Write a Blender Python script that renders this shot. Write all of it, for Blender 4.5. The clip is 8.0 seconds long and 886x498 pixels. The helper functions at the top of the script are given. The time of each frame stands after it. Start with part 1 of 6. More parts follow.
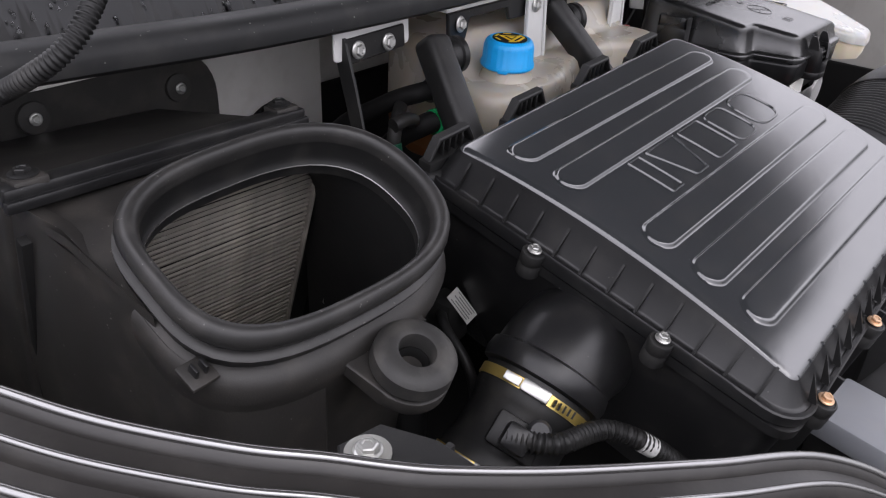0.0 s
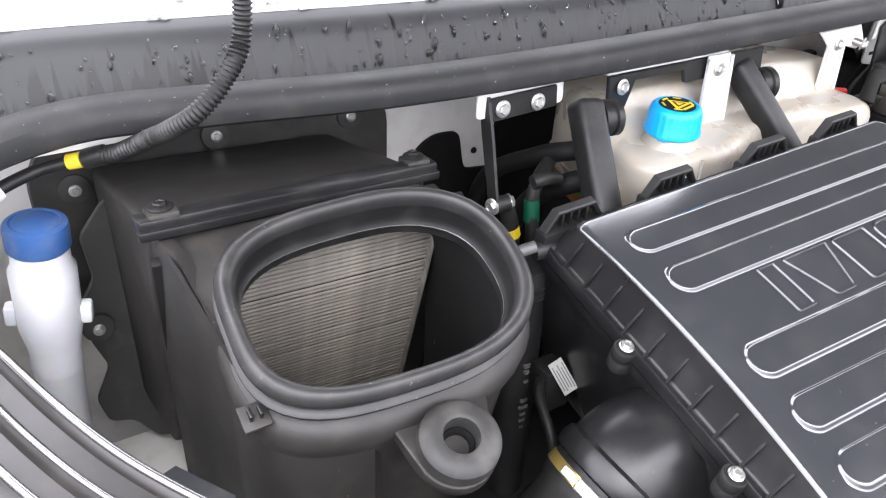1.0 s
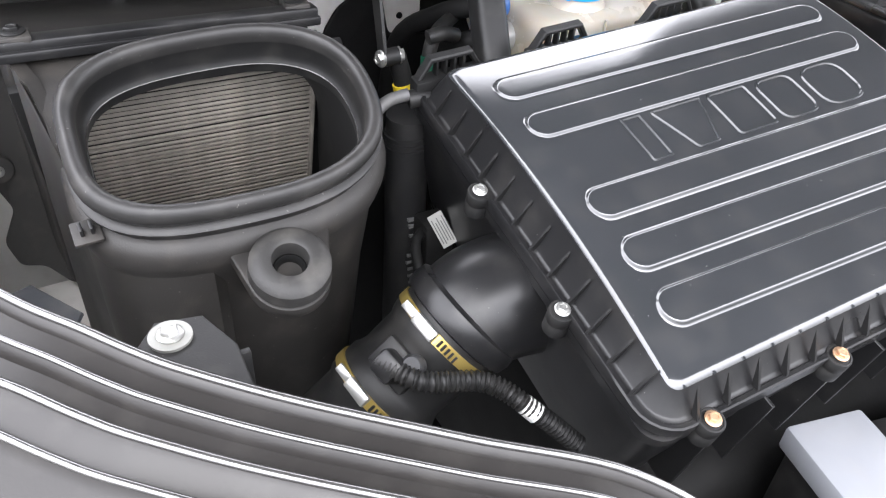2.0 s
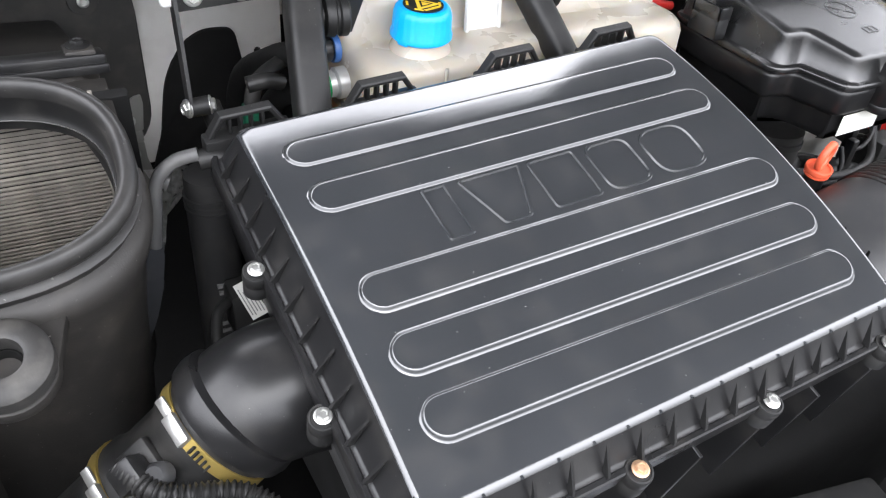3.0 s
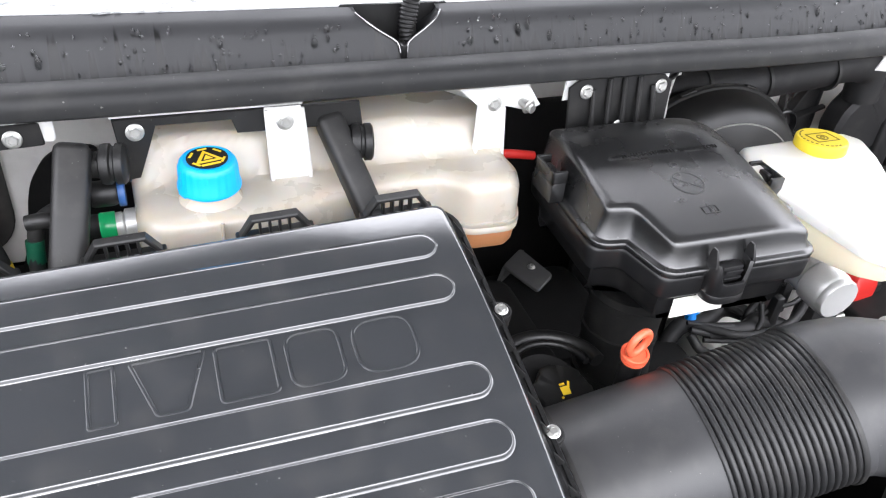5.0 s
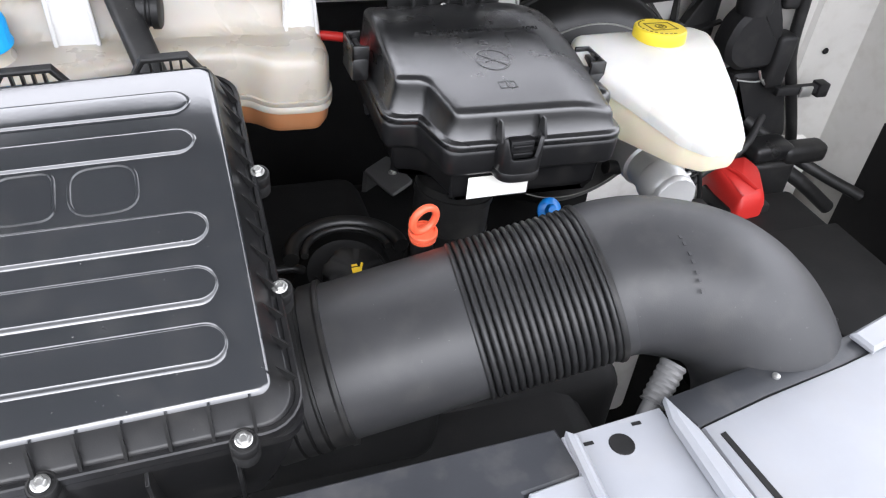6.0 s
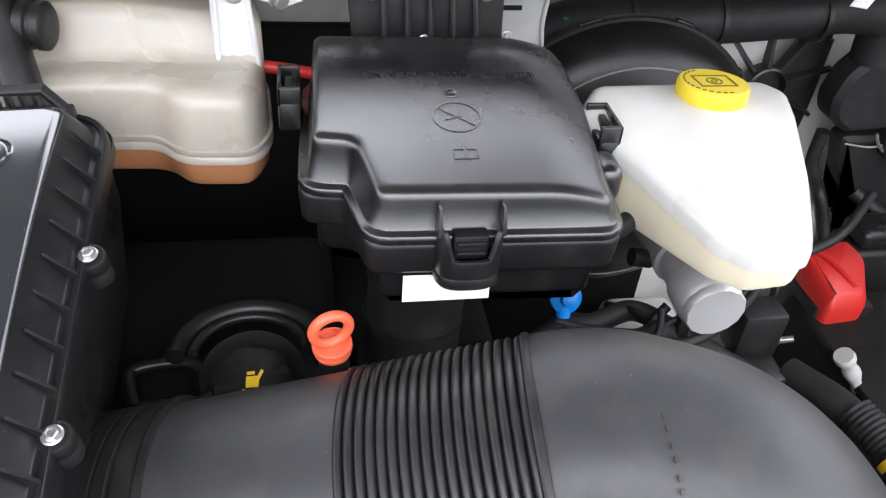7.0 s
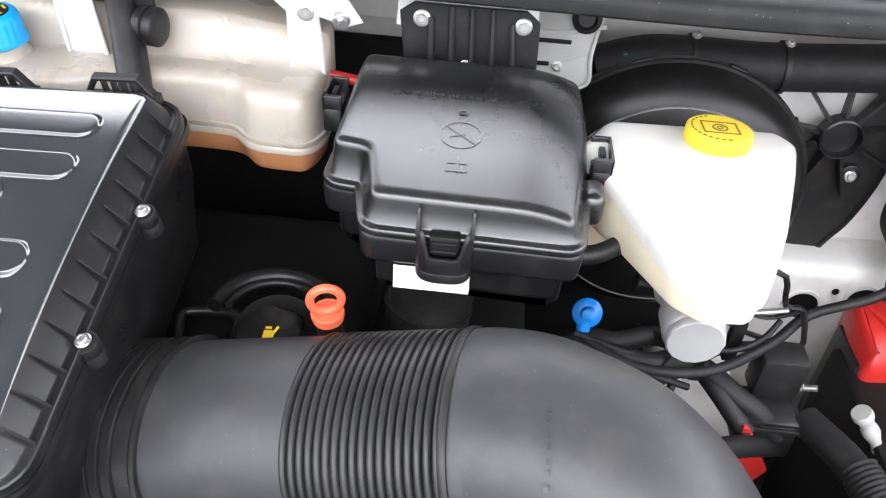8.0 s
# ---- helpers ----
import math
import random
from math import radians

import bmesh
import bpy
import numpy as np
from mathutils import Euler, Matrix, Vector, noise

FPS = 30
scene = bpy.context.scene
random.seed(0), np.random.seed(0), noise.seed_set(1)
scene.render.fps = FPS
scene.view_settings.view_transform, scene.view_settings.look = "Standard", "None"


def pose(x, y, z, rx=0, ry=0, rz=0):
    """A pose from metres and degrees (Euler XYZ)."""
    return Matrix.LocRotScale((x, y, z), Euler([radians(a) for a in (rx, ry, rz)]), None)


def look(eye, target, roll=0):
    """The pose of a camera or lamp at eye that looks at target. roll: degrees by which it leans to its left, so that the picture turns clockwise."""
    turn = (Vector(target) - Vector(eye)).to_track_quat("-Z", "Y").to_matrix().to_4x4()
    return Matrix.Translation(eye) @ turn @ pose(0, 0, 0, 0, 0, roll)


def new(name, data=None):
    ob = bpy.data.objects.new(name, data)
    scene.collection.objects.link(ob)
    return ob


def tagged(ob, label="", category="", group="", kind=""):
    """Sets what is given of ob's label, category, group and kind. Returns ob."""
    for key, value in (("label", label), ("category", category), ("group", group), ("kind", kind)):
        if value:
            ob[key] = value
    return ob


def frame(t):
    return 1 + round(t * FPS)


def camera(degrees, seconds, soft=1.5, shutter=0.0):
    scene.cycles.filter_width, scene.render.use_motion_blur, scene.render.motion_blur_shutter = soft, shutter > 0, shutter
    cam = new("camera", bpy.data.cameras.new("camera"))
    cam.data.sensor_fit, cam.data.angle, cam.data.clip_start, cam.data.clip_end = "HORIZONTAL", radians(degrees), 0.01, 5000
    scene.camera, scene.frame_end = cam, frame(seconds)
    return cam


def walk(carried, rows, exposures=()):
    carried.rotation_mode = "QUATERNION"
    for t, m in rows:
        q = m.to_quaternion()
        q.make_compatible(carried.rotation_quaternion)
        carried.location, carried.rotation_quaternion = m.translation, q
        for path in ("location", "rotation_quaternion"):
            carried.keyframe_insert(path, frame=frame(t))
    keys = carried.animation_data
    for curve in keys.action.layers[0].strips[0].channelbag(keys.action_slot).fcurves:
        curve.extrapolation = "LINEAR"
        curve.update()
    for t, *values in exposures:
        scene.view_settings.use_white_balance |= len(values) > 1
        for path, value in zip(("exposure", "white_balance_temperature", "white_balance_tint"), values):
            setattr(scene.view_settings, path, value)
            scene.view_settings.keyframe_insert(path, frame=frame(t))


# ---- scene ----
cam = camera(58.6, 8.0, soft=1.2)
PATH = [
    (0, (-0.812, -0.515, 1.462), (0.553, 0.553, 0.463), 2.6),
    (0.5, (-0.735, -0.528, 1.482), (0.374, 0.747, 0.413), 3.0),
    (1, (-0.715, -0.563, 1.534), (0.203, 0.863, 0.475), 2.5),
    (1.5, (-0.682, -0.604, 1.513), (0.176, 0.819, 0.399), 2.9),
    (1.7, (-0.663, -0.631, 1.494), (0.181, 0.753, 0.321), 3.2),
    (2.8, (-0.471, -0.695, 1.51), (0.307, 0.597, 0.196), 4.1),
    (3, (-0.443, -0.657, 1.508), (0.419, 0.665, 0.279), 5.6),
    (3.5, (-0.361, -0.623, 1.558), (0.458, 0.789, 0.403), 5.3),
    (4, (-0.278, -0.618, 1.565), (0.462, 0.847, 0.421), 5.0),
    (4.2, (-0.24, -0.625, 1.576), (0.479, 0.85, 0.432), 5.1),
    (5.3, (-0.069, -0.763, 1.618), (0.55, 0.74, 0.453), 5.7),
    (5.5, (-0.028, -0.797, 1.596), (0.584, 0.711, 0.433), 5.7),
    (6, (0.084, -0.819, 1.543), (0.691, 0.638, 0.315), 6.4),
    (6.5, (0.231, -0.725, 1.513), (0.772, 0.753, 0.278), 6.4),
    (7, (0.29, -0.651, 1.492), (0.615, 0.891, 0.261), 5.2),
    (7.5, (0.343, -0.689, 1.518), (0.409, 0.881, 0.281), 3.8),
    (8, (0.419, -0.732, 1.554), (0.347, 0.832, 0.309), 4.1),
]
EXPOSURE = [(0.0, 0.8, 6550, 15), (0.5, 1.92, 6500, 13), (1.0, 2.38, 6500, 12), (1.7, 2.35, 6500, 11), (2.8, 2.05, 6500, 9), (3.0, 2.12, 6500, 9), (3.5, 2.32, 6500, 9), (5.5, 2.18, 6500, 10), (6.0, 1.85, 6400, 10), (7.0, 1.8, 6400, 10), (7.5, 2.0, 6450, 10), (8.0, 2.2, 6500, 10)]
walk(cam, [(t, look(eye, target, roll)) for t, eye, target, roll in PATH], EXPOSURE)

# ---- world and light ----
world = bpy.data.worlds.new("overcast")
scene.world = world
world.use_nodes = True
wn = world.node_tree
sky = wn.nodes.new("ShaderNodeTexSky")
sky.sky_type, sky.sun_disc = "NISHITA", False
sky.sun_elevation, sky.sun_rotation = radians(48), radians(160)
sky.dust_density = 1.0
grey = wn.nodes.new("ShaderNodeHueSaturation")
grey.inputs["Saturation"].default_value = 0.3
back = wn.nodes["Background"]
wn.links.new(sky.outputs[0], grey.inputs["Color"])
cloud = wn.nodes.new("ShaderNodeMix")
cloud.data_type = "RGBA"
cloud.inputs[0].default_value = 0.85
geo = wn.nodes.new("ShaderNodeTexCoord")
xyz = wn.nodes.new("ShaderNodeSeparateXYZ")
wn.links.new(geo.outputs["Generated"], xyz.inputs[0])
rise = wn.nodes.new("ShaderNodeMapRange")
rise.interpolation_type = "SMOOTHSTEP"
rise.inputs[2].default_value = 0.6
rise.inputs[3].default_value, rise.inputs[4].default_value = 3.2, 13.5
wn.links.new(xyz.outputs[2], rise.inputs[0])
tint = wn.nodes.new("ShaderNodeMix")
tint.data_type, tint.blend_type = "RGBA", "MULTIPLY"
tint.inputs[0].default_value = 1.0
tint.inputs[6].default_value = (0.99, 0.995, 1.075, 1)
wn.links.new(rise.outputs[0], tint.inputs[7])
wn.links.new(tint.outputs[2], cloud.inputs[7])
wn.links.new(grey.outputs[0], cloud.inputs[6])
wn.links.new(cloud.outputs[2], back.inputs[0])
back.inputs[1].default_value = 0.15
sun_data = bpy.data.lights.new("sun", "SUN")
sun_data.energy, sun_data.angle, sun_data.color = 0.5, radians(40), (1.0, 0.99, 0.98)
sun = new("sun", sun_data)
sun.matrix_world = look((-1.2, -3.2, 5), (0, 0, 0))

# ---- materials ----


def material(name, colour, rough=0.5, metal=0.0, grain=400.0, bump=0.1, vary=0.25, stain=12.0, dust=0.0,
             dust_colour=(0.3, 0.28, 0.25), coat=0.0, sub=0.0, trans=0.0, rvary=0.15, spec=None):
    """A principled surface with colour variation at two scales, grain relief and settled dust."""
    m = bpy.data.materials.new(name)
    m.use_nodes = True
    nt = m.node_tree
    b = nt.nodes["Principled BSDF"]
    tc = nt.nodes.new("ShaderNodeTexCoord")
    big = nt.nodes.new("ShaderNodeTexNoise")
    big.inputs["Scale"].default_value, big.inputs["Detail"].default_value = stain, 6.0
    fine = nt.nodes.new("ShaderNodeTexNoise")
    fine.inputs["Scale"].default_value, fine.inputs["Detail"].default_value = grain, 3.0
    for n in (big, fine):
        nt.links.new(tc.outputs["Object"], n.inputs["Vector"])
    mix = nt.nodes.new("ShaderNodeMix")
    mix.data_type = "RGBA"
    mix.inputs[6].default_value = (*[c * (1 - vary) for c in colour], 1)
    mix.inputs[7].default_value = (*[min(1.0, c * (1 + vary)) for c in colour], 1)
    nt.links.new(big.outputs["Fac"], mix.inputs[0])
    out = mix.outputs[2]
    if dust > 0:
        ramp = nt.nodes.new("ShaderNodeMapRange")
        ramp.inputs[1].default_value, ramp.inputs[2].default_value = 0.5, 0.8
        ramp.inputs[4].default_value = dust
        spot = nt.nodes.new("ShaderNodeTexNoise")
        spot.inputs["Scale"].default_value, spot.inputs["Detail"].default_value = 35.0, 8.0
        nt.links.new(tc.outputs["Object"], spot.inputs["Vector"])
        nt.links.new(spot.outputs["Fac"], ramp.inputs[0])
        d = nt.nodes.new("ShaderNodeMix")
        d.data_type = "RGBA"
        d.inputs[7].default_value = (*dust_colour, 1)
        nt.links.new(ramp.outputs[0], d.inputs[0])
        nt.links.new(out, d.inputs[6])
        out = d.outputs[2]
    nt.links.new(out, b.inputs["Base Color"])
    rr = nt.nodes.new("ShaderNodeMapRange")
    rr.inputs[3].default_value, rr.inputs[4].default_value = max(0.02, rough - rvary), min(1.0, rough + rvary)
    nt.links.new(big.outputs["Fac"], rr.inputs[0])
    nt.links.new(rr.outputs[0], b.inputs["Roughness"])
    b.inputs["Metallic"].default_value = metal
    b.inputs["Specular IOR Level"].default_value = spec or (0.5 if max(colour) > 0.05 else 0.4)
    if bump > 0:
        bp = nt.nodes.new("ShaderNodeBump")
        bp.inputs["Strength"].default_value, bp.inputs["Distance"].default_value = bump, 0.0006
        nt.links.new(fine.outputs["Fac"], bp.inputs["Height"])
        nt.links.new(bp.outputs[0], b.inputs["Normal"])
    b.inputs["Coat Weight"].default_value = coat
    b.inputs["Subsurface Weight"].default_value = sub
    b.inputs["Subsurface Radius"].default_value = (0.02, 0.012, 0.006)
    b.inputs["Transmission Weight"].default_value = trans
    return m


PLASTIC = material("black moulded plastic", (0.011, 0.011, 0.0115), 0.32, bump=0.12, dust=0.05, grain=900)
LIDPLASTIC = material("satin black filter lid", (0.0235, 0.0255, 0.028), 0.125, bump=0.05, dust=0.06, grain=1200, rvary=0.03, spec=0.65)
BLACKPAINT = material("black satin paint", (0.005, 0.005, 0.005), 0.4, bump=0.05, dust=0.03)
DARKSTEEL = material("dark painted steel", (0.028, 0.03, 0.034), 0.4, bump=0.1, dust=0.12)
HEAT = material("dusty black heater box plastic", (0.0225, 0.021, 0.0195), 0.5, bump=0.2, dust=0.25, dust_colour=(0.12, 0.105, 0.09), grain=700)
CABLE = material("black cable sheath", (0.009, 0.009, 0.0095), 0.6, bump=0.15, dust=0.05)
RIDGE = material("shiny rubber ridge", (0.03, 0.029, 0.028), 0.24, bump=0.02, rvary=0.05)
NECK = material("bright white bottle plastic", (0.7, 0.71, 0.73), 0.35, bump=0.05, sub=0.3)
RIM = material("dusty black rim rubber", (0.019, 0.0185, 0.018), 0.42, bump=0.15, dust=0.16, dust_colour=(0.16, 0.15, 0.14), grain=500)
# Lighter copy of HEAT: the extra light on the plates is in the colour.
HEATLIT = material("dusty heater box plastic, lightened as if lit", (0.042, 0.041, 0.039), 0.55, bump=0.2, dust=0.3, dust_colour=(0.15, 0.135, 0.115), grain=700)
GROMMET = material("worn grey rubber", (0.026, 0.0253, 0.0243), 0.55, bump=0.25, dust=0.2, grain=500)
FUSE = material("grained black fuse box plastic", (0.0088, 0.009, 0.0093), 0.27, bump=0.18, dust=0.05, grain=1500, rvary=0.07, spec=0.5)
MATT = material("matt black plastic", (0.0105, 0.0105, 0.0105), 0.48, bump=0.15, dust=0.06, grain=700)
# Real grime, and deep shade put into the colour for recesses and voids.
DARK = material("grimy black parts and painted deep shade", (0.004, 0.004, 0.004), 0.7, bump=0.3, dust=0.012, grain=200)
BELLOWS = material("dark grey bellows rubber", (0.0145, 0.0147, 0.0152), 0.42, bump=0.12, dust=0.05, grain=700)
RUBBER = material("black rubber", (0.011, 0.011, 0.011), 0.5, bump=0.15, dust=0.08, grain=600)
PIPE = material("grey-black intake plastic", (0.034, 0.0345, 0.036), 0.45, bump=0.12, dust=0.06, grain=900)
BODY = material("warm white body paint", (0.8, 0.785, 0.75), 0.4, bump=0.05, dust=0.25, dust_colour=(0.35, 0.3, 0.24), stain=6)
PRIMER = material("grey primed sheet steel", (0.27, 0.28, 0.3), 0.45, bump=0.06, dust=0.2, stain=8)
WHITE = material("white painted steel", (0.66, 0.66, 0.645), 0.4, bump=0.08, dust=0.15)
TANK = material("yellowed translucent tank plastic", (0.44, 0.405, 0.345), 0.28, bump=0.05, dust=0.25, dust_colour=(0.42, 0.32, 0.2), sub=0.5, stain=9)
COOLANT = material("tank plastic in front of brown coolant", (0.45, 0.2, 0.09), 0.38, bump=0.05, sub=0.3)
RESERVOIR = material("white translucent reservoir plastic", (0.53, 0.525, 0.495), 0.3, bump=0.05, sub=0.4)
FLUID = material("reservoir plastic in front of fluid", (0.84, 0.74, 0.56), 0.38, bump=0.05, sub=0.4)
BLUE = material("bright blue cap plastic", (0.0, 0.36, 0.86), 0.4, bump=0.1)
DEEPBLUE = material("dark blue cap plastic", (0.03, 0.095, 0.27), 0.5, bump=0.15, dust=0.25)
YELLOW = material("yellow cap plastic", (0.72, 0.55, 0.03), 0.42, bump=0.1)
PRINT = material("yellow print", (0.75, 0.5, 0.02), 0.5, bump=0.0)
ORANGE = material("orange dipstick handle", (0.8, 0.13, 0.06), 0.4, bump=0.1)
RED = material("red plastic cover", (0.5, 0.022, 0.018), 0.42, bump=0.1)
GREEN = material("green hose marking", (0.003, 0.065, 0.034), 0.4, bump=0.1)
STEEL = material("zinc plated steel", (0.52, 0.52, 0.5), 0.36, metal=0.85, bump=0.1, vary=0.2)
COPPER = material("rusted plated steel", (0.62, 0.4, 0.25), 0.4, metal=0.7, bump=0.2)
BRASS = material("yellow chromate clamp steel", (0.7, 0.52, 0.16), 0.32, metal=0.8, bump=0.15)
CAST = material("cast aluminium", (0.56, 0.56, 0.55), 0.45, metal=0.5, bump=0.4, grain=300)
FIN = material("dusty aluminium fins", (0.225, 0.208, 0.182), 0.65, metal=0.2, bump=0.4, vary=0.55, stain=45, dust=0.6, dust_colour=(0.4, 0.36, 0.3))
PAPER = material("white paper label", (0.82, 0.8, 0.74), 0.6, bump=0.05)
STRAP = material("dull zinc strap steel", (0.3, 0.3, 0.28), 0.42, metal=0.5, bump=0.2, dust=0.2)
BANDGREEN = material("bright green hose band", (0.01, 0.3, 0.1), 0.25, bump=0.05)
FOIL = material("crumpled silver foil", (0.6, 0.6, 0.57), 0.32, metal=0.8, bump=0.9, grain=260, vary=0.8, stain=180)
# Dusty white paint like BODY, with the shade on the wing in its colour.
WINGSHADE = material("dusty white inner wing paint, darkened for shade", (0.5, 0.488, 0.455), 0.45, bump=0.08, dust=0.3, dust_colour=(0.3, 0.27, 0.22), stain=6)
BRKGREY = material("light grey painted bracket", (0.42, 0.42, 0.4), 0.45, bump=0.08, dust=0.25)
TAGPAPER = material("grimy label paper", (0.42, 0.42, 0.4), 0.6, bump=0.05, dust=0.3)
CAPINK = material("faded olive cap print", (0.16, 0.12, 0.012), 0.5, bump=0.0)
BATLABEL = material("grey battery label", (0.15, 0.154, 0.158), 0.5, bump=0.05)
INK = material("grey label print", (0.12, 0.12, 0.12), 0.6, bump=0.0)
COWL = material("damp black cowl plastic", (0.032, 0.0325, 0.034), 0.5, bump=0.12, stain=25, rvary=0.1, grain=500)


def add_streaks(m):
    """Running water: dark smooth streaks that stand on the panel's lower edge and thin out upwards."""
    nt = m.node_tree
    b = nt.nodes["Principled BSDF"]
    tc = nt.nodes.new("ShaderNodeTexCoord")
    mp = nt.nodes.new("ShaderNodeMapping")
    mp.inputs["Scale"].default_value = (95, 8, 6)
    nz = nt.nodes.new("ShaderNodeTexNoise")
    nz.inputs["Scale"].default_value, nz.inputs["Detail"].default_value = 1.0, 2.5
    sp = nt.nodes.new("ShaderNodeSeparateXYZ")
    nt.links.new(tc.outputs["Object"], mp.inputs[0])
    nt.links.new(mp.outputs[0], nz.inputs["Vector"])
    nt.links.new(tc.outputs["Object"], sp.inputs[0])
    low = nt.nodes.new("ShaderNodeMapRange")
    low.inputs[1].default_value, low.inputs[2].default_value = 1.285, 1.335
    low.inputs[3].default_value, low.inputs[4].default_value = 0.17, -0.1
    nt.links.new(sp.outputs[2], low.inputs[0])
    add = nt.nodes.new("ShaderNodeMath")
    nt.links.new(nz.outputs["Fac"], add.inputs[0])
    nt.links.new(low.outputs[0], add.inputs[1])
    cut = nt.nodes.new("ShaderNodeMapRange")
    cut.inputs[1].default_value, cut.inputs[2].default_value = 0.6, 0.66
    nt.links.new(add.outputs[0], cut.inputs[0])
    for name, value in (("Base Color", (0.008, 0.008, 0.008, 1)), ("Roughness", 0.3)):
        old = b.inputs[name].links[0].from_socket
        mix = nt.nodes.new("ShaderNodeMix")
        colour = name == "Base Color"
        mix.data_type = "RGBA" if colour else "FLOAT"
        nt.links.new(cut.outputs[0], mix.inputs[0])
        nt.links.new(old, mix.inputs[6 if colour else 2])
        mix.inputs[7 if colour else 3].default_value = value
        nt.links.new(mix.outputs[2 if colour else 0], b.inputs[name])


add_streaks(COWL)


def add_specks(m, colour=(0.35, 0.34, 0.32), size=420.0, cut_at=0.775, share=0.3):
    """Scattered dust specks and scuffs."""
    nt = m.node_tree
    b = nt.nodes["Principled BSDF"]
    tc = nt.nodes.new("ShaderNodeTexCoord")
    nz = nt.nodes.new("ShaderNodeTexNoise")
    nz.inputs["Scale"].default_value, nz.inputs["Detail"].default_value = size, 1.0
    nt.links.new(tc.outputs["Object"], nz.inputs["Vector"])
    cut = nt.nodes.new("ShaderNodeMapRange")
    cut.inputs[1].default_value, cut.inputs[2].default_value, cut.inputs[4].default_value = cut_at, cut_at + 0.05, share
    nt.links.new(nz.outputs["Fac"], cut.inputs[0])
    old = b.inputs["Base Color"].links[0].from_socket
    mix = nt.nodes.new("ShaderNodeMix")
    mix.data_type = "RGBA"
    nt.links.new(cut.outputs[0], mix.inputs[0])
    nt.links.new(old, mix.inputs[6])
    mix.inputs[7].default_value = (*colour, 1)
    nt.links.new(mix.outputs[2], b.inputs["Base Color"])


SEAL = material("bonnet seal rubber", (0.0125, 0.013, 0.0135), 0.62, bump=0.1, dust=0.05)
LIP = material("satin front edge rubber", (0.02, 0.0185, 0.0175), 0.34, bump=0.1, dust=0.05)
GREYSTEEL = material("dull grey steel", (0.1, 0.1, 0.1), 0.5, metal=0.2, bump=0.1, dust=0.2)
BONNET = material("black lined bonnet underside", (0.25, 0.25, 0.255), 0.6, bump=0.05, dust=0.2)
WETPAINT = material("wet white paint", (0.52, 0.525, 0.53), 0.14, bump=0.03, rvary=0.06)
GRIT = material("grey asphalt", (0.06, 0.06, 0.058), 0.9, bump=1.0, grain=120, vary=0.6, stain=60)
GLASS = material("windscreen glass", (0.02, 0.022, 0.022), 0.04, bump=0.0, rvary=0.02, coat=0.5)
WATER = material("water drops", (0.9, 0.9, 0.9), 0.03, bump=0.0, rvary=0.01, trans=1.0, vary=0.0)

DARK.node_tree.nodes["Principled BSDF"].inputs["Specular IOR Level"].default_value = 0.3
COWL.node_tree.nodes["Principled BSDF"].inputs["Specular IOR Level"].default_value = 0.3
FUSE.node_tree.nodes["Principled BSDF"].inputs["Specular IOR Level"].default_value = 0.9
for m_, ior in ((RIDGE, 2.1), (LIDPLASTIC, 1.58), (FUSE, 1.5)):
    m_.node_tree.nodes["Principled BSDF"].inputs["Specular IOR Level"].default_value = 1.0
    m_.node_tree.nodes["Principled BSDF"].inputs["IOR"].default_value = ior
for m_ in (MATT, PLASTIC, PIPE, RUBBER, LIDPLASTIC):
    add_specks(m_)
for m_ in (HEAT, RIM, SEAL):
    add_specks(m_, (0.3, 0.29, 0.27), 300.0, 0.75, 0.4)

# ---- mesh helpers ----
WORLD_OF = {}


def thing(name, at, label, category, group="", kind=""):
    e = new(name)
    e.empty_display_size = 0.02
    e.location = at
    WORLD_OF[e.name] = Matrix.Translation(at)
    return tagged(e, label, category, group, kind)


def finish(me, mat, sharp=38):
    me.materials.append(mat)
    for p in me.polygons:
        p.use_smooth = True
    me.set_sharp_from_angle(angle=radians(sharp))
    return me


def place(name, me, parent, m=None, label=""):
    """A mesh object under a thing or a part; m is in the world."""
    ob = new(name, me)
    if parent is not None:
        ob.parent = parent
        ob.matrix_parent_inverse = WORLD_OF[parent.name].inverted()
    ob.matrix_basis = m if m is not None else Matrix.Identity(4)
    WORLD_OF[ob.name] = ob.matrix_basis.copy()
    if label:
        tagged(ob, label)
    return ob



def part(name, bm, mat, parent=None, label="", m=None, sharp=38):
    me = bpy.data.meshes.new(name)
    bmesh.ops.recalc_face_normals(bm, faces=bm.faces)
    bm.to_mesh(me)
    bm.free()
    return place(name, finish(me, mat, sharp), parent, m, label)


def solid(name, bm, mat, label, category, m=None, kind="", group="", sharp=38):
    return tagged(part(name, bm, mat, None, "", m, sharp), label, category, group, kind)


def loops(rings, cap=True, closed=True):
    """A skin through rings of points, capped at both ends."""
    bm = bmesh.new()
    vs = [[bm.verts.new(p) for p in r] for r in rings]
    for a, b in zip(vs, vs[1:]):
        n = len(a)
        for i in range(n if closed else n - 1):
            j = (i + 1) % n
            bm.faces.new((a[i], a[j], b[j], b[i]))
    if cap:
        bm.faces.new(vs[0])
        bm.faces.new(vs[-1])
    return bm


def rrect(hx, hy, r, k=5):
    """A rounded rectangle as 2D points."""
    r = min(r, hx - 1e-5, hy - 1e-5)
    pts = []
    for cx, cy, a0 in ((hx - r, hy - r, 0), (r - hx, hy - r, 90), (r - hx, r - hy, 180), (hx - r, r - hy, 270)):
        for i in range(k + 1):
            a = radians(a0 + 90 * i / k)
            pts.append((cx + r * math.cos(a), cy + r * math.sin(a)))
    return pts


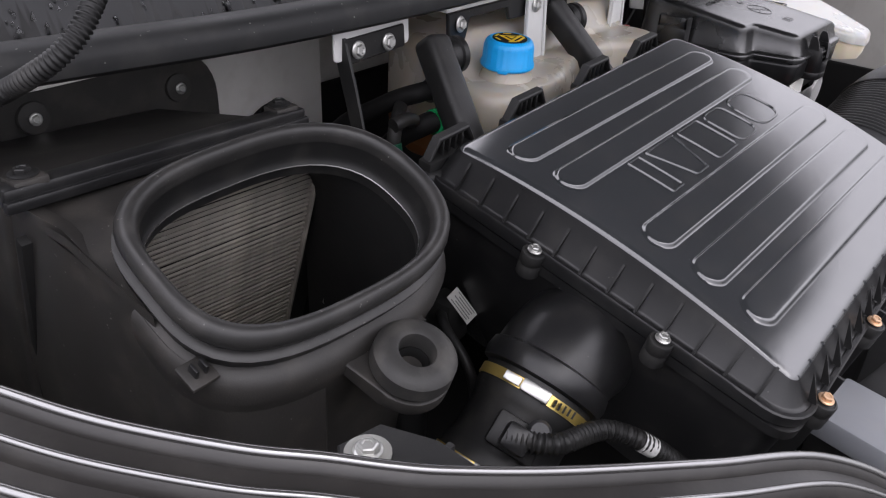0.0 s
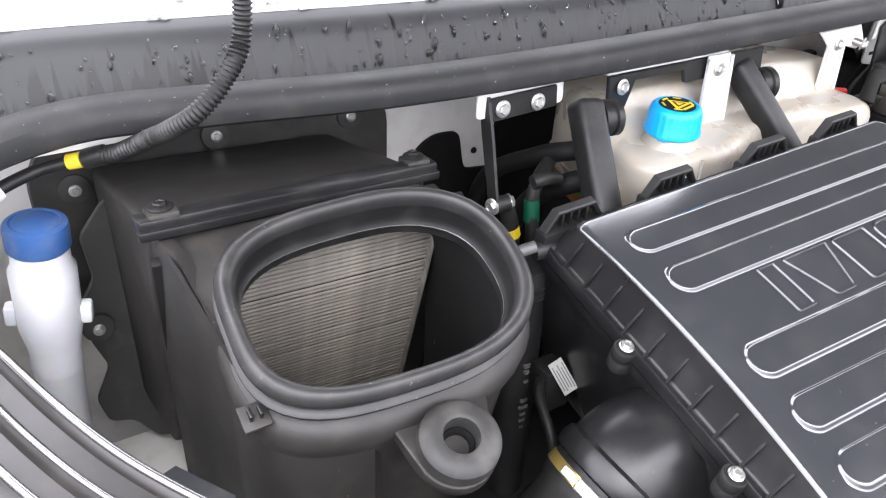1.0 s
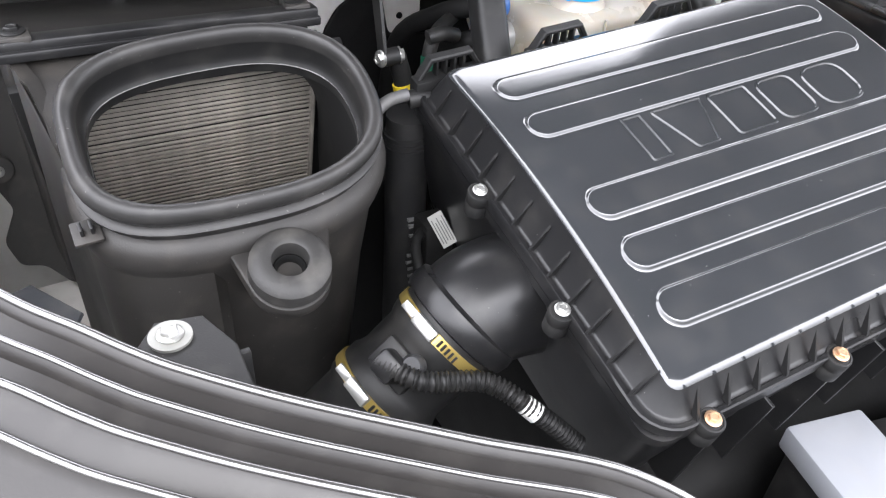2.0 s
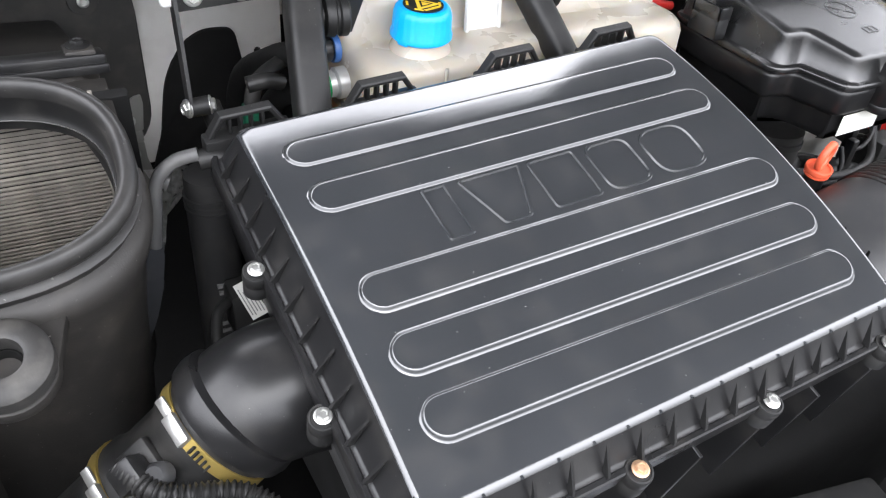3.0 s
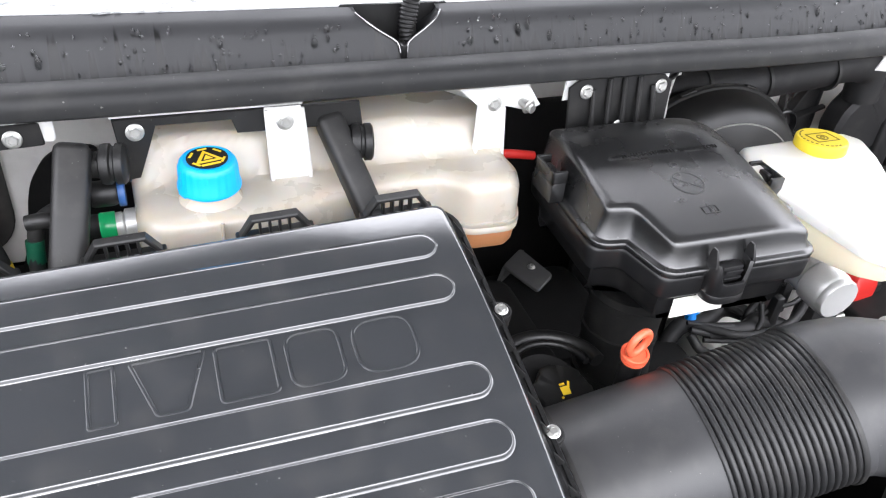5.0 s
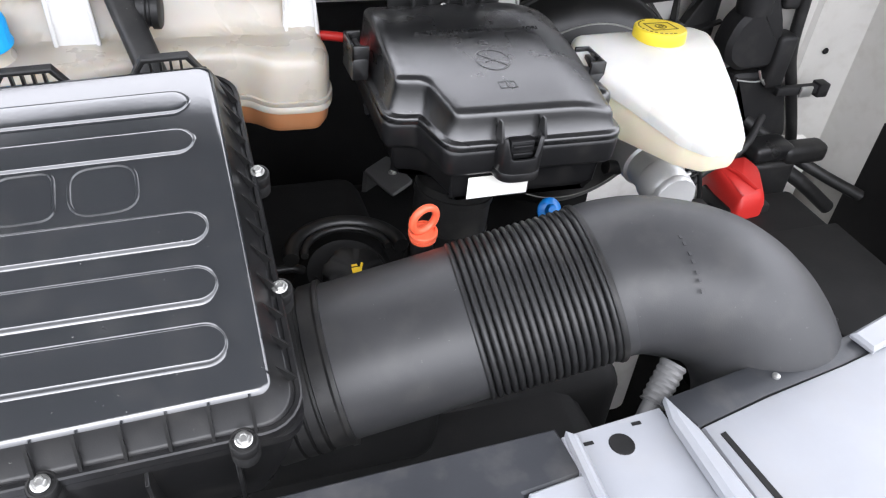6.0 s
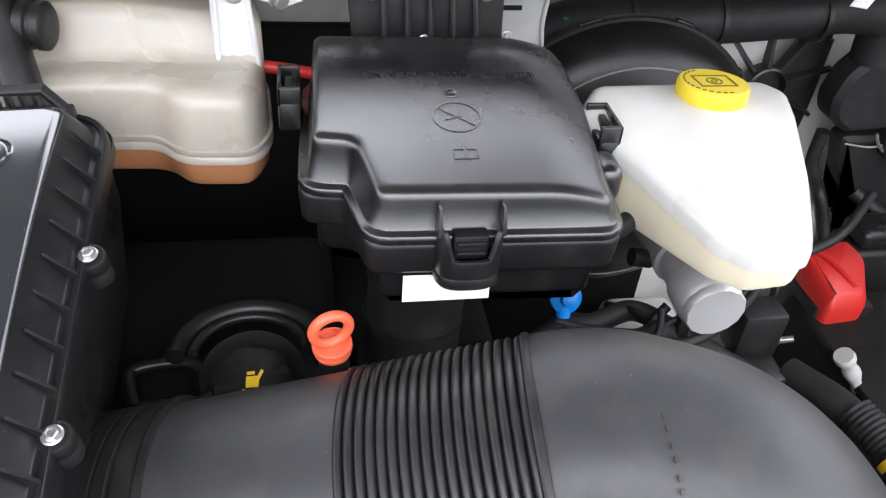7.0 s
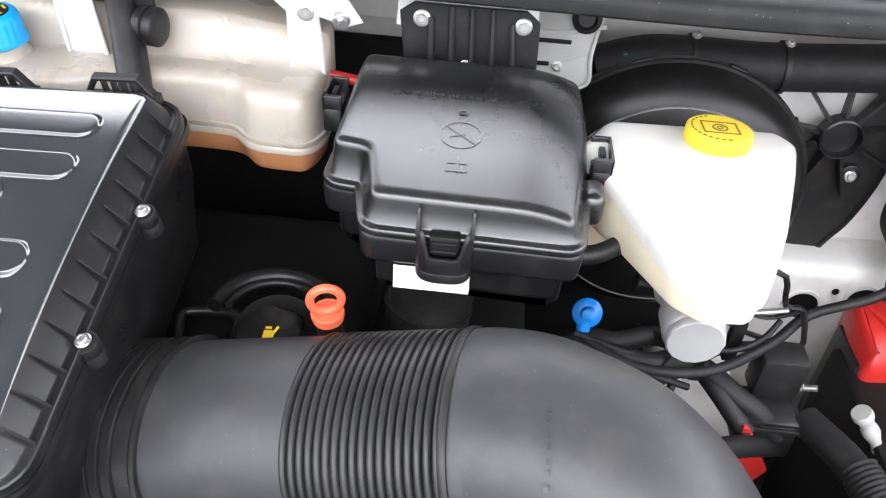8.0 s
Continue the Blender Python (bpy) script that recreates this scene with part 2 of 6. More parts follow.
def rbox(x0, x1, y0, y1, z0, z1, bev=0.004, seg=2, bm=None):
    """A box with rounded edges."""
    own = bmesh.new()
    bmesh.ops.create_cube(own, size=1)
    for v in own.verts:
        v.co = Vector(((x0 + x1) / 2 + v.co.x * (x1 - x0), (y0 + y1) / 2 + v.co.y * (y1 - y0), (z0 + z1) / 2 + v.co.z * (z1 - z0)))
    if bev > 0:
        bmesh.ops.bevel(own, geom=own.edges[:], offset=bev, segments=seg, profile=0.5, affect="EDGES")
    return join(bm, own)


def join(bm, other):
    if bm is None:
        return other
    me = bpy.data.meshes.new("tmp")
    other.to_mesh(me)
    other.free()
    bm.from_mesh(me)
    bpy.data.meshes.remove(me)
    return bm


def moved(bm, m):
    bmesh.ops.transform(bm, matrix=m, verts=bm.verts)
    return bm


def prism(pts, z0, z1, bev=0.0, seg=2):
    """A 2D outline raised from z0 to z1 with rounded rims."""
    bm = bmesh.new()
    low = [bm.verts.new((x, y, z0)) for x, y in pts]
    f = bm.faces.new(low)
    top = bmesh.ops.extrude_face_region(bm, geom=[f])
    for v in top["geom"]:
        if isinstance(v, bmesh.types.BMVert):
            v.co.z = z1
    if bev > 0:
        es = [e for e in bm.edges if len(e.link_faces) == 2 and e.calc_face_angle(0) > 0.7]
        bmesh.ops.bevel(bm, geom=es, offset=bev, segments=seg, profile=0.5, affect="EDGES")
    return bm


def rrect_dense(hx, hy, r, k=6, step=0.014):
    """A rounded rectangle with points all along its straight sides."""
    base = rrect(hx, hy, r, k)
    out = []
    nx, ny = int(2 * 0.215 / step), int(2 * 0.17 / step)
    for i, p in enumerate(base):
        q = base[(i + 1) % len(base)]
        out.append(p)
        if i % (k + 1) == k:
            n = nx if i // (k + 1) in (0, 2) else ny
            for j in range(1, n):
                out.append((p[0] + (q[0] - p[0]) * j / n, p[1] + (q[1] - p[1]) * j / n))
    return out


def lathe(profile, n=32):
    """Turn (radius, z) pairs about z."""
    rings = [[(r * math.cos(2 * math.pi * i / n), r * math.sin(2 * math.pi * i / n), z) for i in range(n)] for r, z in profile]
    return loops(rings, cap=True)


def smooth_path(pts, k=6):
    """A Catmull-Rom line through the points."""
    p = [Vector(q) for q in pts]
    p = [2 * p[0] - p[1]] + p + [2 * p[-1] - p[-2]]
    out = []
    for a, b, c, d in zip(p, p[1:], p[2:], p[3:]):
        for i in range(k):
            t = i / k
            out.append(0.5 * (2 * b + (c - a) * t + (2 * a - 5 * b + 4 * c - d) * t * t + (3 * b - a - 3 * c + d) * t ** 3))
    return out + [p[-2]]


def frames_along(path):
    """Steady cross directions along a line."""
    t0 = (path[1] - path[0]).normalized()
    side = t0.cross(Vector((0, 0, 1)))
    side = side.normalized() if side.length > 1e-4 else Vector((1, 0, 0))
    res = []
    for i, p in enumerate(path):
        t = (path[min(i + 1, len(path) - 1)] - path[max(i - 1, 0)]).normalized()
        side = (side - t * side.dot(t)).normalized()
        res.append((p, side, t.cross(side)))
    return res


def tube(pts, radius, n=12, k=6, corrugated=0.0, pitch=0.004, raw=False):
    """A round tube through points; radius may be a function of the fraction along it."""
    path = [Vector(q) for q in pts] if raw else smooth_path(pts, k)
    if corrugated:
        length = sum((b - a).length for a, b in zip(path, path[1:]))
        steps = max(8, int(length / pitch * 4))
        dist, acc, dense, seg = [0.0], 0.0, [], 0
        for a, b in zip(path, path[1:]):
            acc += (b - a).length
            dist.append(acc)
        for i in range(steps + 1):
            s = length * i / steps
            while seg < len(path) - 2 and dist[seg + 1] < s:
                seg += 1
            u = (s - dist[seg]) / max(1e-9, dist[seg + 1] - dist[seg])
            dense.append(path[seg].lerp(path[seg + 1], u))
        path = dense
    rings = []
    fr = frames_along(path)
    for i, (p, s, u) in enumerate(fr):
        r = radius(i / (len(fr) - 1)) if callable(radius) else radius
        if corrugated:
            r += corrugated * (1, 0.6, -1, -0.6)[i % 4]
        rings.append([p + r * (math.cos(2 * math.pi * j / n) * s + math.sin(2 * math.pi * j / n) * u) for j in range(n)])
    return loops(rings)


def sweep(pts, profile, k=6, raw=False):
    """A profile of (out, up) pairs drawn along a line; out is to the line's right."""
    path = [Vector(q) for q in pts] if raw else smooth_path(pts, k)
    rings = []
    for i, p in enumerate(path):
        t = (path[min(i + 1, len(path) - 1)] - path[max(i - 1, 0)])
        out = Vector((t.y, -t.x, 0)).normalized()
        rings.append([p + out * a + Vector((0, 0, b)) for a, b in profile])
    return loops(rings)


def basis(at, normal, spin=0.0):
    return Matrix.Translation(at) @ Vector(normal).normalized().to_track_quat("Z", "Y").to_matrix().to_4x4() @ Matrix.Rotation(spin, 4, "Z")


def bolt_mesh(name, r, mat, h=None, washer=1.45):
    """A flange bolt: washer, six-sided head with chamfer, dished top."""
    h = h or r * 0.9
    bm = lathe([(r * washer, 0), (r * washer, r * 0.18), (r * washer * 0.85, r * 0.32), (r * 0.9, r * 0.36)], 24)
    hexa = [(r * math.cos(math.pi / 3 * i), r * math.sin(math.pi / 3 * i)) for i in range(6)]
    rings = [[(x * s, y * s, z) for x, y in hexa] for s, z in ((1, 0.1 * r), (1, h * 0.85), (0.86, h), (0.6, h), (0.5, h * 0.85))]
    join(bm, loops(rings))
    me = bpy.data.meshes.new(name)
    bmesh.ops.recalc_face_normals(bm, faces=bm.faces)
    bm.to_mesh(me)
    bm.free()
    return finish(me, mat, 25)


BOLT8 = bolt_mesh("bolt", 0.0059, STEEL)
BOLT6 = bolt_mesh("bolt", 0.0043, STEEL, 0.0045)
BOLT6R = bolt_mesh("bolt", 0.0043, COPPER, 0.0045)
SCREW = bolt_mesh("screw", 0.0058, MATT, 0.005, 1.7)


def bolt(parent, at, normal, mesh, spin=0.3, name="bolt"):
    return place(name, mesh, parent, basis(at, normal, spin))


# ---- large structure ----
G = bmesh.new()
bmesh.ops.create_grid(G, x_segments=2, y_segments=2, size=400)
solid("ground", G, GRIT, "grey asphalt yard under the van", "ground", kind="structure")

# rear wall of the bay, under the cowl
solid("firewall", rbox(-0.86, 1.3, 0.29, 0.31, 0.45, 1.26, 0.004), BODY, "warm white painted rear wall of the engine bay", "bay wall", kind="structure")
solid("firewall_upper", rbox(-0.42, -0.13, 0.232, 0.242, 0.96, 1.262, 0.003), BODY, "white painted upper bulkhead", "bay wall", kind="structure")
solid("firewall_centre", rbox(-0.13, 0.34, 0.19, 0.2, 1.17, 1.262, 0.003), BODY, "white painted bulkhead behind the tank", "bay wall", kind="structure")
solid("firewall_ledge", rbox(-0.86, 1.3, 0.06, 0.3, 1.262, 1.272, 0.003), BODY, "white painted steel ledge under the cowl", "bay wall", kind="structure")
solid("wheel_arch_wall_west", rbox(-0.87, -0.8, -0.5, 0.31, 0.45, 1.16, 0.02, 3), BODY, "warm white inner wing with dust", "bay wall", kind="structure")
solid("wheel_arch_wall_east", rbox(1.3, 1.37, -0.6, 0.31, 0.45, 1.25, 0.02, 3), WINGSHADE, "dusty white inner wing, shade in its paint colour", "bay wall", kind="structure")
solid("bay_undertray", rbox(-0.8, -0.42, -0.5, 0.3, 0.5, 0.52, 0.005), DARK, "near-black undertray", "undertray", kind="structure")
# Dark floor added to black out the bright ground under the engine.
solid("bay_dark_floor_east", rbox(-0.27, 1.3, -0.56, 0.3, 0.42, 0.45, 0.005), DARK, "dark floor added below the engine to hide the bright ground", "undertray", kind="structure")
solid("chassis_rail", rbox(0.69, 0.8, -0.05, 0.15, 0.45, 0.76, 0.02, 3), BODY, "white painted chassis rail", "chassis rail", kind="structure")
solid("front_crossmember", rbox(-0.6, 1.0, -0.66, -0.56, 0.5, 0.94, 0.01), DARK, "black painted front crossmember", "crossmember", kind="structure")

# cowl seal along the rear edge
SEAL_LINE = [(-0.86, -0.12, 1.235), (-0.82, -0.03, 1.255), (-0.75, 0.032, 1.275), (-0.66, 0.058, 1.286), (-0.55, 0.042, 1.287), (-0.4, 0.013, 1.287),
             (-0.2, 0.0, 1.287), (0.1, 0.0, 1.287), (0.4, 0.0, 1.287), (0.7, 0.0, 1.286), (1.1, 0.03, 1.288)]
prof = [(-0.0145, -0.0075), (-0.0185, -0.001), (-0.0195, 0.006), (-0.017, 0.012), (-0.011, 0.0152), (0.002, 0.016), (0.012, 0.0145), (0.0185, 0.01), (0.021, 0.002), (0.019, -0.008), (0.012, -0.0125), (0.0, -0.0125), (-0.009, -0.0105)]
seal = tagged(part("cowl_seal", sweep(SEAL_LINE, prof, 8), SEAL), "black rubber bonnet seal along the cowl edge", "rubber seal", kind="structure")

# cowl panel and windscreen behind it
CP = [(-1.1, -0.25), (-0.95, -0.06), (-0.82, 0.065), (-0.7, 0.1), (-0.5, 0.075), (-0.3, 0.045), (0.0, 0.03), (0.4, 0.03), (0.8, 0.035), (1.25, 0.08)]
line = smooth_path([(x, y, 1.277) for x, y in CP], 8)
NOTCH = 0.134
COWL_PROFILE = [(0, 0), (0.008, 0.02), (0.0123, 0.03), (0.017, 0.041), (0.023, 0.05), (0.033, 0.055), (0.055, 0.058), (0.055, 0.04), (0.02, 0.0)]


def cowl_row(p, lean=0.0):
    """One cut through the cowl panel; the ends lean away from the drain notch."""
    return [p + Vector((lean * (0.0035 + 1.6 * max(0.0, dz - 0.028)), dy, dz)) for dy, dz in COWL_PROFILE]


for way, rows in ((-1, [p for p in line if p.x < NOTCH - 0.06]), (1, [p for p in line if p.x > NOTCH + 0.06])):
    steps = [Vector((NOTCH + way * d, 0.03, 1.277)) for d in (0.05, 0.03, 0.015, 0.0)]
    ends = [cowl_row(p, way * (0.0, 0.3, 0.65, 1.0)[k]) for k, p in enumerate(steps)]
    cut = [cowl_row(p) for p in (rows if way < 0 else rows[::-1])] + ends
    solid("cowl_panel", loops(cut), COWL, "wet black plastic cowl panel with rain streaks", "cowl panel", kind="structure")
notch = thing("cowl_drain", (NOTCH, 0.05, 1.277), "dark drain notch with a hose between the cowl panels", "drain", kind="structure")
part("ledge", rbox(NOTCH - 0.0035, NOTCH + 0.0035, 0.034, 0.05, 1.28, 1.3065, 0.001), COWL, notch)
part("back", rbox(NOTCH - 0.06, NOTCH + 0.06, 0.078, 0.084, 1.28, 1.336, 0.002), DARK, notch)
part("hose", tube([(NOTCH + 0.02, 0.068, 1.285), (NOTCH + 0.012, 0.066, 1.315), (NOTCH + 0.02, 0.072, 1.36)], 0.009, 14, 6, 0.001, 0.004), RUBBER, notch, sharp=80)
for way in (-1, 1):
    lip = [Vector((NOTCH + way * (0.0035 + 1.6 * max(0.0, dz - 0.028)), 0.0285 + dy, 1.278 + dz)) for dy, dz in COWL_PROFILE[1:6]]
    part("lip", tube(lip, 0.0012, 8, 3), RIDGE, notch, "shiny moulded lip")
rows3 = [[p + Vector((0, 0.05, 0.0585)), p + Vector((0, 0.1, 0.072)), p + Vector((0, 0.24, 0.135)), p + Vector((0, 0.24, 0.115)), p + Vector((0, 0.05, 0.045))] for p in line]
solid("scuttle", loops(rows3), WETPAINT, "wet white painted scuttle below the windscreen", "scuttle", kind="structure")
rows3 = [[p + Vector((0, 0.235, 0.137)), p + Vector((0, 0.75, 0.495)), p + Vector((0, 0.75, 0.485)), p + Vector((0, 0.235, 0.125))] for p in line]
solid("windscreen", loops(rows3), GLASS, "wet windscreen glass reflecting the white sky", "windscreen", kind="structure")
rng = random.Random(5)
drops = bmesh.new()
for i in range(1500):
    x, y0 = rng.uniform(-0.75, 0.9), 0
    q = min(line, key=lambda v: abs(v.x - x))
    if abs(x - NOTCH) < 0.06:
        continue
    u = rng.random()
    if i < 700:
        s = rng.uniform(0.0008, 0.0026) * (1 if i % 9 else 1.6)
        c = Vector((x, q.y + 0.002 + 0.019 * u, 1.279 + 0.047 * u))
        sc = (s, s * 0.6, s * rng.uniform(1, 3.2))
    else:
        s = rng.uniform(0.0015, 0.0052)
        dd = 0.05 + 0.13 * u
        c = Vector((x, q.y + dd, 1.277 + (0.0585 + 0.27 * (dd - 0.05) if dd < 0.1 else 0.072 + 0.45 * (dd - 0.1))))
        sc = (s * rng.uniform(1, 2.5), s, s * 0.6)
    d = bmesh.new()
    bmesh.ops.create_icosphere(d, subdivisions=1, radius=1)
    join(drops, moved(d, Matrix.Translation(c) @ Matrix.Diagonal((*sc, 1))))
solid("rain_drops", drops, WATER, "rain drops on the cowl and windscreen", "water drops", kind="stuff")



def round_corners(pts, r, k=5):
    """An outline with its corners cut into arcs."""
    out = []
    for i, p in enumerate(pts):
        p, a, b = Vector(p), Vector(pts[i - 1]), Vector(pts[(i + 1) % len(pts)])
        s, e = p + (a - p).normalized() * r, p + (b - p).normalized() * r
        for j in range(k + 1):
            t = j / k
            v = s * (1 - t) ** 2 + p * 2 * t * (1 - t) + e * t * t
            out.append((v.x, v.y))
    return out


def dense(pts, d):
    """An outline with its long edges cut into pieces of at most d."""
    out = []
    for i, p in enumerate(pts):
        q = pts[(i + 1) % len(pts)]
        k = max(1, math.ceil(math.dist(p, q) / d))
        out += [(p[0] + (q[0] - p[0]) * j / k, p[1] + (q[1] - p[1]) * j / k) for j in range(k)]
    return out


def annulus(r0, r1, z0, z1, n=40):
    """A flat ring with an open middle."""
    rr = [[(r * math.cos(2 * math.pi * i / n), r * math.sin(2 * math.pi * i / n), z) for i in range(n)] for r, z in ((r1, z0), (r1, z1), (r0, z1), (r0, z0), (r1, z0))]
    return loops(rr, cap=False)


# bonnet, raised above the bay
solid("bonnet", moved(prism(round_corners([(-0.8, -0.1), (-0.35, -0.045), (-0.06, -0.06), (0.04, -0.05), (0.17, 0.015), (0.4, 0.045), (0.53, -0.06), (1.46, -0.12), (1.36, 0.56), (1.7, 1.06), (1.7, 1.5), (-0.65, 1.5), (-0.75, 1.0)], 0.05), -0.02, 0.02, 0.008, 2), Matrix.Translation((0, 0.3, 1.77)) @ Matrix.Rotation(radians(160), 4, "X")), BONNET,
      "raised bonnet with a black lined underside", "bonnet", kind="structure")

# front edge of the bay: ridged rubber lip on the wing
LIPLINE = [(-0.8, 0.12, 1.225), (-0.775, 0.0, 1.22), (-0.74, -0.096, 1.212), (-0.714, -0.17, 1.21), (-0.688, -0.222, 1.202), (-0.652, -0.274, 1.193), (-0.625, -0.304, 1.187),
           (-0.603, -0.327, 1.18), (-0.581, -0.346, 1.173), (-0.53, -0.382, 1.158), (-0.45, -0.43, 1.135), (-0.36, -0.478, 1.105), (-0.3, -0.53, 1.06), (-0.26, -0.58, 0.98)]
lp = [(-0.004, -0.03), (0.0, -0.004), (0.003, 0.0), (0.007, -0.002), (0.009, -0.007), (0.02, -0.009), (0.022, -0.004), (0.025, -0.003), (0.028, -0.006), (0.03, -0.012),
      (0.041, -0.014), (0.043, -0.009), (0.047, -0.008), (0.05, -0.012), (0.064, -0.018), (0.066, -0.013), (0.07, -0.013), (0.074, -0.02), (0.12, -0.045), (0.2, -0.12), (0.2, -0.14), (0.05, -0.05)]
solid("front_edge_seal", sweep(LIPLINE, lp, 8), LIP, "ridged black rubber strip along the wing edge", "edge seal", kind="structure", sharp=50)


for ro, ru, rr_ in ((0.003, 0.0, 0.0028), (0.0245, -0.0035, 0.002), (0.045, -0.0085, 0.0028), (0.068, -0.0135, 0.0024)):
    bead = [(ro + rr_ * math.cos(math.pi * k / 4), ru + rr_ * math.sin(math.pi * k / 4)) for k in range(8)]
    solid("edge_ridge", sweep(LIPLINE, bead, 8), RIDGE, "shiny raised ridge of the rubber strip", "edge seal", kind="structure", sharp=80)

# sheet floor of the inner wing beside the heater box
solid("inner_wing_floor", rbox(-0.81, -0.6, -0.3, 0.2, 0.80, 0.835, 0.01, 2), BODY, "dusty white painted inner wing floor", "bay wall", kind="structure")


def sheet(pts, z, d, mat, name, label, cat, kind="", bev=0.002):
    return solid(name, prism(pts, z - d, z, bev, 1), mat, label, cat, kind=kind)


# grey front panel over the radiator
front = thing("front_panel", (0.4, -0.53, 1.0), "grey painted steel front panel with holes and dark flanges", "front panel", kind="structure")
part("flange", prism([(0.1, -0.492), (0.332, -0.487), (0.335, -0.53), (0.285, -0.535), (0.27, -0.62), (0.1, -0.62)], 1.06, 1.069, 0.002, 1), DARKSTEEL, front, "dark painted flange")
part("edge_sheet", prism([(0.288, -0.537), (0.334, -0.532), (0.336, -0.66), (0.276, -0.66)], 1.062, 1.072, 0.002, 1), PRIMER, front)
part("tab", prism([(0.333, -0.496), (0.424, -0.489), (0.436, -0.66), (0.325, -0.66)], 1.062, 1.07, 0.003, 2), PRIMER, front)
part("tab_fold", prism([(0.322, -0.66), (0.331, -0.66), (0.342, -0.505), (0.334, -0.498)], 1.069, 1.081, 0.003, 1), PRIMER, front)
part("tab_fold", prism([(0.418, -0.66), (0.443, -0.66), (0.436, -0.525), (0.4265, -0.488), (0.42, -0.51)], 1.069, 1.084, 0.004, 1), PRIMER, front)
part("hole", lathe([(0.0105, 0.0), (0.0095, 0.0012), (0.007, 0.0006)], 20), DARK, front, "dark round hole", m=Matrix.Translation((0.375, -0.515, 1.0698)))
for x, y in ((0.35, -0.508), (0.396, -0.5)):
    part("slot", rbox(x - 0.004, x + 0.004, y - 0.0015, y + 0.0015, 1.0697, 1.0706, 0.0), DARK, front)
part("flange", prism([(0.431, -0.482), (0.51, -0.471), (0.643, -0.457), (0.9, -0.4), (0.9, -0.43), (0.61, -0.487), (0.52, -0.501), (0.444, -0.515)], 1.06, 1.069, 0.002, 1), DARKSTEEL, front, "dark painted flange")
part("top_sheet", prism([(0.446, -0.517), (0.52, -0.503), (0.612, -0.489), (0.9, -0.433), (0.9, -0.8), (0.452, -0.8)], 1.062, 1.072, 0.004, 2), PRIMER, front, "light grey sheet")
part("sheet_groove", prism([(0.455, -0.528), (0.46, -0.527), (0.472, -0.66), (0.466, -0.66)], 1.0715, 1.073, 0.0), DARK, front)
part("end_tab", prism([(0.64, -0.462), (0.7, -0.446), (0.712, -0.47), (0.645, -0.486)], 1.069, 1.078, 0.003, 1), PRIMER, front)
for x, y in ((0.542, -0.485), (0.585, -0.476)):
    part("rivet", lathe([(0.0035, 0), (0.0035, 0.002), (0.002, 0.003)], 12), STEEL, front, m=Matrix.Translation((x, y, 1.069)))

# grey battery tray cover in front of the filter box
bat = thing("battery", (0.02, -0.53, 0.8), "grey battery case with a printed label", "battery")
M_BAT = Matrix.Translation((0.02, -0.52, 0.93)) @ Matrix.Rotation(radians(-12), 4, "Z")
part("case", rbox(-0.13, 0.13, -0.075, 0.06, -0.16, 0.0, 0.006), MATT, bat, m=M_BAT)
part("cover", rbox(-0.11, 0.16, -0.08, 0.0, 0.0, 0.012, 0.004), PRIMER, bat, "grey plastic cover", m=M_BAT)
part("end_bracket", rbox(-0.138, -0.055, -0.078, 0.064, -0.012, 0.016, 0.004, 2), PRIMER, bat, "bare grey steel bracket", m=M_BAT)
part("label", rbox(-0.02, 0.12, -0.065, -0.01, 0.0125, 0.0132, 0.0), BATLABEL, bat, "grey printed label", m=M_BAT)
for i in range(9):
    x = -0.012 + 0.004 * (i % 3)
    for w, gap in ((0.018, 0.004), (0.03, 0.003), (0.012, 0.005), (0.024, 0.0)):
        part("print_bar", rbox(x, x + w - 0.003 * ((i + 1) % 3), -0.062 + i * 0.0056, -0.0592 + i * 0.0056, 0.0132, 0.0136, 0), PAPER, bat, m=M_BAT)
        x += w + gap

# engine mass under everything; near-black, with the shade of the void in its colour
eng = thing("engine", (0.1, -0.1, 0.5), "near-black diesel engine with a plastic top cover, void shade in its colour", "engine")
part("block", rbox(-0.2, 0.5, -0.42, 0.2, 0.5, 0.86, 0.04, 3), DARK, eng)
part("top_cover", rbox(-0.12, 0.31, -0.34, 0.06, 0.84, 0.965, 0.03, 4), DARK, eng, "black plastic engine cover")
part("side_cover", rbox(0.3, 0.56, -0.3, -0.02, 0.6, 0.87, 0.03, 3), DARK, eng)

# ---- air filter box ----
C0, C1 = 0.054, 0.25
LO = Vector((-0.0865, -0.2866, 1.1688))
ey = Vector((0, 1, C1)).normalized()
ex = (Vector((1, 0, C0)) - ey * Vector((1, 0, C0)).dot(ey)).normalized()
ez = ex.cross(ey)
L = Matrix.Translation(LO) @ Matrix((ex, ey, ez)).transposed().to_4x4()
HX, HY = 0.2105, 0.166


def bow(y):
    """The lid's slight crown from front to rear."""
    return 0.005 - 0.5 * (y - 0.03) ** 2


box = thing("air_filter_box", (LO.x, LO.y, 0.93), "large satin black plastic air filter box with ribbed lid", "air filter")
rings = []
for s in (0.02, 0.15, 0.3, 0.45, 0.6, 0.75, 0.87, 0.95):
    rings.append([(x * s, y * s, bow(y * s)) for x, y in rrect_dense(HX, HY, 0.009, 6)])
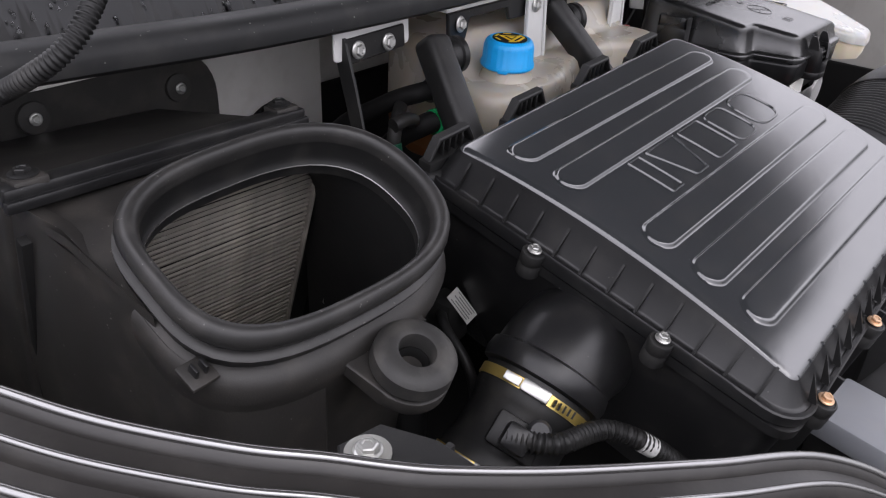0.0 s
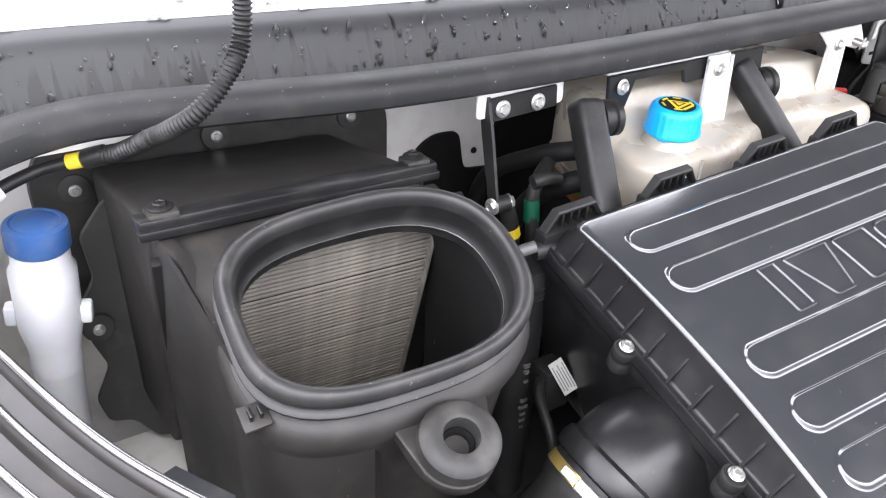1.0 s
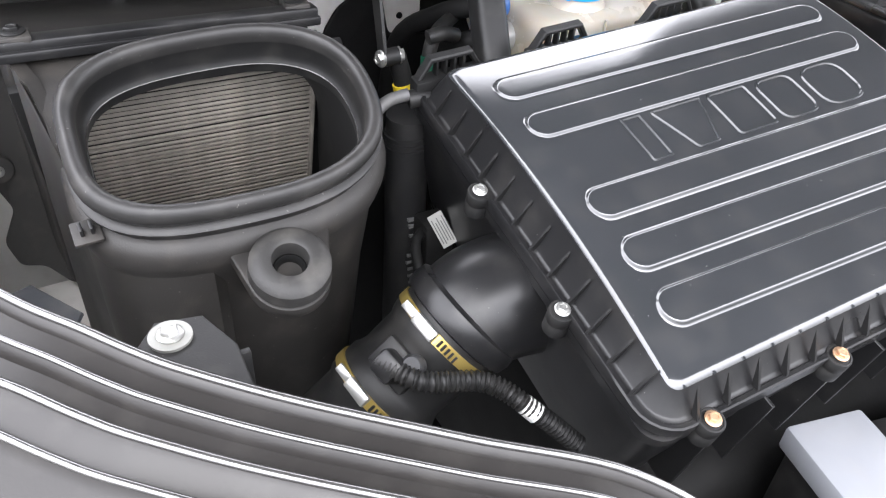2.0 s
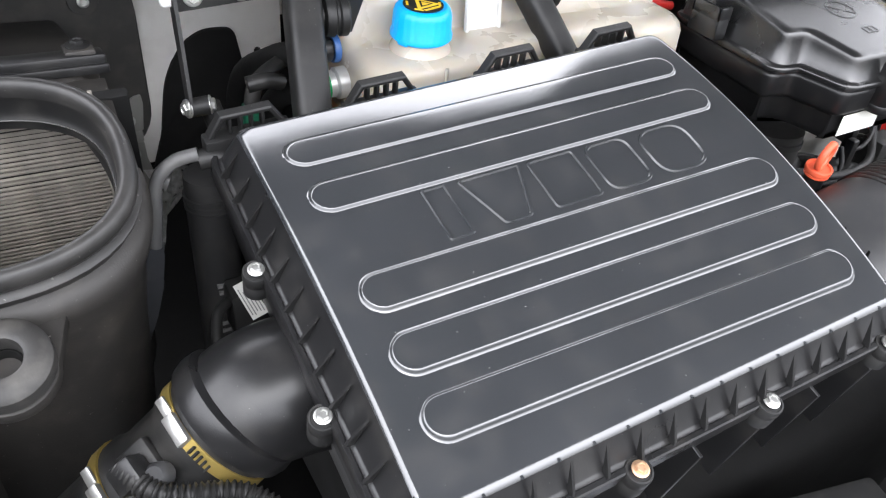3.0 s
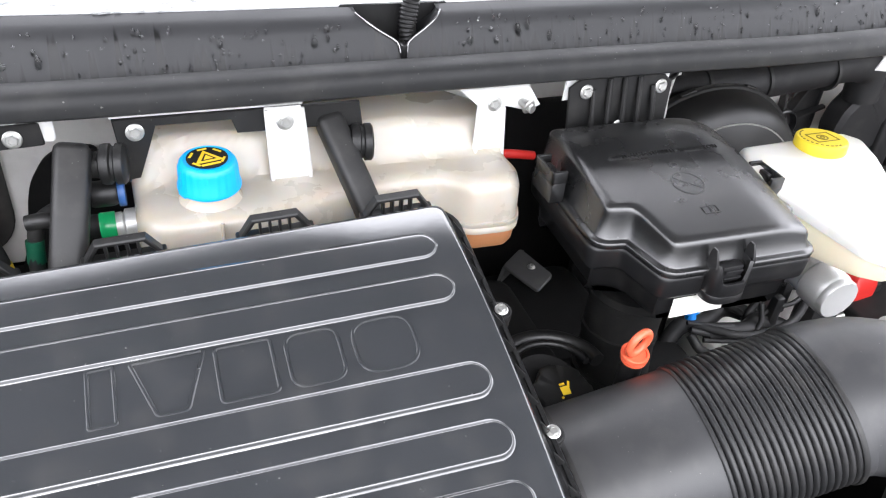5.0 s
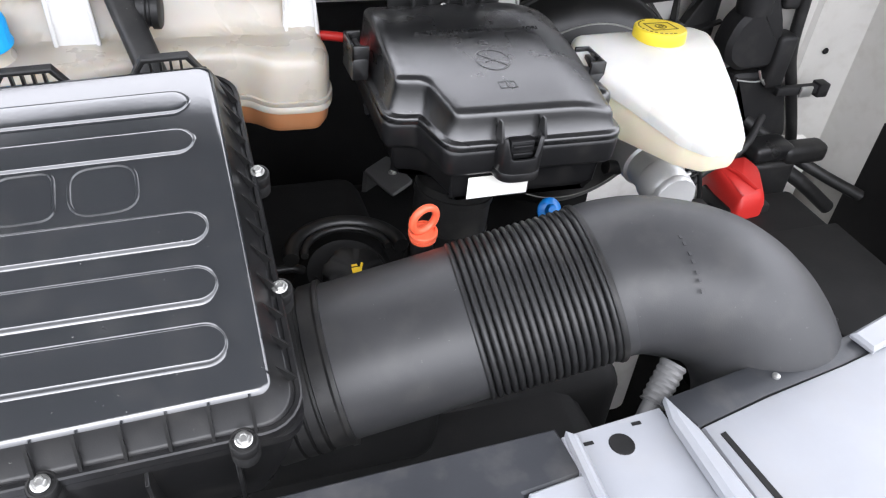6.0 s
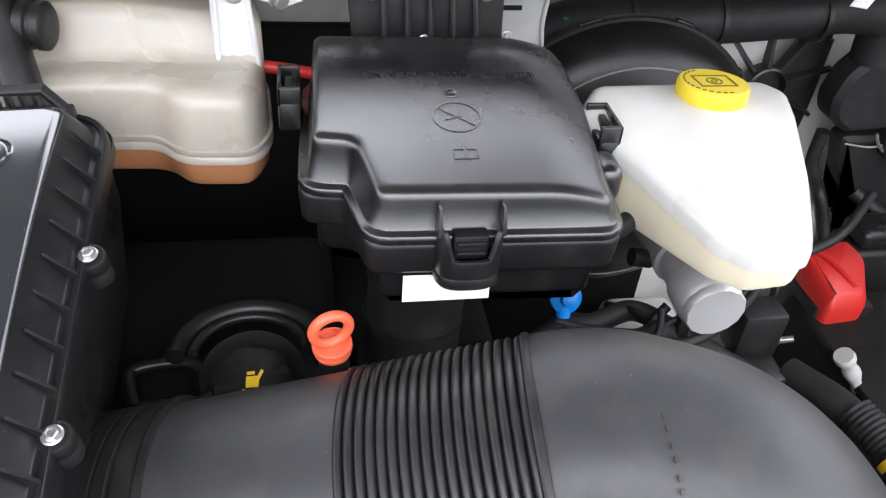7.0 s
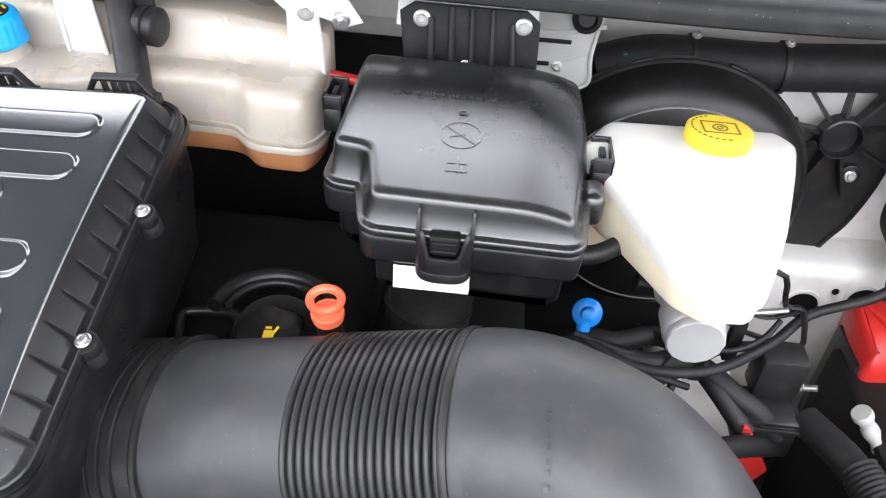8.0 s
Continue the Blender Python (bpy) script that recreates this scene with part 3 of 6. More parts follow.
for out, dz in ((-0.006, 0.0), (-0.0045, 0.0), (-0.0025, -0.0006), (-0.0008, -0.0018), (0.0004, -0.0038), (0.0018, -0.007), (0.0125, -0.0315), (0.0138, -0.0332), (0.0165, -0.0338), (0.0172, -0.032), (0.0205, -0.0317), (0.0218, -0.0335), (0.0218, -0.0435), (0.018, -0.0435)):
    rings.append([(x, y, bow(max(-HY, min(HY, y))) * max(0.0, 1 + dz / 0.036) + dz) for x, y in rrect_dense(HX + out, HY + out, 0.009 + max(0, out), 6)])
SPLIT = 8 + 5
lidbm = loops(rings[:SPLIT])
skirt = loops(rings[SPLIT - 1:], cap=False)
FLANGE_BOLTS = [(-0.2345, 0.052, 0), (-0.2345, -0.0725, 0), (0.2335, 0.053, 0), (0.2315, -0.0705, 0), (-0.186, -0.189, 1), (-0.061, -0.189, 1), (0.06, -0.188, 0), (0.187, -0.189, 0)]
lid_ = part("lid", lidbm, LIDPLASTIC, box, m=L, sharp=42)
part("skirt", skirt, PLASTIC, lid_, m=L, sharp=42)


def pill(y0, y1, half, h, up):
    """A raised rib with round ends: a steep double-edged front wall and a soft rear one."""
    rr = []
    lean = (y1 - y0) / (2 * half)
    for inset, k in ((-0.0026, -0.2), (-0.0014, 0.02), (-0.0006, 0.1), (0.0, 0.28), (0.0008, 0.7), (0.0014, 0.9), (0.0022, 0.98), (0.0034, 1.0), (0.008, 1.0), (h * 0.9, 1.0)):
        ring = []
        for x, y in rrect(half - inset, h - inset, h - inset, 9):
            yy = (y0 + y1) / 2 + lean * x + y
            rear = max(0.0, min(1.0, 0.5 + y / h))
            soft = yy - 0.0012 * rear * max(0.0, k)
            ring.append((x, soft, bow(soft) + up * k))
        rr.append(ring)
    return loops(rr)


for y0, y1 in ((0.119, 0.114), (0.0693, 0.0642), (-0.0198, -0.0275), (-0.0678, -0.078), (-0.1139, -0.125)):
    part("rib", pill(y0, y1, 0.187, 0.0152, 0.0032), LIDPLASTIC, lid_, m=L, sharp=70)


def raised_line(pts, w=0.0019, up=0.0014):
    """A fine raised ridge round a closed outline on the lid."""
    n = len(pts)
    rr = []
    for g, dz in ((-w, -0.0005), (-w * 0.4, up), (w * 0.4, up), (w, -0.0005)):
        ring = []
        for i in range(n):
            t = (Vector(pts[(i + 1) % n]) - Vector(pts[i - 1])).normalized()
            x, y = pts[i][0] + t.y * g, pts[i][1] - t.x * g
            ring.append((x, y, bow(y) + dz))
        rr.append(ring)
    return loops(rr, cap=False)


# maker's mark as five plain outlined blocks
for x0, x1, cut, rad in ((-0.1068, -0.0882, 0.0, 0.0012), (-0.0765, -0.0225, 0.016, 0.003), (-0.0148, 0.0275, 0.0, 0.004), (0.038, 0.0795, 0.0, 0.012), (0.0905, 0.1395, 0.0, 0.018)):
    ym = 0.0262 - 0.02 * ((x0 + x1) / 2 + 0.1)
    mid = 0.024
    pts = round_corners([(x0, ym + mid), (x0 + cut, ym - mid), (x1 - cut, ym - mid), (x1, ym + mid)], rad, 7)
    part("emblem_block", raised_line(dense(pts, 0.006)), LIDPLASTIC, lid_, m=L)
gm = bpy.data.meshes.new("gusset")
gb = moved(prism([(0, 0), (0.0062, 0), (0.0054, 0.003), (-0.0085, 0.0255)], -0.0011, 0.0011), Matrix.Rotation(radians(90), 4, "X"))
bmesh.ops.recalc_face_normals(gb, faces=gb.faces)
gb.to_mesh(gm)
gb.free()
finish(gm, MATT)
for i in range(12):
    y = -0.15 + 0.0268 * i
    for sx in (-1, 1):
        place("gusset", gm, lid_, L @ Matrix.Translation((sx * (HX + 0.0135), y, -0.0338)) @ Matrix.Rotation(0 if sx > 0 else math.pi, 4, "Z"))
for i in range(15):
    place("gusset", gm, lid_, L @ Matrix.Translation((-0.196 + 0.028 * i, -HY - 0.0135, -0.0338)) @ Matrix.Rotation(-math.pi / 2, 4, "Z"))
for x, y, rusty in FLANGE_BOLTS:
    part("bolt_boss", lathe([(0.0102, -0.0565), (0.0102, -0.0465), (0.0095, -0.0455), (0.0095, -0.044), (0.0102, -0.043), (0.0102, -0.0345), (0.0096, -0.0334), (0.0084, -0.0332), (0.0078, -0.0337), (0.005, -0.0335)], 24), MATT, lid_, m=L @ Matrix.Translation((x, y, 0)))
    bolt(lid_, L @ Vector((x, y, -0.032)), ez, BOLT6R if rusty else BOLT6)
rings = [[(x, y, z) for x, y in rrect(HX + o, HY + o, 0.02, 6)] for o, z in ((0.021, -0.0455), (0.021, -0.0545), (0.015, -0.0565), (0.013, -0.10), (-0.004, -0.2), (-0.03, -0.215))]
body = part("lower_body", loops(rings), PLASTIC, box, m=L)
for i in range(7):
    part("stiffener", rbox(-0.18 + i * 0.06 - 0.0015, -0.18 + i * 0.06 + 0.0015, -HY - 0.03, -HY - 0.005, -0.15, -0.0565, 0.0005, 1), PLASTIC, box, m=L)
# spring clips along the rear edge
for cx in (-0.19, -0.07, 0.062, 0.178):
    out = [(-0.034, 0.0), (-0.021, 0.021), (0.021, 0.021), (0.034, 0.0), (0.029, 0.0), (0.018, 0.0165), (-0.018, 0.0165), (-0.029, 0.0)]
    mm = L @ Matrix.Translation((cx - 0.006, HY + 0.0165, -0.025)) @ Matrix.Rotation(radians(-6), 4, "X")
    clip = part("clip", moved(prism(out, -0.005, 0.005, 0.0012, 1), Matrix.Rotation(radians(90), 4, "X")), MATT, box, m=mm)
    part("clip_base", rbox(-0.036, 0.036, -0.009, 0.006, -0.022, 0.002, 0.002), MATT, clip, m=mm)
    for k in range(4):
        part("slat", rbox(-0.0135 + k * 0.009 - 0.0012, -0.0135 + k * 0.009 + 0.0012, -0.004, 0.004, 0.001, 0.018, 0.0006, 1), MATT, clip, m=mm)

# ---- dirty-side elbow and its hose ----
hose = thing("intake_hose", (-0.36, -0.27, 0.9), "black rubber intake elbow hose with yellow hose clamps", "hose")
ELB = [(-0.25, -0.268, 1.045), (-0.3, -0.268, 1.055), (-0.335, -0.269, 1.056), (-0.362, -0.27, 1.044)]
part("elbow", tube(ELB, lambda u: 0.056 - 0.006 * u, 32, 6), PLASTIC, hose, "satin black plastic elbow")
AX = (Vector((-0.436, -0.268, 0.985)) - Vector((-0.366, -0.27, 1.042))).normalized()
CA = Vector((-0.362, -0.27, 1.045))


def ring_part(name, at, axis, prof_, mat, parent, label="", n=40):
    return part(name, lathe(prof_, n), mat, parent, label, basis(at, axis))


ring_part("collar", CA, AX, [(0.047, -0.02), (0.053, -0.017), (0.0545, -0.008), (0.053, 0.0), (0.046, 0.002)], PLASTIC, hose)
ring_part("cuff", CA, AX, [(0.045, 0.0), (0.0475, 0.002), (0.0478, 0.02), (0.046, 0.026), (0.044, 0.03), (0.0435, 0.06), (0.045, 0.066), (0.047, 0.07), (0.0472, 0.095), (0.044, 0.1), (0.0435, 0.3)], RUBBER, hose)
for d in (0.011, 0.084):
    c = CA + AX * d
    cl = ring_part("hose_clamp", c, AX, [(0.0478, -0.0045), (0.0492, -0.0045), (0.0492, 0.0045), (0.0478, 0.0045)], BRASS, hose, "yellow zinc hose clamp")
    up = (Vector((-0.25, -0.35, 1)) - AX * Vector((-0.25, -0.35, 1)).dot(AX)).normalized()
    sd = AX.cross(up)
    mm = Matrix.Translation(c + up * 0.0505) @ Matrix((sd, AX, up)).transposed().to_4x4()
    part("clamp_screw", rbox(-0.013, 0.011, -0.005, 0.005, -0.003, 0.003, 0.0015), STEEL, cl, "bright steel screw housing", m=mm)
    for k in range(5):
        part("band_slot", rbox(-0.034 + 0.004 * k - 0.0008, -0.034 + 0.004 * k + 0.0008, -0.003, 0.003, -0.004 - 0.0006 * (5 - k), -0.0006 - 0.0011 * (5 - k), 0.0), DARK, cl, m=mm)
    part("clamp_band_end", rbox(0.012, 0.026, -0.0036, 0.0036, -0.004, -0.001, 0.0006), STEEL, cl, m=mm)
up = (Vector((-0.15, -0.45, 1)) - AX * Vector((-0.15, -0.45, 1)).dot(AX)).normalized()
sd = AX.cross(up)
mm = Matrix.Translation(CA + AX * 0.048 + up * 0.044) @ Matrix((sd, AX, up)).transposed().to_4x4()
part("sensor_base", rbox(-0.02, 0.02, -0.014, 0.014, -0.004, 0.006, 0.003), MATT, hose, m=mm)
part("sensor_plug", rbox(-0.011, 0.011, -0.009, 0.012, 0.005, 0.026, 0.004), PLASTIC, hose, m=mm)
part("sensor_cap", lathe([(0.009, 0), (0.0095, 0.008), (0.007, 0.012)], 16), PIPE, hose, "grey round sensor head", m=mm @ Matrix.Translation((-0.012, -0.012, 0.006)))
p0 = mm @ Vector((0.008, 0.004, 0.018))
cable = thing("sensor_cable", p0, "black corrugated sensor cable with a white tape end", "cable")
cpts = [p0, p0 + Vector((0.02, -0.03, -0.003)), (-0.372, -0.335, 1.045), (-0.345, -0.362, 1.028), (-0.31, -0.385, 0.99)]
part("conduit", tube(cpts, 0.0075, 10, 6, 0.0011, 0.004), MATT, cable, sharp=80)
part("tape", tube([(-0.349, -0.357, 1.031), (-0.345, -0.362, 1.027), (-0.342, -0.365, 1.024)], 0.0084, 12, 3), WHITE, cable, "white tape")

# ---- clean-side intake pipe ----
PA = [(0.135, -0.316, 0.993), (0.2, -0.322, 1.0115), (0.317, -0.335, 1.047), (0.4325, -0.349, 1.083), (0.485, -0.362, 1.093), (0.54, -0.386, 1.083), (0.583, -0.414, 1.043), (0.605, -0.44, 0.975), (0.612, -0.452, 0.86)]
pipe = thing("intake_pipe", (0.4, -0.35, 0.95), "large grey-black plastic intake pipe with a ribbed bellows", "pipe")
FLAT = 0.77


def oval_tube(pts, radius, n=48, k=6, flat=(0.77, 0.77)):
    """A pipe of flattened section through points; radius may be a function of the fraction along it."""
    fr = frames_along(smooth_path(pts, k))
    rings = []
    for i, (p, s_, u_) in enumerate(fr):
        w = i / (len(fr) - 1)
        r = radius(w) if callable(radius) else radius
        f_ = flat[0] + (flat[1] - flat[0]) * w
        rings.append([p + r * (math.cos(2 * math.pi * j / n) * s_ + f_ * math.sin(2 * math.pi * j / n) * u_) for j in range(n)])
    return loops(rings)


part("collar", oval_tube(PA[:2], lambda u: 0.0845 - (0.0032 if int(u * 60) in (20, 21, 30, 31, 40, 41, 42) else 0.0) + (0.0016 if u > 0.93 else 0.0), 48, 60), RUBBER, pipe, sharp=60)
part("straight", oval_tube(PA[1:3], 0.081, 48, 6), PIPE, pipe)
dvec = (Vector(PA[3]) - Vector(PA[2]))
bel = []
NB = 18
bt_ = dvec.normalized()
bs_ = bt_.cross(Vector((0, 0, 1))).normalized()
bu_ = bs_.cross(bt_)
for i in range(NB * 6 + 1):
    c = Vector(PA[2]) + dvec * (i / (NB * 6))
    r = (0.0822, 0.0833, 0.0836, 0.0833, 0.0822, 0.077)[i % 6]
    bel.append([c + r * (math.cos(2 * math.pi * j / 48) * bs_ + FLAT * math.sin(2 * math.pi * j / 48) * bu_) for j in range(48)])
part("bellows", loops(bel), BELLOWS, pipe, "black ribbed rubber bellows", sharp=60)
part("elbow", oval_tube([PA[3], tuple(Vector(PA[3]) + dvec.normalized() * 0.02)] + PA[4:], lambda u: 0.082 - 0.004 * u, 48, 16, (FLAT, 0.95)), PIPE, pipe, "grey-black moulded elbow")
part("end_flange", lathe([(0.078, -0.003), (0.0845, -0.0025), (0.0855, -0.001), (0.0855, 0.0015), (0.0845, 0.003), (0.08, 0.0034)], 64), RUBBER, pipe, m=Matrix.Translation(PA[3]) @ Matrix((bs_, bu_, bt_)).transposed().to_4x4() @ Matrix.Diagonal((1, FLAT, 1, 1)))
for k, x_ in enumerate((0.462, 0.48)):
    for j in range(7 + 2 * k):
        a = radians(142 - j * 6.5 - (j % 2))
        part("moulded_mark", rbox(-0.0014, 0.0014, -0.0019, 0.0019, 0, 0.0006, 0), PIPE, pipe, m=Matrix.Translation((x_, -0.357 - 0.012 * k + 0.0815 * math.cos(a), 1.0915 + 0.003 * k + 0.0632 * math.sin(a))) @ Matrix.Rotation(math.atan2(math.sin(a) / 0.77, math.cos(a)) - math.pi / 2, 4, "X"))
part("mould_spot", lathe([(0.004, 0), (0.004, 0.0006), (0.001, 0.0008)], 14), PIPE, pipe, "small pale moulding spot", m=basis((0.497, -0.43, 1.131), (0, -0.6, 0.75)))
fit_ = thing("pipe_fitting", (0.43, -0.48, 0.95), "dull grey metal refrigerant pipe fitting", "pipe fitting")
part("tube", tube([(0.405, -0.497, 0.95), (0.418, -0.487, 1.0), (0.43, -0.473, 1.035), (0.452, -0.457, 1.058)], 0.0085, 14, 6), GREYSTEEL, fit_)
part("sleeve", tube([(0.438, -0.467, 1.044), (0.449, -0.459, 1.055), (0.462, -0.45, 1.07)], 0.0115, 16, 4, 0.0006, 0.006), GREYSTEEL, fit_)

# ---- heater intake box with the oval opening ----
ON = Vector((-0.047, -0.369, 0.928)).normalized()
OU = (Vector((1, 0, 0)) - ON * ON.x).normalized()
OV = ON.cross(OU)
OC = Vector((-0.4923, -0.1394, 1.209))
OVN = 56


def oval(grow, depth, a=0.1172, b=0.0862, turn=-2.6, power=2.8):
    """The opening's rounded outline, grown or shrunk, at a depth below its rim."""
    pts = []
    for i in range(OVN):
        w = 2 * math.pi * i / OVN
        c, s = math.cos(w), math.sin(w)
        k = (abs(c) ** power + abs(s) ** power) ** (-1 / power)
        x, y = (a + grow) * k * c, (b + grow) * k * s
        y *= 1 + 0.045 * x / a
        x -= 1.6 * y * y
        tr = radians(turn)
        pts.append(OC + OU * (x * math.cos(tr) - y * math.sin(tr)) + OV * (x * math.sin(tr) + y * math.cos(tr)) - ON * depth)
    return pts


heat = thing("heater_intake_box", (-0.5, -0.05, 0.9), "matt black plastic heater intake box with an oval opening", "air intake")
lining = [(-0.0165, 0.044), (-0.0162, 0.0355), (-0.0166, 0.0345), (-0.0162, 0.0335), (-0.015, 0.0325), (-0.0138, 0.026), (-0.0132, 0.019), (-0.0135, 0.012)]
part("inner_lip", loops([oval(g, d) for g, d in lining], cap=False), MATT, heat, "dark moulded inner lip", sharp=50)
rim = [(-0.0138, 0.013), (-0.0135, 0.0075), (-0.0122, 0.0042), (-0.0102, 0.0014), (-0.007, 0.0), (-0.004, 0.0014), (-0.001, 0.005), (0.0, 0.010),
       (-0.002, 0.0155), (-0.006, 0.0185), (-0.0065, 0.0205), (-0.001, 0.022), (0.0008, 0.0235), (0.0005, 0.026), (-0.003, 0.028), (-0.004, 0.04)]
bead = oval(-0.0164, 0.0345)
part("lip_bead", tube(bead + bead[:1], 0.0009, 6, 1, raw=True), RIDGE, heat, "fine shiny inner edge")
part("rim_seal", loops([oval(g, d) for g, d in rim], cap=False), RIM, heat, "thick dusty black rubber rim", sharp=50)


def box_end(x0, x1, y, z0, z1, r):
    """A rounded rectangle standing across the bay, point for point with the oval."""
    cx, cz, hx, hz_ = (x0 + x1) / 2, (z0 + z1) / 2, (x1 - x0) / 2, (z1 - z0) / 2
    pts = []
    for i in range(OVN):
        w = 2 * math.pi * i / OVN
        c, s = math.cos(w), math.sin(w)
        k = (abs(c) ** 9 + abs(s) ** 9) ** (-1 / 9)
        pts.append(Vector((cx + hx * k * c, y, cz + hz_ * k * s)))
    return pts


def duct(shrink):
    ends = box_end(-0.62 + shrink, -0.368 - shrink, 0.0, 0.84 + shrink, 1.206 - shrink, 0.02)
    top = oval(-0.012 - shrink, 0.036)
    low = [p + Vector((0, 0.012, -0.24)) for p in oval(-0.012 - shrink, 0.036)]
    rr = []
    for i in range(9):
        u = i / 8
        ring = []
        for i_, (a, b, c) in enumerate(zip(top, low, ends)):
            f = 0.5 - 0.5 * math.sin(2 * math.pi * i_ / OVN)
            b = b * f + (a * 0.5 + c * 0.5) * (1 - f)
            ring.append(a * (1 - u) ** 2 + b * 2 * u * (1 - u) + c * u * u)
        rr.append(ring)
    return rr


part("duct", loops(duct(0.0), cap=False), HEAT, heat, sharp=60)
# Second skin of the duct; the shade inside is its near-black colour.
part("duct_shade_skin", loops(duct(0.003), cap=False), DARK, heat, "near-black inner skin carrying the shade of the duct", sharp=60)
part("front_shell", loops([[p + Vector((0, dy, -dz)) for p in (oval(g, 0.036) * 2)[27:58]] for g, dz, dy in ((-0.006, 0.0, 0), (-0.001, 0.002, 0), (0.0035, 0.006, 0), (0.0055, 0.013, 0), (0.004, 0.024, 0.002), (-0.003, 0.05, 0.008), (-0.01, 0.12, 0.016), (-0.018, 0.26, 0.03))], cap=False, closed=False), HEAT, heat, sharp=60)
cols = [Vector((-0.6245, 0.035, 1.215)), Vector((-0.623, -0.002, 1.217)), Vector((-0.623, -0.026, 1.2155)), Vector((-0.616, -0.05, 1.209))] + [p for p in oval(0.001, 0.039)[27:41]]
side = loops([[c, Vector((c.x + (0.004 if k > 3 else 0.0), c.y + 0.012 * min(1, k / 4), 0.88)), Vector((c.x + 0.012, c.y + 0.022, 0.88)), c + Vector((0.01, 0.008, -0.001))] for k, c in enumerate(cols)])
part("side_shell", side, HEAT, heat, sharp=30)
shoulder = []
for i, p in enumerate(oval(-0.001, 0.031)[:30]):
    u = min(1.0, i / 22)
    t = max(0.0, (i - 22) / 7)
    x = -0.368 + (-0.624 + 0.368) * u + 0.006 * t
    q = Vector((x, -0.004 - 0.05 * t, 1.2045 - 0.073 * (x + 0.5) - 0.006 * t))
    shoulder.append([q, q * 0.94 + p * 0.06 + Vector((0, 0, 0.0005)), q * 0.4 + p * 0.6, p, p - Vector((0, 0, 0.008)), q - Vector((0, 0, 0.008))])
part("top_shell", loops(shoulder), HEAT, heat, sharp=40)
M_COV = Matrix.Translation((-0.5, 0.0, 1.221)) @ Matrix.Rotation(radians(4.0), 4, "Y") @ Matrix.Rotation(radians(4.5), 4, "Z")
part("cover_flange", rbox(-0.137, 0.137, -0.012, 0.006, -0.012, 0.003, 0.003), PLASTIC, heat, m=M_COV)
part("cover_lip", rbox(-0.138, 0.138, -0.0155, -0.009, -0.013, -0.0045, 0.002), PLASTIC, heat, m=M_COV)
# rear cover, sloping down to the panel behind
cv = [[(-0.627, 0.068, 0.92), (-0.627, 0.0, 1.224), (-0.369, 0.004, 1.205), (-0.369, 0.072, 0.92)], [(-0.638, 0.205, 0.92), (-0.636, 0.203, 1.182), (-0.378, 0.212, 1.164), (-0.375, 0.215, 0.92)]]
cb = loops(cv)
bmesh.ops.bevel(cb, geom=cb.edges[:], offset=0.008, segments=3, profile=0.5, affect="EDGES")
part("rear_cover", cb, HEAT, heat, "dusty dark rear cover")
part("back_plate", moved(prism([(x - 0.4955, y + 1.1) for x, y in rrect(0.1975, 0.118, 0.06, 8)], 0, 0.006, 0.002, 1), Matrix.Translation((0, 0.226, 0)) @ Matrix.Rotation(radians(90), 4, "X")), HEATLIT, heat)
wavy = round_corners([(-0.645, 1.175), (-0.674, 1.14), (-0.67, 1.09), (-0.69, 1.06), (-0.686, 1.02), (-0.674, 0.98), (-0.694, 0.94), (-0.686, 0.905), (-0.662, 0.897), (-0.64, 0.862), (-0.6, 0.845), (-0.6, 1.17)], 0.008, 4)
part("side_plate", moved(prism(wavy, 0, 0.005, 0.0015, 1), Matrix.Translation((0.011, 0.165, -0.008)) @ Matrix.Rotation(radians(90), 4, "X")), HEATLIT, heat, "black side plate with a wavy edge")
for at_ in ((-0.506, 0.216, 1.184), (-0.349, 0.217, 1.177), (-0.652, 0.217, 1.154), (-0.665, 0.155, 1.027)):
    part("screw_boss", lathe([(0.016, 0), (0.015, 0.004), (0.011, 0.005)], 20), HEATLIT, heat, m=basis(Vector(at_) + Vector((0, 0.003, 0)), (0, -1, 0.12)))
    bolt(heat, Vector(at_) - Vector((0, 0.003, 0)), (0, -1, 0.15), BOLT6, name="screw")
for at_ in ((-0.615, -0.008, 1.231), (-0.382, 0.012, 1.215)):
    part("clip", rbox(-0.012, 0.012, -0.012, 0.008, -0.008, 0.004, 0.002), HEAT, heat, m=Matrix.Translation(at_))
    bolt(heat, Vector(at_) + Vector((0, 0, 0.004)), (0, 0, 1), SCREW, name="screw")
# finned core behind the opening, leaning towards it
cu_ = Vector((-0.055, -0.356, 1)).normalized()
cx_ = Vector((math.cos(radians(-5)), math.sin(radians(-5)), 0))
cx_ = (cx_ - cu_ * cx_.dot(cu_)).normalized()
M_CORE = Matrix.Translation((-0.382, -0.008, 1.1)) @ Matrix((cx_, cu_.cross(cx_), cu_)).transposed().to_4x4()
# Solid plate; the shade between the fins is in its near-black colour.
core = part("core_shade_plate", rbox(-0.245, 0.03, 0.002, 0.012, -0.23, 0.1, 0.002), DARK, heat, m=M_CORE)
fm = bpy.data.meshes.new("fin")
fb = rbox(-0.118, 0.118, -0.0026, 0.0, -0.001, 0.001, 0.0)
bmesh.ops.recalc_face_normals(fb, faces=fb.faces)
fb.to_mesh(fm)
fb.free()
finish(fm, FIN)
frng = random.Random(11)
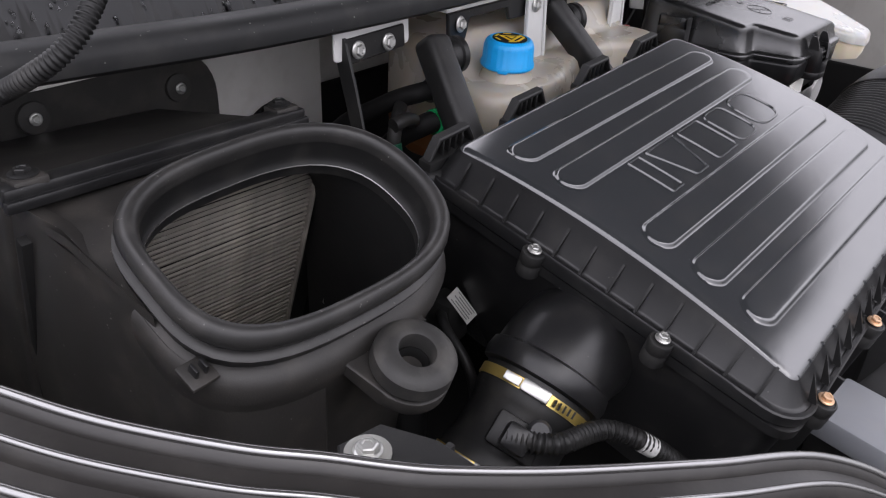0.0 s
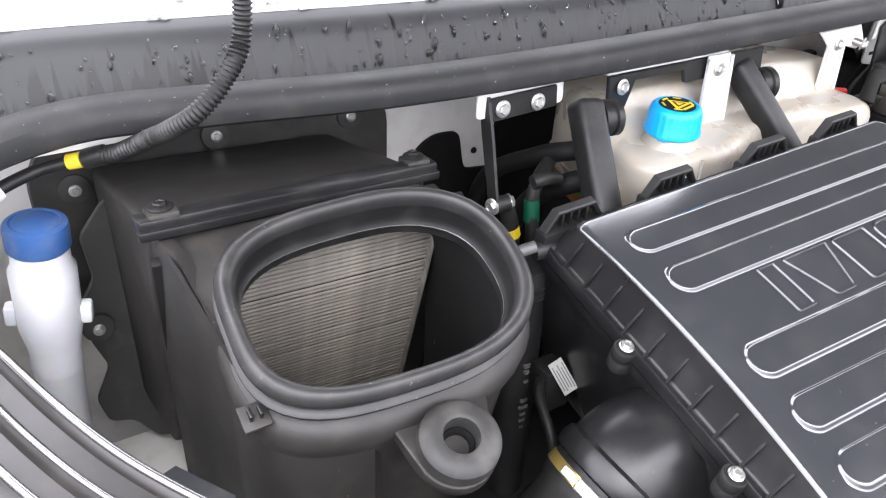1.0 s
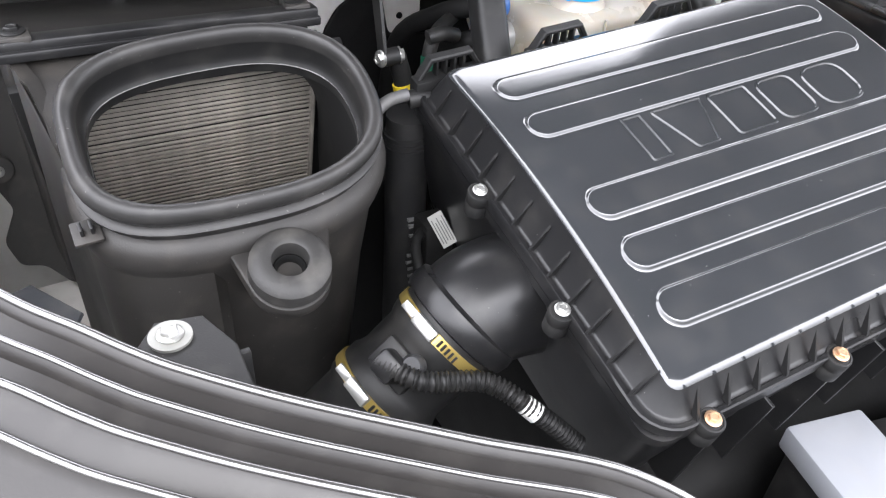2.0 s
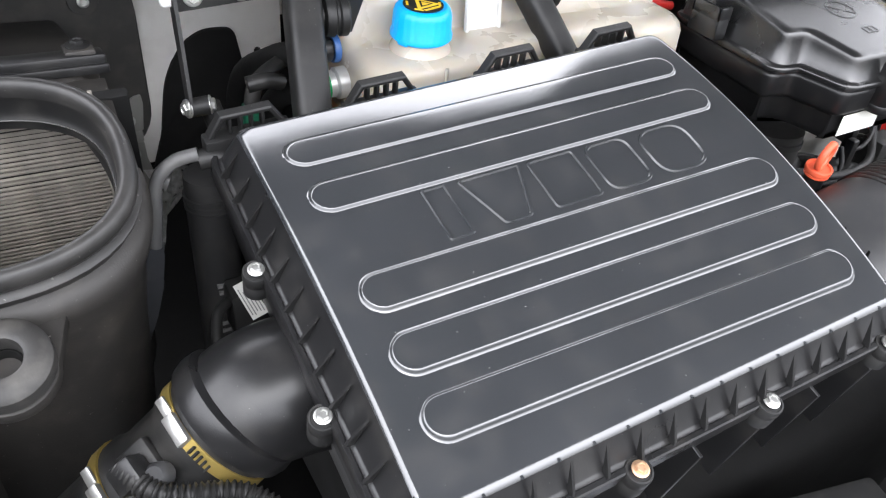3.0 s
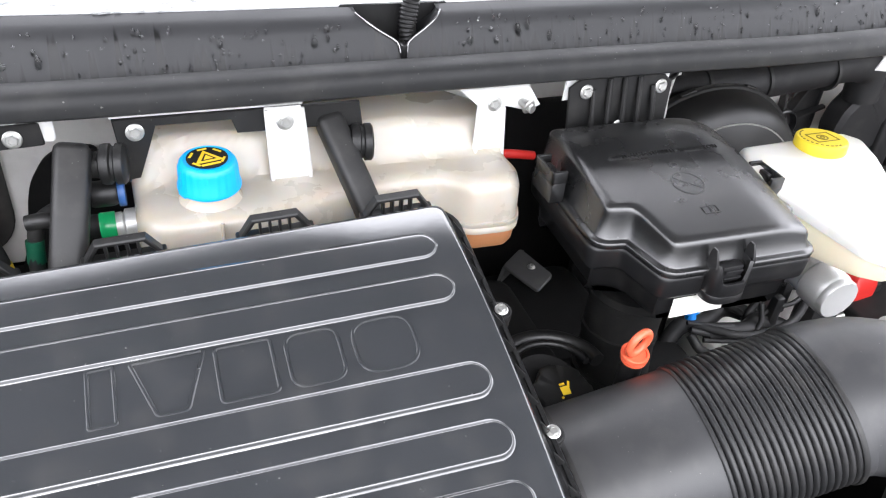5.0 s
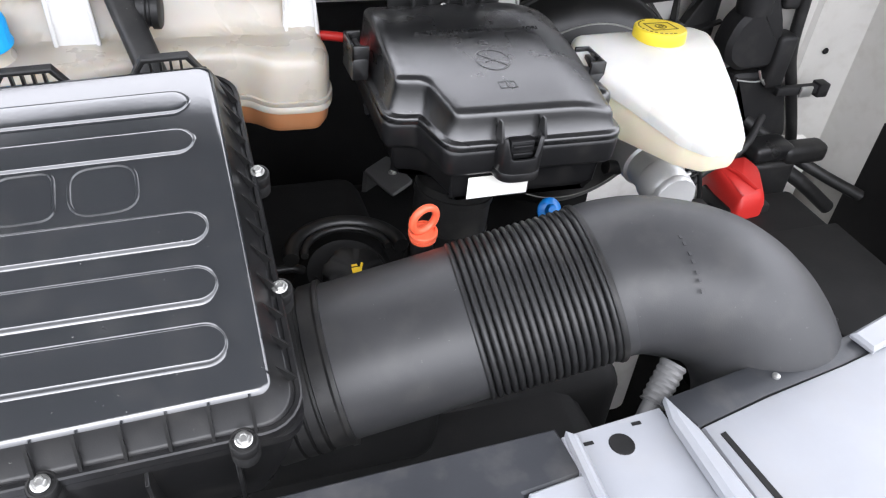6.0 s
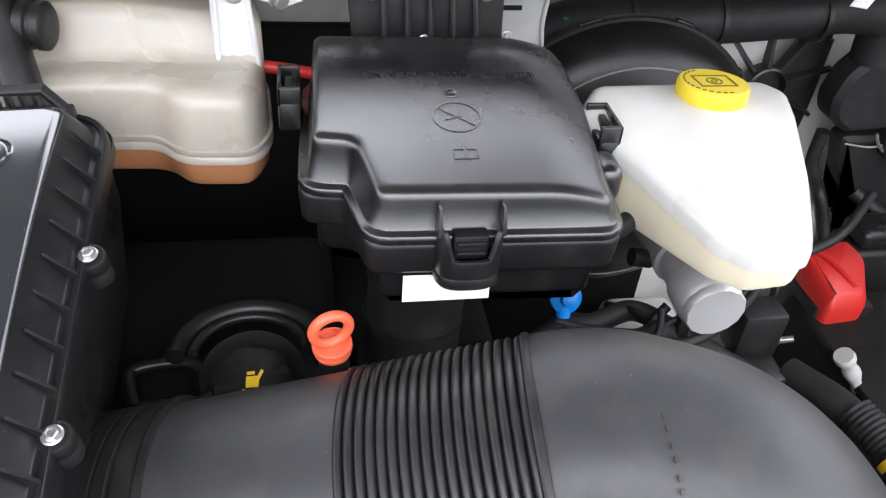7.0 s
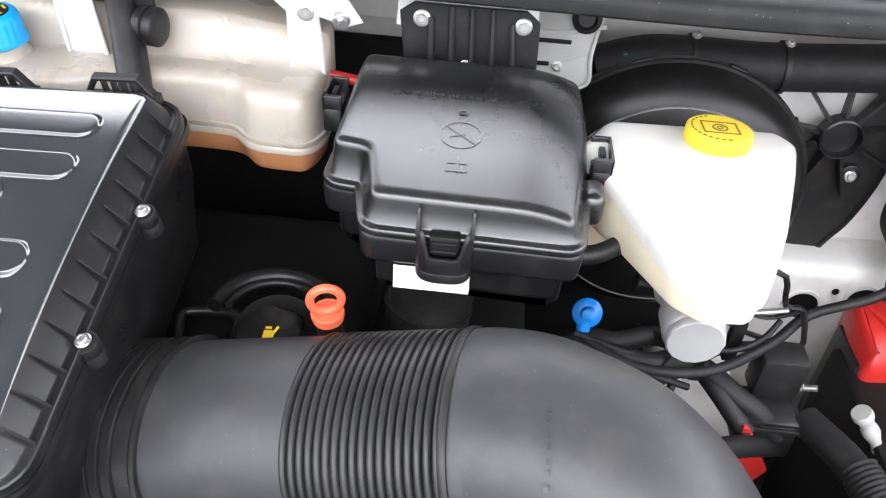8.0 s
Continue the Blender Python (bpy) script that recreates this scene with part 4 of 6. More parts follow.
for i in range(51):
    place("fin", fm, heat, M_CORE @ Matrix.Translation((-0.116 + frng.uniform(-0.001, 0.001), frng.uniform(-0.0005, 0.0005), -0.204 + 0.006 * i)) @ Matrix.Rotation(radians(frng.uniform(-0.08, 0.08)), 4, "Y") @ Matrix.Rotation(radians(frng.uniform(-4, 4)), 4, "X"))
part("core_edge", rbox(0.0, 0.0035, -0.006, 0.004, -0.22, 0.11, 0.0008), FIN, heat, m=M_CORE)
# ear with the rubber mount
GC = Vector((-0.4865, -0.2405, 1.132))
GM = Matrix.Translation(GC) @ Matrix((OU, OV, ON)).transposed().to_4x4()
ear = [(-0.036, 0.036)] + [(0.0305 * math.cos(radians(a)), 0.0305 * math.sin(radians(a))) for a in range(185, 356, 10)] + [(0.046, 0.04)]
part("mount_ear", prism(ear, -0.026, -0.013, 0.002, 2), HEAT, heat, m=GM)
part("rubber_mount", lathe([(0.013, -0.016), (0.0125, 0.004), (0.0135, 0.0075), (0.016, 0.0085), (0.0255, 0.007), (0.0295, 0.003), (0.0302, -0.008), (0.0265, -0.012), (0.028, -0.022)], 40), GROMMET, heat, "worn grey rubber grommet", m=GM)
part("mount_bush", lathe([(0.0125, -0.02), (0.0125, -0.006), (0.011, -0.005), (0.0095, -0.008), (0.009, -0.02)], 28), DARK, heat, m=GM)
part("latch_tab", rbox(-0.009, 0.011, -0.01, 0.01, -0.004, 0.0, 0.0015), HEAT, heat, m=Matrix.Translation(OC - OU * 0.118 - OV * 0.05 - ON * 0.034) @ Matrix((OU, OV, ON)).transposed().to_4x4())
for q in (-0.003, 0.004):
    part("latch_hook", rbox(q - 0.0012, q + 0.0012, -0.002, 0.006, -0.003, 0.006, 0.0006), PLASTIC, heat, m=Matrix.Translation(OC - OU * 0.117 - OV * 0.052 - ON * 0.033) @ Matrix((OU, OV, ON)).transposed().to_4x4())

# bracket with a bolt at the wing
wb = thing("wing_bracket", (-0.581, -0.288, 1.05), "dark steel bracket with a zinc bolt and washer", "bracket")
part("plate", prism([(-0.612, -0.3), (-0.587, -0.27), (-0.558, -0.276), (-0.546, -0.31), (-0.548, -0.36), (-0.6, -0.33)], 1.139, 1.143, 0.001, 1), MATT, wb)
part("leg", rbox(-0.608, -0.54, -0.318, -0.313, 0.9, 1.14, 0.001), MATT, wb)
part("washer", lathe([(0.0135, 0), (0.0135, 0.002), (0.008, 0.0025)], 28), STRAP, wb, m=Matrix.Translation((-0.581, -0.288, 1.1432)))
bolt(wb, (-0.581, -0.288, 1.146), (0, 0, 1), BOLT8)
gb_ = thing("wing_gusset", (-0.65, -0.15, 0.9), "dark steel gusset with holes beside the wing", "bracket")
part("plate", prism([(-0.70, -0.13), (-0.655, -0.115), (-0.625, -0.165), (-0.66, -0.23)], 1.075, 1.079, 0.001, 1), DARKSTEEL, gb_)
part("leg", rbox(-0.665, -0.63, -0.17, -0.166, 0.7, 1.077, 0.001), DARKSTEEL, gb_)
part("hole", lathe([(0.006, 1.0788), (0.005, 1.0796), (0.002, 1.0794)], 14), DARK, gb_, "dark hole", m=Matrix.Translation((-0.652, -0.155, 0)))

# ---- washer filler with blue cap ----
wash = thing("washer_filler", (-0.72, 0.11, 0.8), "white washer bottle neck with a dark blue cap", "washer bottle")
M_W = basis((-0.709, 0.1, 1.048), (0.08, -0.06, 1))
part("neck", lathe([(0.0215, -0.3), (0.0215, -0.01), (0.0225, -0.008), (0.0215, -0.003), (0.0225, 0.0), (0.0215, 0.005), (0.023, 0.02), (0.027, 0.04), (0.0275, 0.1), (0.024, 0.106), (0.023, 0.135)], 32), NECK, wash, "white translucent neck", m=M_W)
part("cap", lathe([(0.0242, 0.122), (0.0258, 0.124), (0.0258, 0.141), (0.0248, 0.1455), (0.0205, 0.1475), (0.0185, 0.1465), (0.0165, 0.148), (0.004, 0.149)], 40), DEEPBLUE, wash, "dark blue ribbed cap", m=M_W)
for a in (110, 290):
    part("tab", rbox(0.025, 0.036, -0.007, 0.007, 0.042, 0.062, 0.003), NECK, wash, m=M_W @ Matrix.Rotation(radians(a), 4, "Z"))

# ---- corrugated washer hose from the bonnet ----
ch = thing("corrugated_hose", (-0.6, 0.0, 1.27), "grey-black corrugated conduit hanging from the bonnet", "hose")
CH = [(-0.5, 0.03, 1.72), (-0.525, 0.0, 1.52), (-0.536, -0.014, 1.42), (-0.542, -0.018, 1.36), (-0.562, -0.03, 1.334), (-0.583, -0.03, 1.314), (-0.6, -0.012, 1.297), (-0.61, 0.018, 1.28), (-0.63, 0.042, 1.263), (-0.65, 0.058, 1.256)]
part("conduit", tube(CH, 0.0066, 14, 8, 0.0009, 0.0036), RUBBER, ch, sharp=80)
part("end_sleeve", tube([(-0.638, 0.05, 1.26), (-0.652, 0.059, 1.255)], 0.0082, 14, 3), MATT, ch)
part("yellow_tape", tube([(-0.654, 0.0605, 1.2545), (-0.664, 0.066, 1.252)], 0.0064, 14, 3), YELLOW, ch, "yellow tape")
part("washer_line", tube([(-0.666, 0.067, 1.2515), (-0.69, 0.07, 1.247), (-0.725, 0.055, 1.24), (-0.755, 0.03, 1.22), (-0.775, 0.03, 1.15), (-0.78, 0.03, 1.0)], 0.0052, 10, 6), RUBBER, ch)
part("connector", tube([(-0.716, 0.059, 1.242), (-0.732, 0.051, 1.237)], 0.0066, 12, 3), WHITE, ch, "white connector")

# ---- cowl brackets ----


def plate_xz(pts, y, d, bev=0.001):
    """A plate standing across the bay, from an outline in x and z."""
    return moved(prism(pts, 0, d, bev, 1), Matrix.Translation((0, y, 0)) @ Matrix.Rotation(radians(90), 4, "X"))


def rounded(pts, r, k=3):
    """An outline with small round corners."""
    return round_corners(pts, r, k)


b1_ = thing("cowl_bracket", (-0.27, 0.01, 1.15), "black steel bracket with two zinc bolts on a white tab", "bracket", "cowl brackets")
part("tab", plate_xz(rounded([(-0.312, 1.24), (-0.312, 1.274), (-0.209, 1.275), (-0.207, 1.241)], 0.006), 0.017, 0.003), WHITE, b1_, "white painted tab")
part("plate", plate_xz(rounded([(-0.303, 1.236), (-0.302, 1.261), (-0.219, 1.263), (-0.217, 1.24)], 0.003), 0.0135, 0.003), MATT, b1_)
bt, bb = Vector((-0.3, 0.02, 1.262)), Vector((-0.304, -0.014, 1.158))
part("blade", loops([[p + Vector((sx * 0.0016, sy * w, 0)) for sx, sy in ((-1, -1), (1, -1), (1, 1), (-1, 1))] for p, w in ((bt, 0.008), (bt * 0.6 + bb * 0.4, 0.009), (bt * 0.2 + bb * 0.8, 0.008), (bb, 0.008))]), MATT, b1_)
for at_ in ((-0.285, 0.0098, 1.249), (-0.243, 0.0098, 1.249)):
    bolt(b1_, at_, (0, -1, 0.1), BOLT8)
part("bush", tube([(-0.303, -0.014, 1.159), (-0.288, -0.015, 1.16)], 0.0085, 16, 3), RUBBER, b1_)
bolt(b1_, (-0.306, -0.014, 1.159), (-1, -0.3, 0.1), BOLT8)
bolt(b1_, (-0.287, -0.015, 1.16), (1, -0.3, 0.1), BOLT8, name="nut")
b2_ = thing("cowl_bracket", (-0.04, 0.005, 1.2), "long black steel bracket carrying the tank mounts", "bracket", "cowl brackets")
part("white_edge", rbox(-0.16, 0.02, 0.004, 0.03, 1.264, 1.268, 0.001), WHITE, b2_)
part("bar", plate_xz([(-0.158, 1.263), (0.078, 1.263), (0.083, 1.23), (0.06, 1.228), (0.05, 1.238), (-0.045, 1.239), (-0.05, 1.254), (-0.12, 1.254), (-0.127, 1.235), (-0.14, 1.2), (-0.152, 1.198)], 0.008, 0.005), MATT, b2_)
bolt(b2_, (-0.139, 0.002, 1.25), (0.1, -1, 0.1), BOLT8)
b3_ = thing("cowl_bracket", (0.0, 0.0, 1.18), "white painted steel strap holding the tank", "bracket", "cowl brackets")
part("strap", plate_xz([(-0.019, 1.266), (0.017, 1.266), (0.028, 1.166), (-0.015, 1.166)], 0.001, 0.0025), WHITE, b3_)
for x in (-0.0165, 0.019):
    part("edge", tube([(x - 0.001, -0.003, 1.264), (x + (0.0085 if x > 0 else 0.0035), -0.003, 1.168)], 0.0022, 8, 2), WHITE, b3_)
bolt(b3_, (0.001, -0.002, 1.25), (0.1, -1, 0.1), BOLT8)
b4_ = thing("cowl_bracket", (0.23, 0.01, 1.18), "white painted steel strap with a stud nut", "bracket", "cowl brackets")
part("strap", plate_xz([(0.19, 1.263), (0.272, 1.264), (0.29, 1.238), (0.275, 1.232), (0.246, 1.24), (0.254, 1.16), (0.212, 1.163), (0.213, 1.243)], 0.012, 0.003), WHITE, b4_)
for x in (0.219, 0.246):
    part("edge", tube([(x - 0.002, 0.008, 1.24), (x + (0.005 if x > 0.23 else -0.004), 0.008, 1.164)], 0.0022, 8, 2), WHITE, b4_)
bolt(b4_, (0.233, 0.009, 1.244), (0.1, -1, 0.1), BOLT8)
part("stud", tube([(0.265, 0.012, 1.244), (0.273, -0.006, 1.2405)], 0.005, 12, 3), STEEL, b4_)
bolt(b4_, (0.27, 0.0, 1.242), (0.35, -1, -0.2), BOLT8, name="nut")
b5_ = thing("cowl_bracket", (0.395, 0.01, 1.18), "black ribbed plastic plate on a white tab with two bolts", "bracket", "cowl brackets")
part("tab", plate_xz([(0.322, 1.236), (0.324, 1.268), (0.462, 1.27), (0.462, 1.242)], 0.02, 0.003), WHITE, b5_, "white painted tab")
part("plate", plate_xz([(0.326, 1.253), (0.34, 1.263), (0.45, 1.263), (0.464, 1.252), (0.468, 1.16), (0.335, 1.16)], 0.016, 0.004), MATT, b5_)
for i in range(5):
    part("plate_rib", tube([(0.357 + 0.02 * i, 0.011, 1.262 - 0.012 * (i in (0, 4))), (0.358 + 0.0205 * i, 0.006, 1.22), (0.36 + 0.021 * i, 0.002, 1.165)], 0.0032, 8, 3), MATT, b5_)
bolt(b5_, (0.348, 0.011, 1.248), (0.05, -1, 0.1), BOLT8)
bolt(b5_, (0.448, 0.011, 1.248), (0.05, -1, 0.1), BOLT8)
bolt(b5_, (0.394, 0.004, 1.205), (0.05, -1, 0.1), BOLT6)
b6_ = thing("cowl_bracket", (0.5, 0.093, 1.1), "grey steel bracket plate with a slot and a bolt", "bracket", "cowl brackets")
part("plate", plate_xz(round_corners([(0.45, 1.255), (0.537, 1.25), (0.529, 1.19), (0.531, 1.158), (0.519, 1.146), (0.45, 1.16)], 0.008, 4), 0.098, 0.003), BRKGREY, b6_)
part("edge", tube([(0.536, 0.095, 1.248), (0.5285, 0.094, 1.19), (0.531, 0.094, 1.158), (0.519, 0.094, 1.147)], 0.0025, 8, 4), BRKGREY, b6_)
bolt(b6_, (0.493, 0.094, 1.172), (0.1, -1, 0.2), BOLT6)
part("slot", rbox(0.462, 0.484, 0.0925, 0.0945, 1.172, 1.177, 0.0008), DARK, b6_)
part("slot", rbox(0.455, 0.505, 0.0925, 0.0945, 1.199, 1.204, 0.0008), DARK, b6_)
part("ridge", tube([(0.455, 0.094, 1.21), (0.5, 0.093, 1.213), (0.54, 0.094, 1.222)], 0.0025, 8, 4), BRKGREY, b6_)
part("grommet", lathe([(0.016, 0), (0.016, 0.006), (0.011, 0.009), (0.009, 0.004), (0.002, 0.004)], 24), RUBBER, b6_, "black rubber grommet", m=basis((0.517, 0.094, 1.23), (0, -1, 0.2)))
b7_ = thing("cowl_bracket", (0.88, 0.05, 1.2), "white painted hook bracket at the cowl end", "bracket", "cowl brackets")
part("hook", plate_xz([(0.83, 1.225), (0.845, 1.262), (0.925, 1.268), (0.935, 1.225), (0.915, 1.225), (0.91, 1.25), (0.862, 1.247), (0.85, 1.222)], 0.05, 0.003), WHITE, b7_)

# ---- tank mount arms ----


def arm(top, foot, w, d, mount_at, label):
    a = thing("mount_arm", foot, label, "mount arm", "tank mount arms")
    t, f = Vector(top), Vector(foot)
    ax = (t - f)
    z = ax.normalized()
    x = Vector((1, 0, 0)) - z * z.x
    x.normalize()
    m = Matrix.Translation(f) @ Matrix((x, z.cross(x), z)).transposed().to_4x4()
    ln = ax.length
    part("arm", rbox(-w / 2, w / 2, -d / 2, d / 2, 0, ln, 0.008, 4), MATT, a, m=m)
    part("rubber_mount", lathe([(0.012, -0.02), (0.013, -0.002), (0.0185, 0.0), (0.0195, 0.003), (0.0195, 0.008), (0.017, 0.0095), (0.017, 0.012), (0.0195, 0.0135), (0.0195, 0.02), (0.017, 0.022), (0.008, 0.023)], 32), RUBBER, a, m=basis(mount_at, (1, -0.15, 0)))
    return a


arm((-0.193, -0.002, 1.246), (-0.219, -0.1, 1.12), 0.032, 0.03, (-0.172, -0.004, 1.223), "black steel arm with a round rubber mount, before the coolant tank")
arm((0.046, 0.012, 1.246), (0.094, -0.1, 1.115), 0.028, 0.03, (0.068, -0.004, 1.221), "slanted black steel arm with a round rubber mount over the tank")


def round_poly(pts, r, k=4):
    """Cut the corners of an outline into arcs."""
    out = []
    n = len(pts)
    for i in range(n):
        p, a, b = Vector(pts[i]), Vector(pts[i - 1]), Vector(pts[(i + 1) % n])
        da, db = (a - p), (b - p)
        q = min(r, da.length * 0.45, db.length * 0.45)
        s, e = p + da.normalized() * q, p + db.normalized() * q
        for j in range(k + 1):
            t = j / k
            v = s * (1 - t) ** 2 + p * 2 * t * (1 - t) + e * t * t
            out.append((v.x, v.y))
    return out


def grown(pts, d):
    """An outline pushed outwards by d."""
    n = len(pts)
    area = sum(pts[i - 1][0] * pts[i][1] - pts[i][0] * pts[i - 1][1] for i in range(n))
    sg = 1 if area > 0 else -1
    out = []
    for i in range(n):
        a, b = Vector(pts[i - 1]), Vector(pts[(i + 1) % n])
        t = (b - a).normalized()
        out.append((pts[i][0] + sg * t.y * d, pts[i][1] - sg * t.x * d))
    return out


def shell(pts, levels, top, centre=None, steps=5):
    """A moulded body: the outline at (grow, drop) levels below a crowned top z = top(x, y)."""
    cx = centre or (sum(p[0] for p in pts) / len(pts), sum(p[1] for p in pts) / len(pts))
    g0 = grown(pts, levels[0][0])
    rings = []
    for i in range(steps):
        s = 0.03 + 0.97 * i / steps
        rings.append([(cx[0] + (x - cx[0]) * s, cx[1] + (y - cx[1]) * s, top(cx[0] + (x - cx[0]) * s, cx[1] + (y - cx[1]) * s)) for x, y in g0])
    for g, dz in levels:
        rings.append([(x, y, (top(x, y) - dz) if dz < 1 else dz - 1) for x, y in grown(pts, g)])
    return loops(rings)


# ---- coolant expansion tank ----
tank = thing("expansion_tank", (0.05, 0.0, 1.04), "yellowed translucent coolant tank with brown coolant", "coolant tank")
TP = dense(round_poly([(-0.15, -0.035), (-0.135, -0.062), (-0.02, -0.066), (0.03, -0.045), (0.10, -0.03), (0.165, -0.032), (0.186, -0.058), (0.243, -0.06), (0.256, -0.03), (0.25, 0.07), (0.2, 0.13), (-0.12, 0.13), (-0.15, 0.06)], 0.02, 4), 0.008)


def tank_top(x, y):
    s = max(0.0, min(1.0, (y - 0.004) / 0.026))
    s = s * s * (3 - 2 * s)
    r = max(0.0, min(1.0, (0.2 - x) / 0.06))
    return 1.185 + 0.042 * s * (0.82 + 0.18 * r)


# shells meet at a welded seam
part("upper_shell", shell(TP, [(-0.014, 0.0), (-0.008, 0.0015), (-0.003, 0.006), (0.0, 0.015), (0.001, 2.133)], tank_top, (0.1, 0.09), 24), TANK, tank)
part("seam", loops([[(x, y, z) for x, y in grown(TP, g)] for g, z in ((0.0, 1.136), (0.0035, 1.135), (0.004, 1.131), (0.002, 1.129), (0.004, 1.127), (0.0035, 1.122), (0.0, 1.121))]), TANK, tank, "welded seam", sharp=60)
part("lower_shell", loops([[(x, y, z) for x, y in grown(TP, g)] for g, z in ((0.001, 1.1225), (-0.001, 1.105), (-0.006, 1.097), (-0.02, 1.092))]), COOLANT, tank, "lower shell full of brown coolant")
part("sump", loops([[(0.02 + (x - 0.02) * sx, y, z) for x, y in round_poly([(-0.12, 0.02), (0.11, 0.03), (0.17, 0.05), (0.17, 0.11), (-0.12, 0.11)], 0.02, 3)] for sx, z in ((1, 1.1), (0.97, 1.075), (0.9, 1.065))]), COOLANT, tank)
part("rib", tube([(-0.073, -0.0665, 1.182), (-0.073, -0.0668, 1.14)], 0.0018, 8, 3), TANK, tank)
CM = basis((-0.078, -0.02, 1.171), (0.0, -0.03, 1))
part("filler_neck", lathe([(0.034, 0.006), (0.0295, 0.017), (0.0275, 0.02), (0.0265, 0.032)], 32), TANK, tank, m=CM)
capr = []
for r, z in ((0.029, 0.0265), (0.0305, 0.028), (0.0305, 0.031), (0.0288, 0.034), (0.028, 0.05), (0.0268, 0.0545), (0.0248, 0.057), (0.0225, 0.058), (0.0215, 0.0575), (0.006, 0.0578)):
    capr.append([((r + (0.0003 * (1 if (i // 2) % 2 else -1) if 0.032 < z < 0.052 else 0)) * math.cos(2 * math.pi * i / 96), (r + (0.0003 * (1 if (i // 2) % 2 else -1) if 0.032 < z < 0.052 else 0)) * math.sin(2 * math.pi * i / 96), z) for i in range(96)])
tcap = part("cap", loops(capr), BLUE, tank, "bright blue screw cap", m=CM)
for sx in (-1, 1):
    part("cap_lug", rbox(sx * 0.027 - 0.004, sx * 0.027 + 0.004, -0.006, 0.006, 0.025, 0.031, 0.002), BLUE, tcap, m=CM @ Matrix.Rotation(radians(25), 4, "Z"))
part("cap_label", lathe([(0.0195, 0.0574), (0.0195, 0.0584), (0.002, 0.0584)], 28), DARK, tcap, "round black label", m=CM)
LB = CM @ Matrix.Rotation(radians(12), 4, "Z")
part("warning_sign", prism([(-0.0135, -0.0085), (0.0135, -0.0085), (0, 0.013)], 0.0584, 0.0588, 0.0), PRINT, tcap, "yellow warning triangle", m=LB)
part("sign_mark", prism([(-0.0075, -0.0055), (0.0075, -0.0055), (0, 0.007)], 0.0588, 0.0591, 0.0), DARK, tcap, m=LB)
part("sign_mark", prism([(-0.0045, -0.0042), (0.0045, -0.0042), (0, 0.0035)], 0.0591, 0.0593, 0.0), PRINT, tcap, m=LB)
for a in (35, 90, 145, 215, 325):
    part("print_bar", rbox(-0.0045, 0.0045, 0.0145, 0.0168, 0.0584, 0.0588, 0), PRINT, tcap, m=LB @ Matrix.Rotation(radians(a - 90), 4, "Z"))
part("print_bar", rbox(-0.009, 0.009, -0.0145, -0.0115, 0.0584, 0.0588, 0), PRINT, tcap, m=LB)

# coolant hoses at the tank's end
co = thing("coolant_hose", (-0.17, 0.0, 1.12), "black coolant hose with a green marked coupling", "hose")
part("hose", tube([(-0.168, -0.002, 1.152), (-0.195, 0.004, 1.15), (-0.21, 0.04, 1.12), (-0.212, 0.08, 1.05), (-0.21, 0.09, 0.95)], 0.012, 16, 6), DARK, co)
part("green_band", lathe([(0.014, 0), (0.0146, 0.001), (0.0146, 0.014), (0.014, 0.015)], 28), BANDGREEN, co, "green marked band", m=basis((-0.184, -0.002, 1.152), (1, 0, 0.02)))
part("coupling", lathe([(0.013, 0), (0.0135, 0.006), (0.012, 0.007), (0.0158, 0.009), (0.0158, 0.02), (0.014, 0.0215), (0.014, 0.026), (0.012, 0.028)], 14), CAST, co, "dull cast metal coupling", m=basis((-0.169, -0.002, 1.152), (1, 0, 0.02)))
part("tank_spigot", tube([(-0.145, -0.002, 1.152), (-0.12, -0.002, 1.152)], 0.013, 16, 3), TANK, co)
vh = thing("vent_hose", (-0.17, 0.0, 1.17), "black vent hose with a blue quick connector", "hose")
part("hose", tube([(-0.16, 0.003, 1.187), (-0.19, 0.006, 1.187), (-0.205, 0.05, 1.165), (-0.22, 0.12, 1.11), (-0.225, 0.15, 1.0)], 0.0105, 14, 6), DARK, vh)
part("connector", lathe([(0.012, 0), (0.013, 0.003), (0.013, 0.02), (0.0115, 0.024)], 24), MATT, vh, m=basis((-0.188, 0.003, 1.187), (1, 0, 0)))
part("blue_ring", lathe([(0.0135, 0), (0.0142, 0.001), (0.0142, 0.0055), (0.0135, 0.0065)], 24), DEEPBLUE, vh, "blue locking ring", m=basis((-0.163, 0.003, 1.187), (1, 0, 0)))
fh = thing("fuel_line", (-0.245, 0.0, 1.05), "black fuel line with a green quick connector", "hose")
part("line", tube([(-0.2, 0.03, 1.17), (-0.235, 0.005, 1.165), (-0.245, 0.0, 1.14), (-0.247, -0.01, 1.1), (-0.24, -0.02, 0.95)], 0.0075, 12, 6), RUBBER, fh)
part("green_clip", tube([(-0.245, 0.0, 1.145), (-0.247, -0.005, 1.122)], 0.0086, 12, 3), GREEN, fh, "dark green connector")
part("elbow", tube([(-0.248, -0.002, 1.166), (-0.23, -0.003, 1.168), (-0.214, 0.0, 1.162)], 0.0078, 12, 4), MATT, fh)
lh = thing("bulkhead_line", (-0.3, 0.02, 0.95), "thin black line with a yellow tape mark", "hose")
part("line", tube([(-0.285, -0.005, 1.155), (-0.277, -0.01, 1.11), (-0.28, -0.02, 1.0), (-0.28, -0.02, 0.85)], 0.01, 12, 6), RUBBER, lh)
part("yellow_mark", tube([(-0.279, -0.008, 1.125), (-0.277, -0.0095, 1.115)], 0.0112, 12, 2), YELLOW, lh, "yellow tape")
